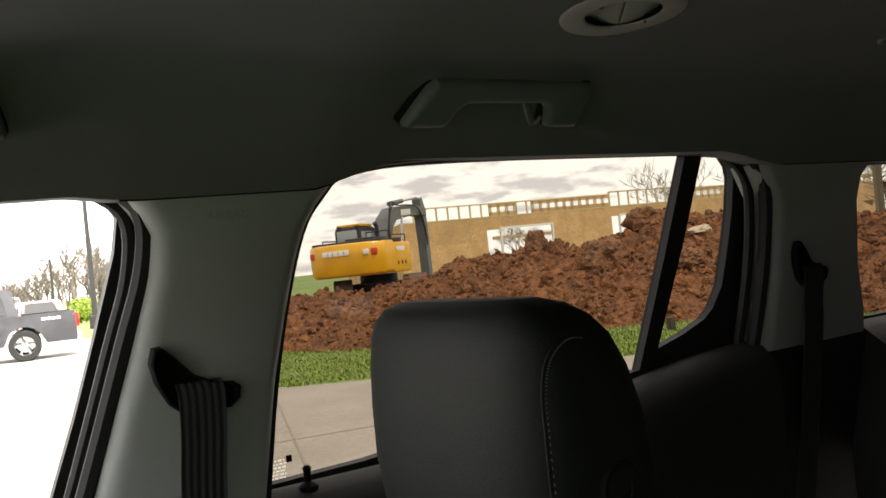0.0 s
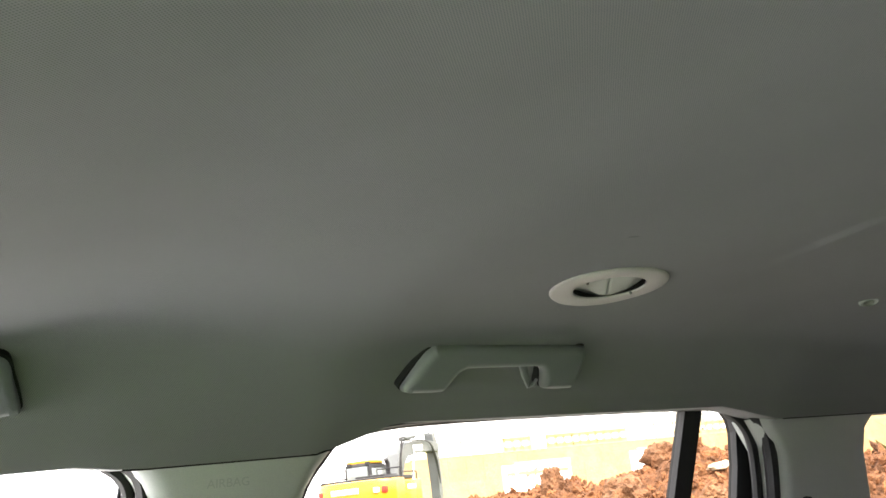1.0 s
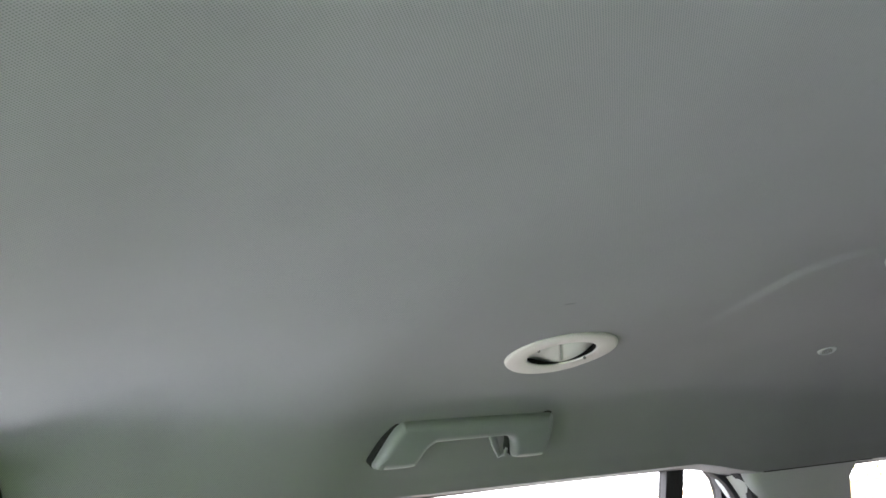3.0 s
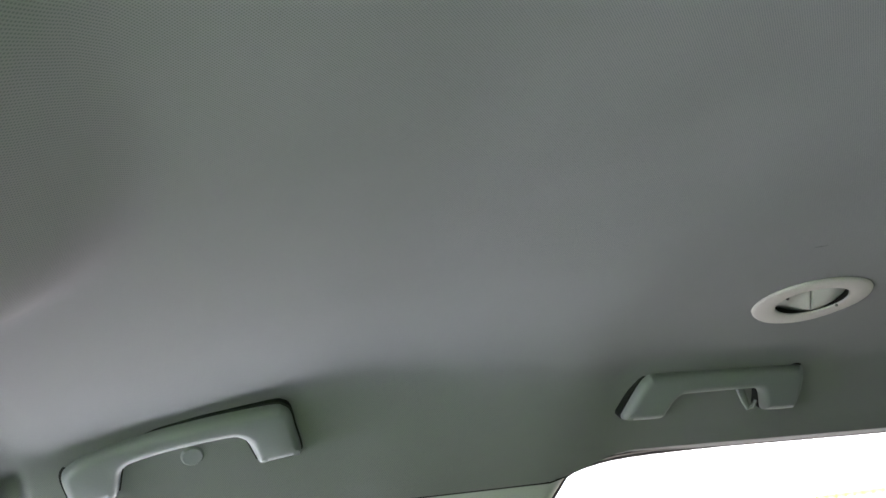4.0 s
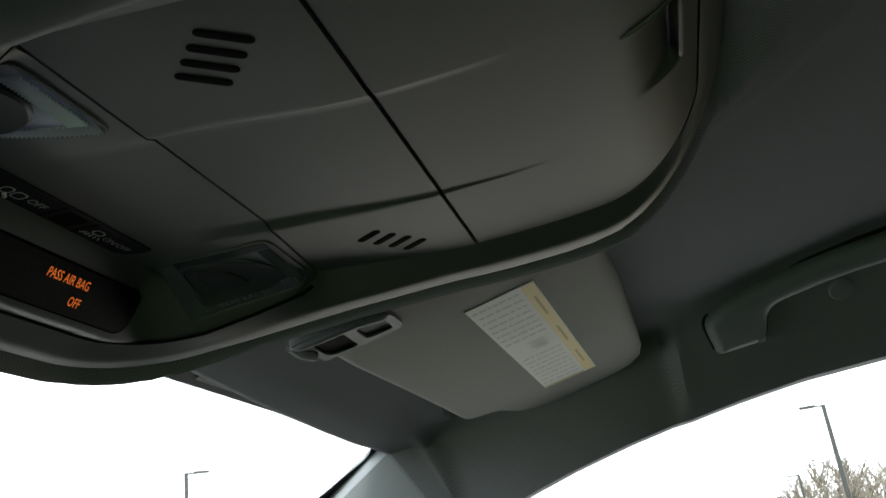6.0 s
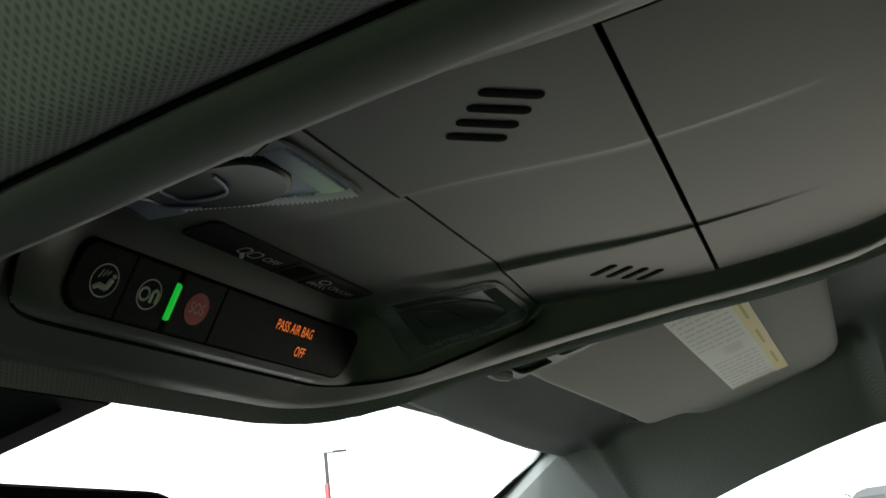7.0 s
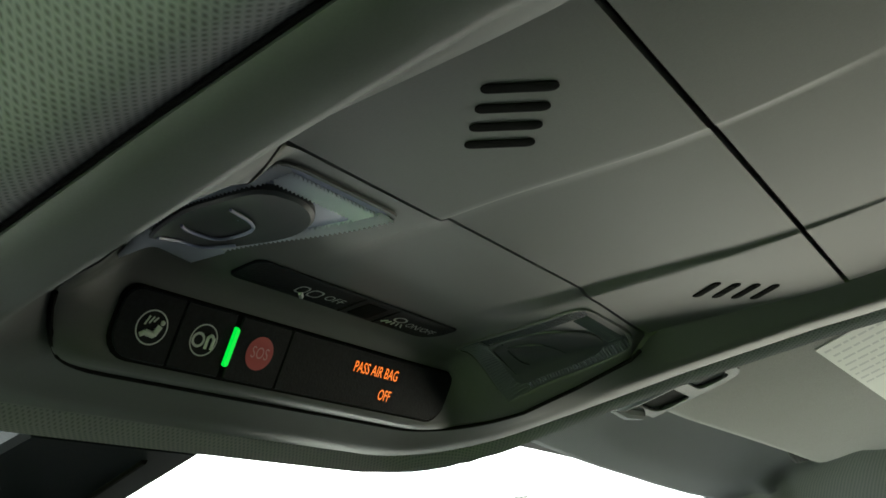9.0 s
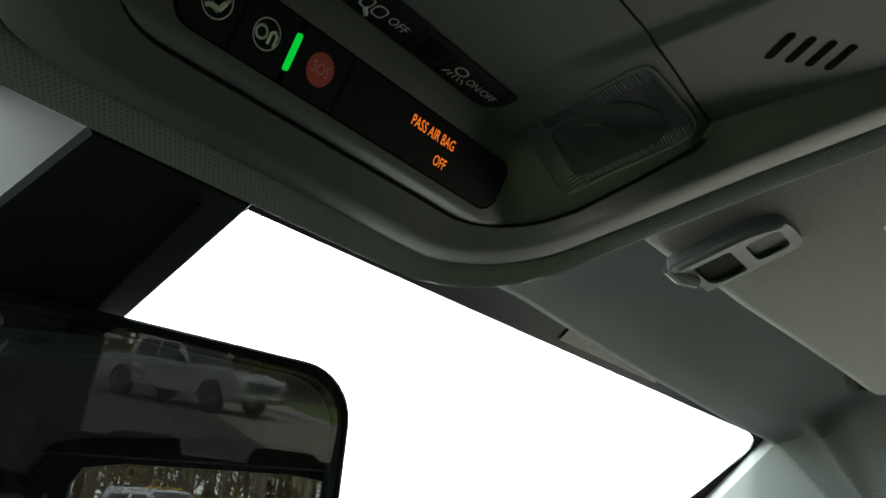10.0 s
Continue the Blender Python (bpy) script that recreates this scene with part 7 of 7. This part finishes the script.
def vehicle(kind, at, heading, paint, name, words, group="", lights_on_roof=False):
    """A pickup or an estate car: local x forward, y left; heading in degrees from +x."""
    root = thing(name, words, "pickup" if kind == "pickup" else "car", group, at=at)
    m = Matrix.Translation(at) @ Matrix.Rotation(radians(heading), 4, "Z")

    def put(nm, bm, mat, parent=root, label="", angle=30):
        bmesh.ops.transform(bm, matrix=m, verts=bm.verts)
        return part(nm, bm, mat, parent, label, angle=angle)
    pick = kind == "pickup"
    L, W, belt, top = (2.9, 0.98, 1.18, 1.90) if pick else (2.2, 0.88, 0.95, 1.55)
    wr = 0.40 if pick else 0.33
    clear = 0.42 if pick else 0.26
    axles = (L - 0.95, -L + 1.25) if pick else (L - 0.85, -L + 0.85)
    # lower body with wheel arches, as a side profile
    prof = []
    for i in range(41):
        x = -L + 2 * L * i / 40
        z = clear
        for ax in axles:
            d = abs(x - ax)
            if d < wr * 1.22:
                z = max(z, wr + math.sqrt((wr * 1.22) ** 2 - d * d))
        prof.append((x, z))
    hood = belt - 0.04
    upper = [(L, 0.62), (L + 0.03, 0.85), (L - 0.05, hood - 0.12), (L - 0.35, hood - 0.02), (L - 1.35, belt + 0.02)] + ([(-0.55, belt), (-L + 0.02, belt + 0.02), (-L, belt - 0.1), (-L - 0.02, 0.6)] if pick else [(-L + 0.3, belt), (-L, belt - 0.1), (-L - 0.03, 0.5)])
    outline = prof + upper
    bm = bmesh.new()
    prism(bm, outline, lambda x, z: (x, -W * (1 - 0.05 * ease(0.5, 1.3, z)), z), lambda x, z: (0, 2 * W * (1 - 0.05 * ease(0.5, 1.3, z)), 0))
    body = put("body", bm, paint, angle=25)
    # cabin
    if pick:
        a = [(0.95, belt), (0.30, top - 0.06), (0.05, top), (-1.25, top), (-1.42, top - 0.05), (-1.55, belt)]
    else:
        a = [(1.05, belt), (0.35, top - 0.06), (0.1, top), (-1.3, top - 0.02), (-1.75, top - 0.12), (-2.0, belt)]
    bm = bmesh.new()
    inset = lambda z: W * (0.95 - 0.20 * ease(belt, top, z))
    prism(bm, a, lambda x, z: (x, -inset(z), z), lambda x, z: (0, 2 * inset(z), 0))
    cabin = put("cabin", bm, paint, angle=25)
    # glass
    def strip(name2, pts, off=0.012):
        bm = bmesh.new()
        bm.faces.new([bm.verts.new(p) for p in pts])
        put(name2, bm, M_CARGLASS, cabin)
    zg, zt = belt + 0.05, top - 0.10
    fx = lambda z: a[0][0] + (a[1][0] - a[0][0]) * (z - belt) / (a[1][1] - belt) + 0.015
    rx = lambda z: a[-1][0] + (a[-2][0] - a[-1][0]) * (z - belt) / (a[-2][1] - belt) - 0.015
    strip("windscreen", [(fx(zg), -inset(zg) + 0.08, zg), (fx(zg), inset(zg) - 0.08, zg), (fx(zt), inset(zt) - 0.06, zt), (fx(zt), -inset(zt) + 0.06, zt)])
    strip("rear_glass", [(rx(zg), inset(zg) - 0.08, zg), (rx(zg), -inset(zg) + 0.08, zg), (rx(zt), -inset(zt) + 0.06, zt), (rx(zt), inset(zt) - 0.06, zt)])
    cuts = [(0.62, -0.32), (-0.40, -1.30)] if pick else [(0.66, -0.30), (-0.38, -1.15), (-1.22, -1.72)]
    for s in (-1, 1):
        for x1, x0 in cuts:
            y0, y1 = s * (inset(zg) + 0.012), s * (inset(zt) + 0.012)
            slant = 0.42 if x1 > 0.3 else 0.05
            strip("side_glass", [(x0, y0, zg), (x1, y0, zg), (x1 - slant, y1, zt), (x0 + (0.12 if x0 < -1.1 else 0), y1, zt)])
        for nm, x, z0, z1, mat in (("headlight", L - 0.02, hood - 0.38, hood - 0.14, M_HEADLAMP), ("tail_light", -L, belt - 0.42 if pick else belt - 0.3, belt - 0.06, M_TAIL)):
            bm = bmesh.new()
            box(bm, (x - 0.09, s * W * 0.93 - 0.13 if s > 0 else -W * 0.96 - 0.0, z0), (x + 0.07, s * W * 0.96 if s > 0 else -W * 0.93 + 0.13, z1), 0.02)
            put(nm, bm, mat, body)
        bm = bmesh.new()
        box(bm, (0.62, s * (W + 0.02) - 0.09, belt + 0.02), (0.76, s * (W + 0.02) + 0.09, belt + 0.22), 0.03)
        put("side_mirror", bm, M_BLACK, cabin)
        for x in (0.30, -0.75):
            bm = bmesh.new()
            box(bm, (x - 0.09, s * W * 0.975 - 0.02, belt - 0.18), (x + 0.09, s * W * 0.975 + 0.02, belt - 0.14), 0.01)
            put("door_handle", bm, M_BLACK, body)
    for x, z0, z1 in ((L + 0.02, 0.40, 0.62), (-L - 0.06, 0.42, 0.62)):
        bm = bmesh.new()
        box(bm, (x - 0.09, -W * 0.96, z0), (x + 0.09, W * 0.96, z1), 0.04)
        put("bumper", bm, M_CHROME if pick else paint, body)
    bm = bmesh.new()
    box(bm, (L - 0.03, -0.52, hood - 0.42), (L + 0.045, 0.52, hood - 0.12), 0.03)
    grille = put("grille", bm, M_BLACK, body)
    for k in range(3):
        bm = bmesh.new()
        box(bm, (L + 0.03, -0.50, hood - 0.37 + 0.085 * k), (L + 0.055, 0.50, hood - 0.34 + 0.085 * k), 0.008)
        put("grille_bar", bm, M_CHROME, grille)
    if pick:
        bm = bmesh.new()
        box(bm, (-L + 0.10, -W * 0.84, 0.75), (-1.62, W * 0.84, belt + 0.035), 0.02)
        put("bed_cover", bm, M_BLACK, body)
        x = -2.55
        for w in (0.10, 0.08, 0.09, 0.10):
            for s in (-1, 1):
                bm = bmesh.new()
                box(bm, (x, s * W * 0.962 - 0.012, belt - 0.17), (x + w, s * W * 0.962 + 0.012, belt - 0.10), 0.004)
                put("badge_bar", bm, M_WHITE, body)
            x += w + 0.03
    if lights_on_roof:
        for k in range(5):
            bm = bmesh.new()
            box(bm, (0.06, -0.58 + 0.29 * k - 0.05, top - 0.01), (0.16, -0.58 + 0.29 * k + 0.05, top + 0.05), 0.015)
            put("roof_marker_light", bm, M_YELLOW, cabin)
    for x in axles:
        for s in (-1, 1):
            wheel(root, m @ Vector((x, s * (W - 0.13), wr)), wr, 0.26 if pick else 0.2, m.to_3x3() @ Vector((0, s, 0)))
    return root


M_PAINT_DARK = material("dark_grey_car_paint", (0.035, 0.035, 0.042), 0.3, coat=0.6, stain=0.06)
M_PAINT_WHITE = material("white_car_paint", (0.72, 0.72, 0.72), 0.3, coat=0.6, stain=0.03)
M_PAINT_SILVER = material("silver_car_paint", (0.42, 0.42, 0.44), 0.3, metal=0.4, coat=0.6)
M_PAINT_RED = material("red_car_paint", (0.40, 0.02, 0.02), 0.3, coat=0.6)
vehicle("pickup", (0.58, 26.2, 0.012), 174, M_PAINT_DARK, "pickup_truck", "dark grey pickup truck parked on the lot")
vehicle("estate", (0.6, 40.5, 0.012), 120, M_PAINT_WHITE, "parked_car", "white car parked behind the dark pickup", "cars parked on the lot")
vehicle("estate", (4.4, 47.0, 0.012), 100, M_PAINT_RED, "parked_car", "red car parked far across the lot", "cars parked on the lot")
vehicle("estate", (6.2, 58.0, 0.012), 95, M_PAINT_WHITE, "parked_car", "white car parked at the lot's far end", "cars parked on the lot")
vehicle("pickup", (3.2, 56.0, 0.012), 150, M_PAINT_WHITE, "pickup_truck", "white pickup truck parked at the lot's far end", "pickups on the lot")
vehicle("pickup", (25.5, -1.4, 0.018), 132, M_PAINT_SILVER, "pickup_truck", "silver pickup truck with small lamps along its roof", lights_on_roof=True)


# ---------------------------------------------------------------- lamp posts, trees
M_POST = material("dark_bronze_post", (0.022, 0.021, 0.021), 0.6, stain=0.1)
M_BARK = material("grey_brown_bark", (0.13, 0.105, 0.085), 0.95, grain=0.3, grain_scale=20, bump=0.6, bump_scale=25)
M_TWIG = material("bare_twigs", (0.22, 0.19, 0.16), 0.95, vary=0.25, island=True)


def street_lamp(x, y, top, arm, words):
    root = thing("street_lamp", words, "street lamp", "lot lamps", at=(x, y, 0))
    bm = bmesh.new()
    rings(bm, [[(x + r * math.cos(t), y + r * math.sin(t), z) for t in [2 * math.pi * i / 10 for i in range(10)]] for r, z in ((0.28, 0.0), (0.28, 0.6), (0.13, 0.62), (0.13, 1.0), (0.095, top))])
    part("pole", bm, M_POST, root)
    bm = bmesh.new()
    tube(bm, [(x, y, top - 0.06), (x + arm[0] * 0.5, y + arm[1] * 0.5, top)], 0.045, 8)
    part("arm", bm, M_POST, root)
    bm = bmesh.new()
    a = math.atan2(arm[1], arm[0])
    box(bm, (0.35, -0.17, -0.07), (1.05, 0.17, 0.05), 0.03, turn=Matrix.Translation((x, y, top)) @ Matrix.Rotation(a, 4, "Z"))
    head = part("lamp_head", bm, M_POST, root)
    bm = bmesh.new()
    box(bm, (0.45, -0.12, -0.085), (0.95, 0.12, -0.065), 0.005, turn=Matrix.Translation((x, y, top)) @ Matrix.Rotation(a, 4, "Z"))
    part("lamp_glass", bm, M_HEADLAMP, head)
    return root


street_lamp(6.86, 43.56, 6.25, (-1, 0.1), "tall dark street lamp with one arm on the lot")
street_lamp(-22.28, 37.75, 7.30, (0.75, 0.6), "tall dark street lamp with one arm across the lot")
street_lamp(10.55, 88.0, 5.3, (-1, 0.0), "tall dark street lamp at the lot's far end")
ban = thing("pole_banner", "narrow red banner on the lamp post", "banner", at=(-22.28, 37.65, 4.9))
bm = bmesh.new()
box(bm, (-22.38, 37.55, 3.7), (-22.23, 37.75, 5.8), 0.01)
part("cloth", bm, M_PAINT_RED, ban)


def branch_mesh(seed, height, spread=0.55, levels=4):
    """A bare tree: trunk, limbs and twigs, as two bmeshes."""
    r = random.Random(seed)
    trunk, twigs = bmesh.new(), bmesh.new()

    def grow(p, d, length, rad, level):
        pts, rads = [p], [rad]
        for k in range(3):
            d = (d + Vector((r.uniform(-1, 1), r.uniform(-1, 1), r.uniform(-0.2, 0.6))) * 0.16).normalized()
            p = p + d * length / 3
            pts.append(p)
            rads.append(rad * (1 - 0.2 * (k + 1)))
        tube(trunk if level < 2 else twigs, pts, rads, 6 if level < 2 else 3, cap=level < 2)
        if level >= levels:
            return
        for k in range(4 if level == 0 else 3 + (level > 1)):
            t = r.uniform(0.45, 1.0) if level else r.uniform(0.35, 1.0)
            i = min(2, int(t * 3))
            q = pts[i].lerp(pts[i + 1], t * 3 - i)
            side = Vector((r.uniform(-1, 1), r.uniform(-1, 1), r.uniform(-0.1, 0.7))).normalized()
            grow(q, (d * 0.75 + side * (spread + 0.25)).normalized(), length * r.uniform(0.52, 0.74), max(rads[i] * 0.6, 0.020), level + 1)
    grow(Vector((0, 0, 0)), Vector((0, 0, 1)), height * 0.42, height * 0.014, 0)
    return trunk, twigs


def bare_tree(seed, height, spots, words):
    trunk, twigs = branch_mesh(seed, height)
    x, y, s, rz = spots[0]
    root = thing("bare_tree", words, "tree", "bare spring trees")
    part("trunk", trunk, M_BARK, root)
    part("crown", twigs, M_TWIG, root, smooth=False)
    root.matrix_basis = pose(x, y, 0, 0, 0, rz) @ Matrix.Scale(s, 4)
    for x, y, s, rz in spots[1:]:
        c = copy_thing(root, pose(x, y, 0, 0, 0, rz))
        c.scale = (s, s, s)


bare_tree(3, 8.8, [(66, 64, 1.35, 0), (73, 58, 1.45, 80), (78, 64, 1.6, 200), (84, 52, 1.5, 30), (70, 66, 1.4, 120), (90, 58, 1.6, 260), (76, 54, 1.4, 310)], "bare grey-brown tree behind the timber building")
bare_tree(8, 5.0, [(9, 108, 1.0, 0), (12.5, 100, 0.85, 70), (16, 112, 1.1, 140), (5, 116, 1.0, 210), (1, 112, 0.9, 300), (20, 106, 0.9, 40), (-4, 120, 1.0, 95), (7, 99, 0.7, 15)], "bare brown tree at the lot's far edge")
bare_tree(12, 6.0, [(36.5, 50.5, 0.8, 10), (38.5, 52, 0.75, 70), (50, 49, 0.7, 160)], "bare young tree seen through the building's openings")
root = thing("green_bush", "round bush in fresh yellow-green leaf beside the lot", "bush", at=(8.0, 55, 0))
rngb = random.Random(2)
verts, faces = [], []
for k in range(1400):
    d = Vector((rngb.gauss(0, 1), rngb.gauss(0, 1), rngb.gauss(0, 1))).normalized()
    p = Vector((8.0, 55, 0.80)) + Vector((d.x * 0.75, d.y * 0.75, d.z * 0.75)) * rngb.uniform(0.65, 1.05)
    u = Vector((rngb.uniform(-1, 1), rngb.uniform(-1, 1), rngb.uniform(-1, 1))).normalized() * 0.09
    v = u.cross(d).normalized() * 0.06
    n0 = len(verts)
    verts += [p - u, p + v, p + u, p - v]
    faces.append((n0, n0 + 1, n0 + 2, n0 + 3))
me = bpy.data.meshes.new("leaves")
me.from_pydata(verts, [], faces)
me.materials.append(material("fresh_leaves", (0.20, 0.27, 0.03), 0.7, vary=0.3, island=True))
ob = new("leaves", me)
ob.parent = root
bpy.context.view_layer.update()
ob.matrix_parent_inverse = root.matrix_world.inverted()

# brown woods behind and to the left of the car
verts, faces = [], []
rw = random.Random(31)
for k in range(900):
    if k % 5 < 3:
        x, y = rw.uniform(40, 62), rw.uniform(-48, 30)
    else:
        x, y = rw.uniform(-60, 50), rw.uniform(-44, -24)
    h, r = rw.uniform(7, 13), rw.uniform(0.06, 0.2)
    n0 = len(verts)
    lx, ly = rw.uniform(-0.6, 0.6), rw.uniform(-0.6, 0.6)
    for z, q in ((0, 1.0), (h, 0.3)):
        for i in range(5):
            t = 2 * math.pi * i / 5
            verts.append((x + r * q * math.cos(t) + lx * z / h, y + r * q * math.sin(t) + ly * z / h, z))
    for i in range(5):
        faces.append((n0 + i, n0 + (i + 1) % 5, n0 + 5 + (i + 1) % 5, n0 + 5 + i))
    for i in range(46):
        z = h * rw.uniform(0.25, 1.0)
        t, l = rw.uniform(0, 6.28), rw.uniform(0.6, 2.0)
        p = Vector((x + lx * z / h, y + ly * z / h, z))
        q = p + Vector((math.cos(t) * l, math.sin(t) * l, rw.uniform(0.2, 1.2)))
        n1 = len(verts)
        verts += [p - Vector((0, 0, 0.03)), p + Vector((0, 0, 0.03)), q]
        faces.append((n1, n1 + 1, n1 + 2))
me = bpy.data.meshes.new("woods")
me.from_pydata(verts, [], faces)
me.materials.append(material("woodland_bark", (0.21, 0.165, 0.115), 0.95, vary=0.4, island=True))
tagged(new("woods", me), "bare brown woodland behind the car", "woods", kind="stuff")
verts, faces = [], []
for k in range(16000):
    if k % 5 < 3:
        x, y = rw.uniform(44, 64), rw.uniform(-48, 30)
    else:
        x, y = rw.uniform(-60, 50), rw.uniform(-46, -28)
    z = 7.0 * rw.random() ** 1.4
    n0 = len(verts)
    s = rw.uniform(0.25, 0.7)
    p = Vector((x, y, z))
    verts += [p + Vector((rw.uniform(-1, 1), rw.uniform(-1, 1), rw.uniform(-1, 1))) * s for _ in range(3)]
    faces.append((n0, n0 + 1, n0 + 2))
me = bpy.data.meshes.new("undergrowth")
me.from_pydata(verts, [], faces)
me.materials.append(material("brown_undergrowth", (0.30, 0.235, 0.10), 0.95, vary=0.5, island=True, stain=0.3, stain_scale=0.3))
tagged(new("undergrowth", me), "brown and olive brush filling the woodland", "undergrowth", kind="stuff")

# dense stand of bare brushy trees beyond the lot
verts, faces = [], []
rt = random.Random(77)
TOPS = [(2, 2.5), (5, 2.7), (7, 3.0), (9, 3.8), (11, 5.0), (13, 5.9), (15, 5.8), (17, 5.2), (24, 5.0)]
for k in range(120):
    x, y = rt.uniform(2, 22), rt.uniform(93, 106)
    h = lerp(TOPS, x * 92 / y) * rt.uniform(0.72, 1.06) * y / 92
    lean = Vector((rt.uniform(-0.8, 0.8), rt.uniform(-0.5, 0.5), 0))
    stems = []
    for i in range(26):
        if i == 0:
            p, d, l, w = Vector((x, y, 0)), Vector((lean.x / h, lean.y / h, 1)), h, 0.10
        else:
            s0, d0, l0, w0 = stems[rt.randrange(0, max(1, len(stems) // 2))]
            f = rt.uniform(0.25, 0.9)
            p = s0 + d0 * l0 * f
            d = (d0 * 0.9 + Vector((rt.uniform(-1, 1), rt.uniform(-1, 1), rt.uniform(-0.3, 0.6)))).normalized()
            l, w = l0 * rt.uniform(0.3, 0.6), max(0.028, w0 * 0.62)
        stems.append((p, d, l, w))
        bend = Vector((rt.uniform(-1, 1), 0, rt.uniform(-0.8, 0.4))) * l * 0.12
        side = Vector((d.z, 0, -d.x)).normalized() * w
        q, m = p + d * l, p + d * l * 0.55 + bend
        n0 = len(verts)
        verts += [p - side, p + side, m + side * 0.7, m - side * 0.7, q]
        faces += [(n0, n0 + 1, n0 + 2, n0 + 3), (n0 + 3, n0 + 2, n0 + 4)]
me = bpy.data.meshes.new("tree_stand")
me.from_pydata(verts, [], faces)
me.materials.append(material("pale_bare_branches", (0.12, 0.10, 0.085), 0.95, vary=0.3, island=True))
tagged(new("tree_stand", me), "dense stand of bare pale brown trees beyond the parking lot", "woods", kind="stuff")
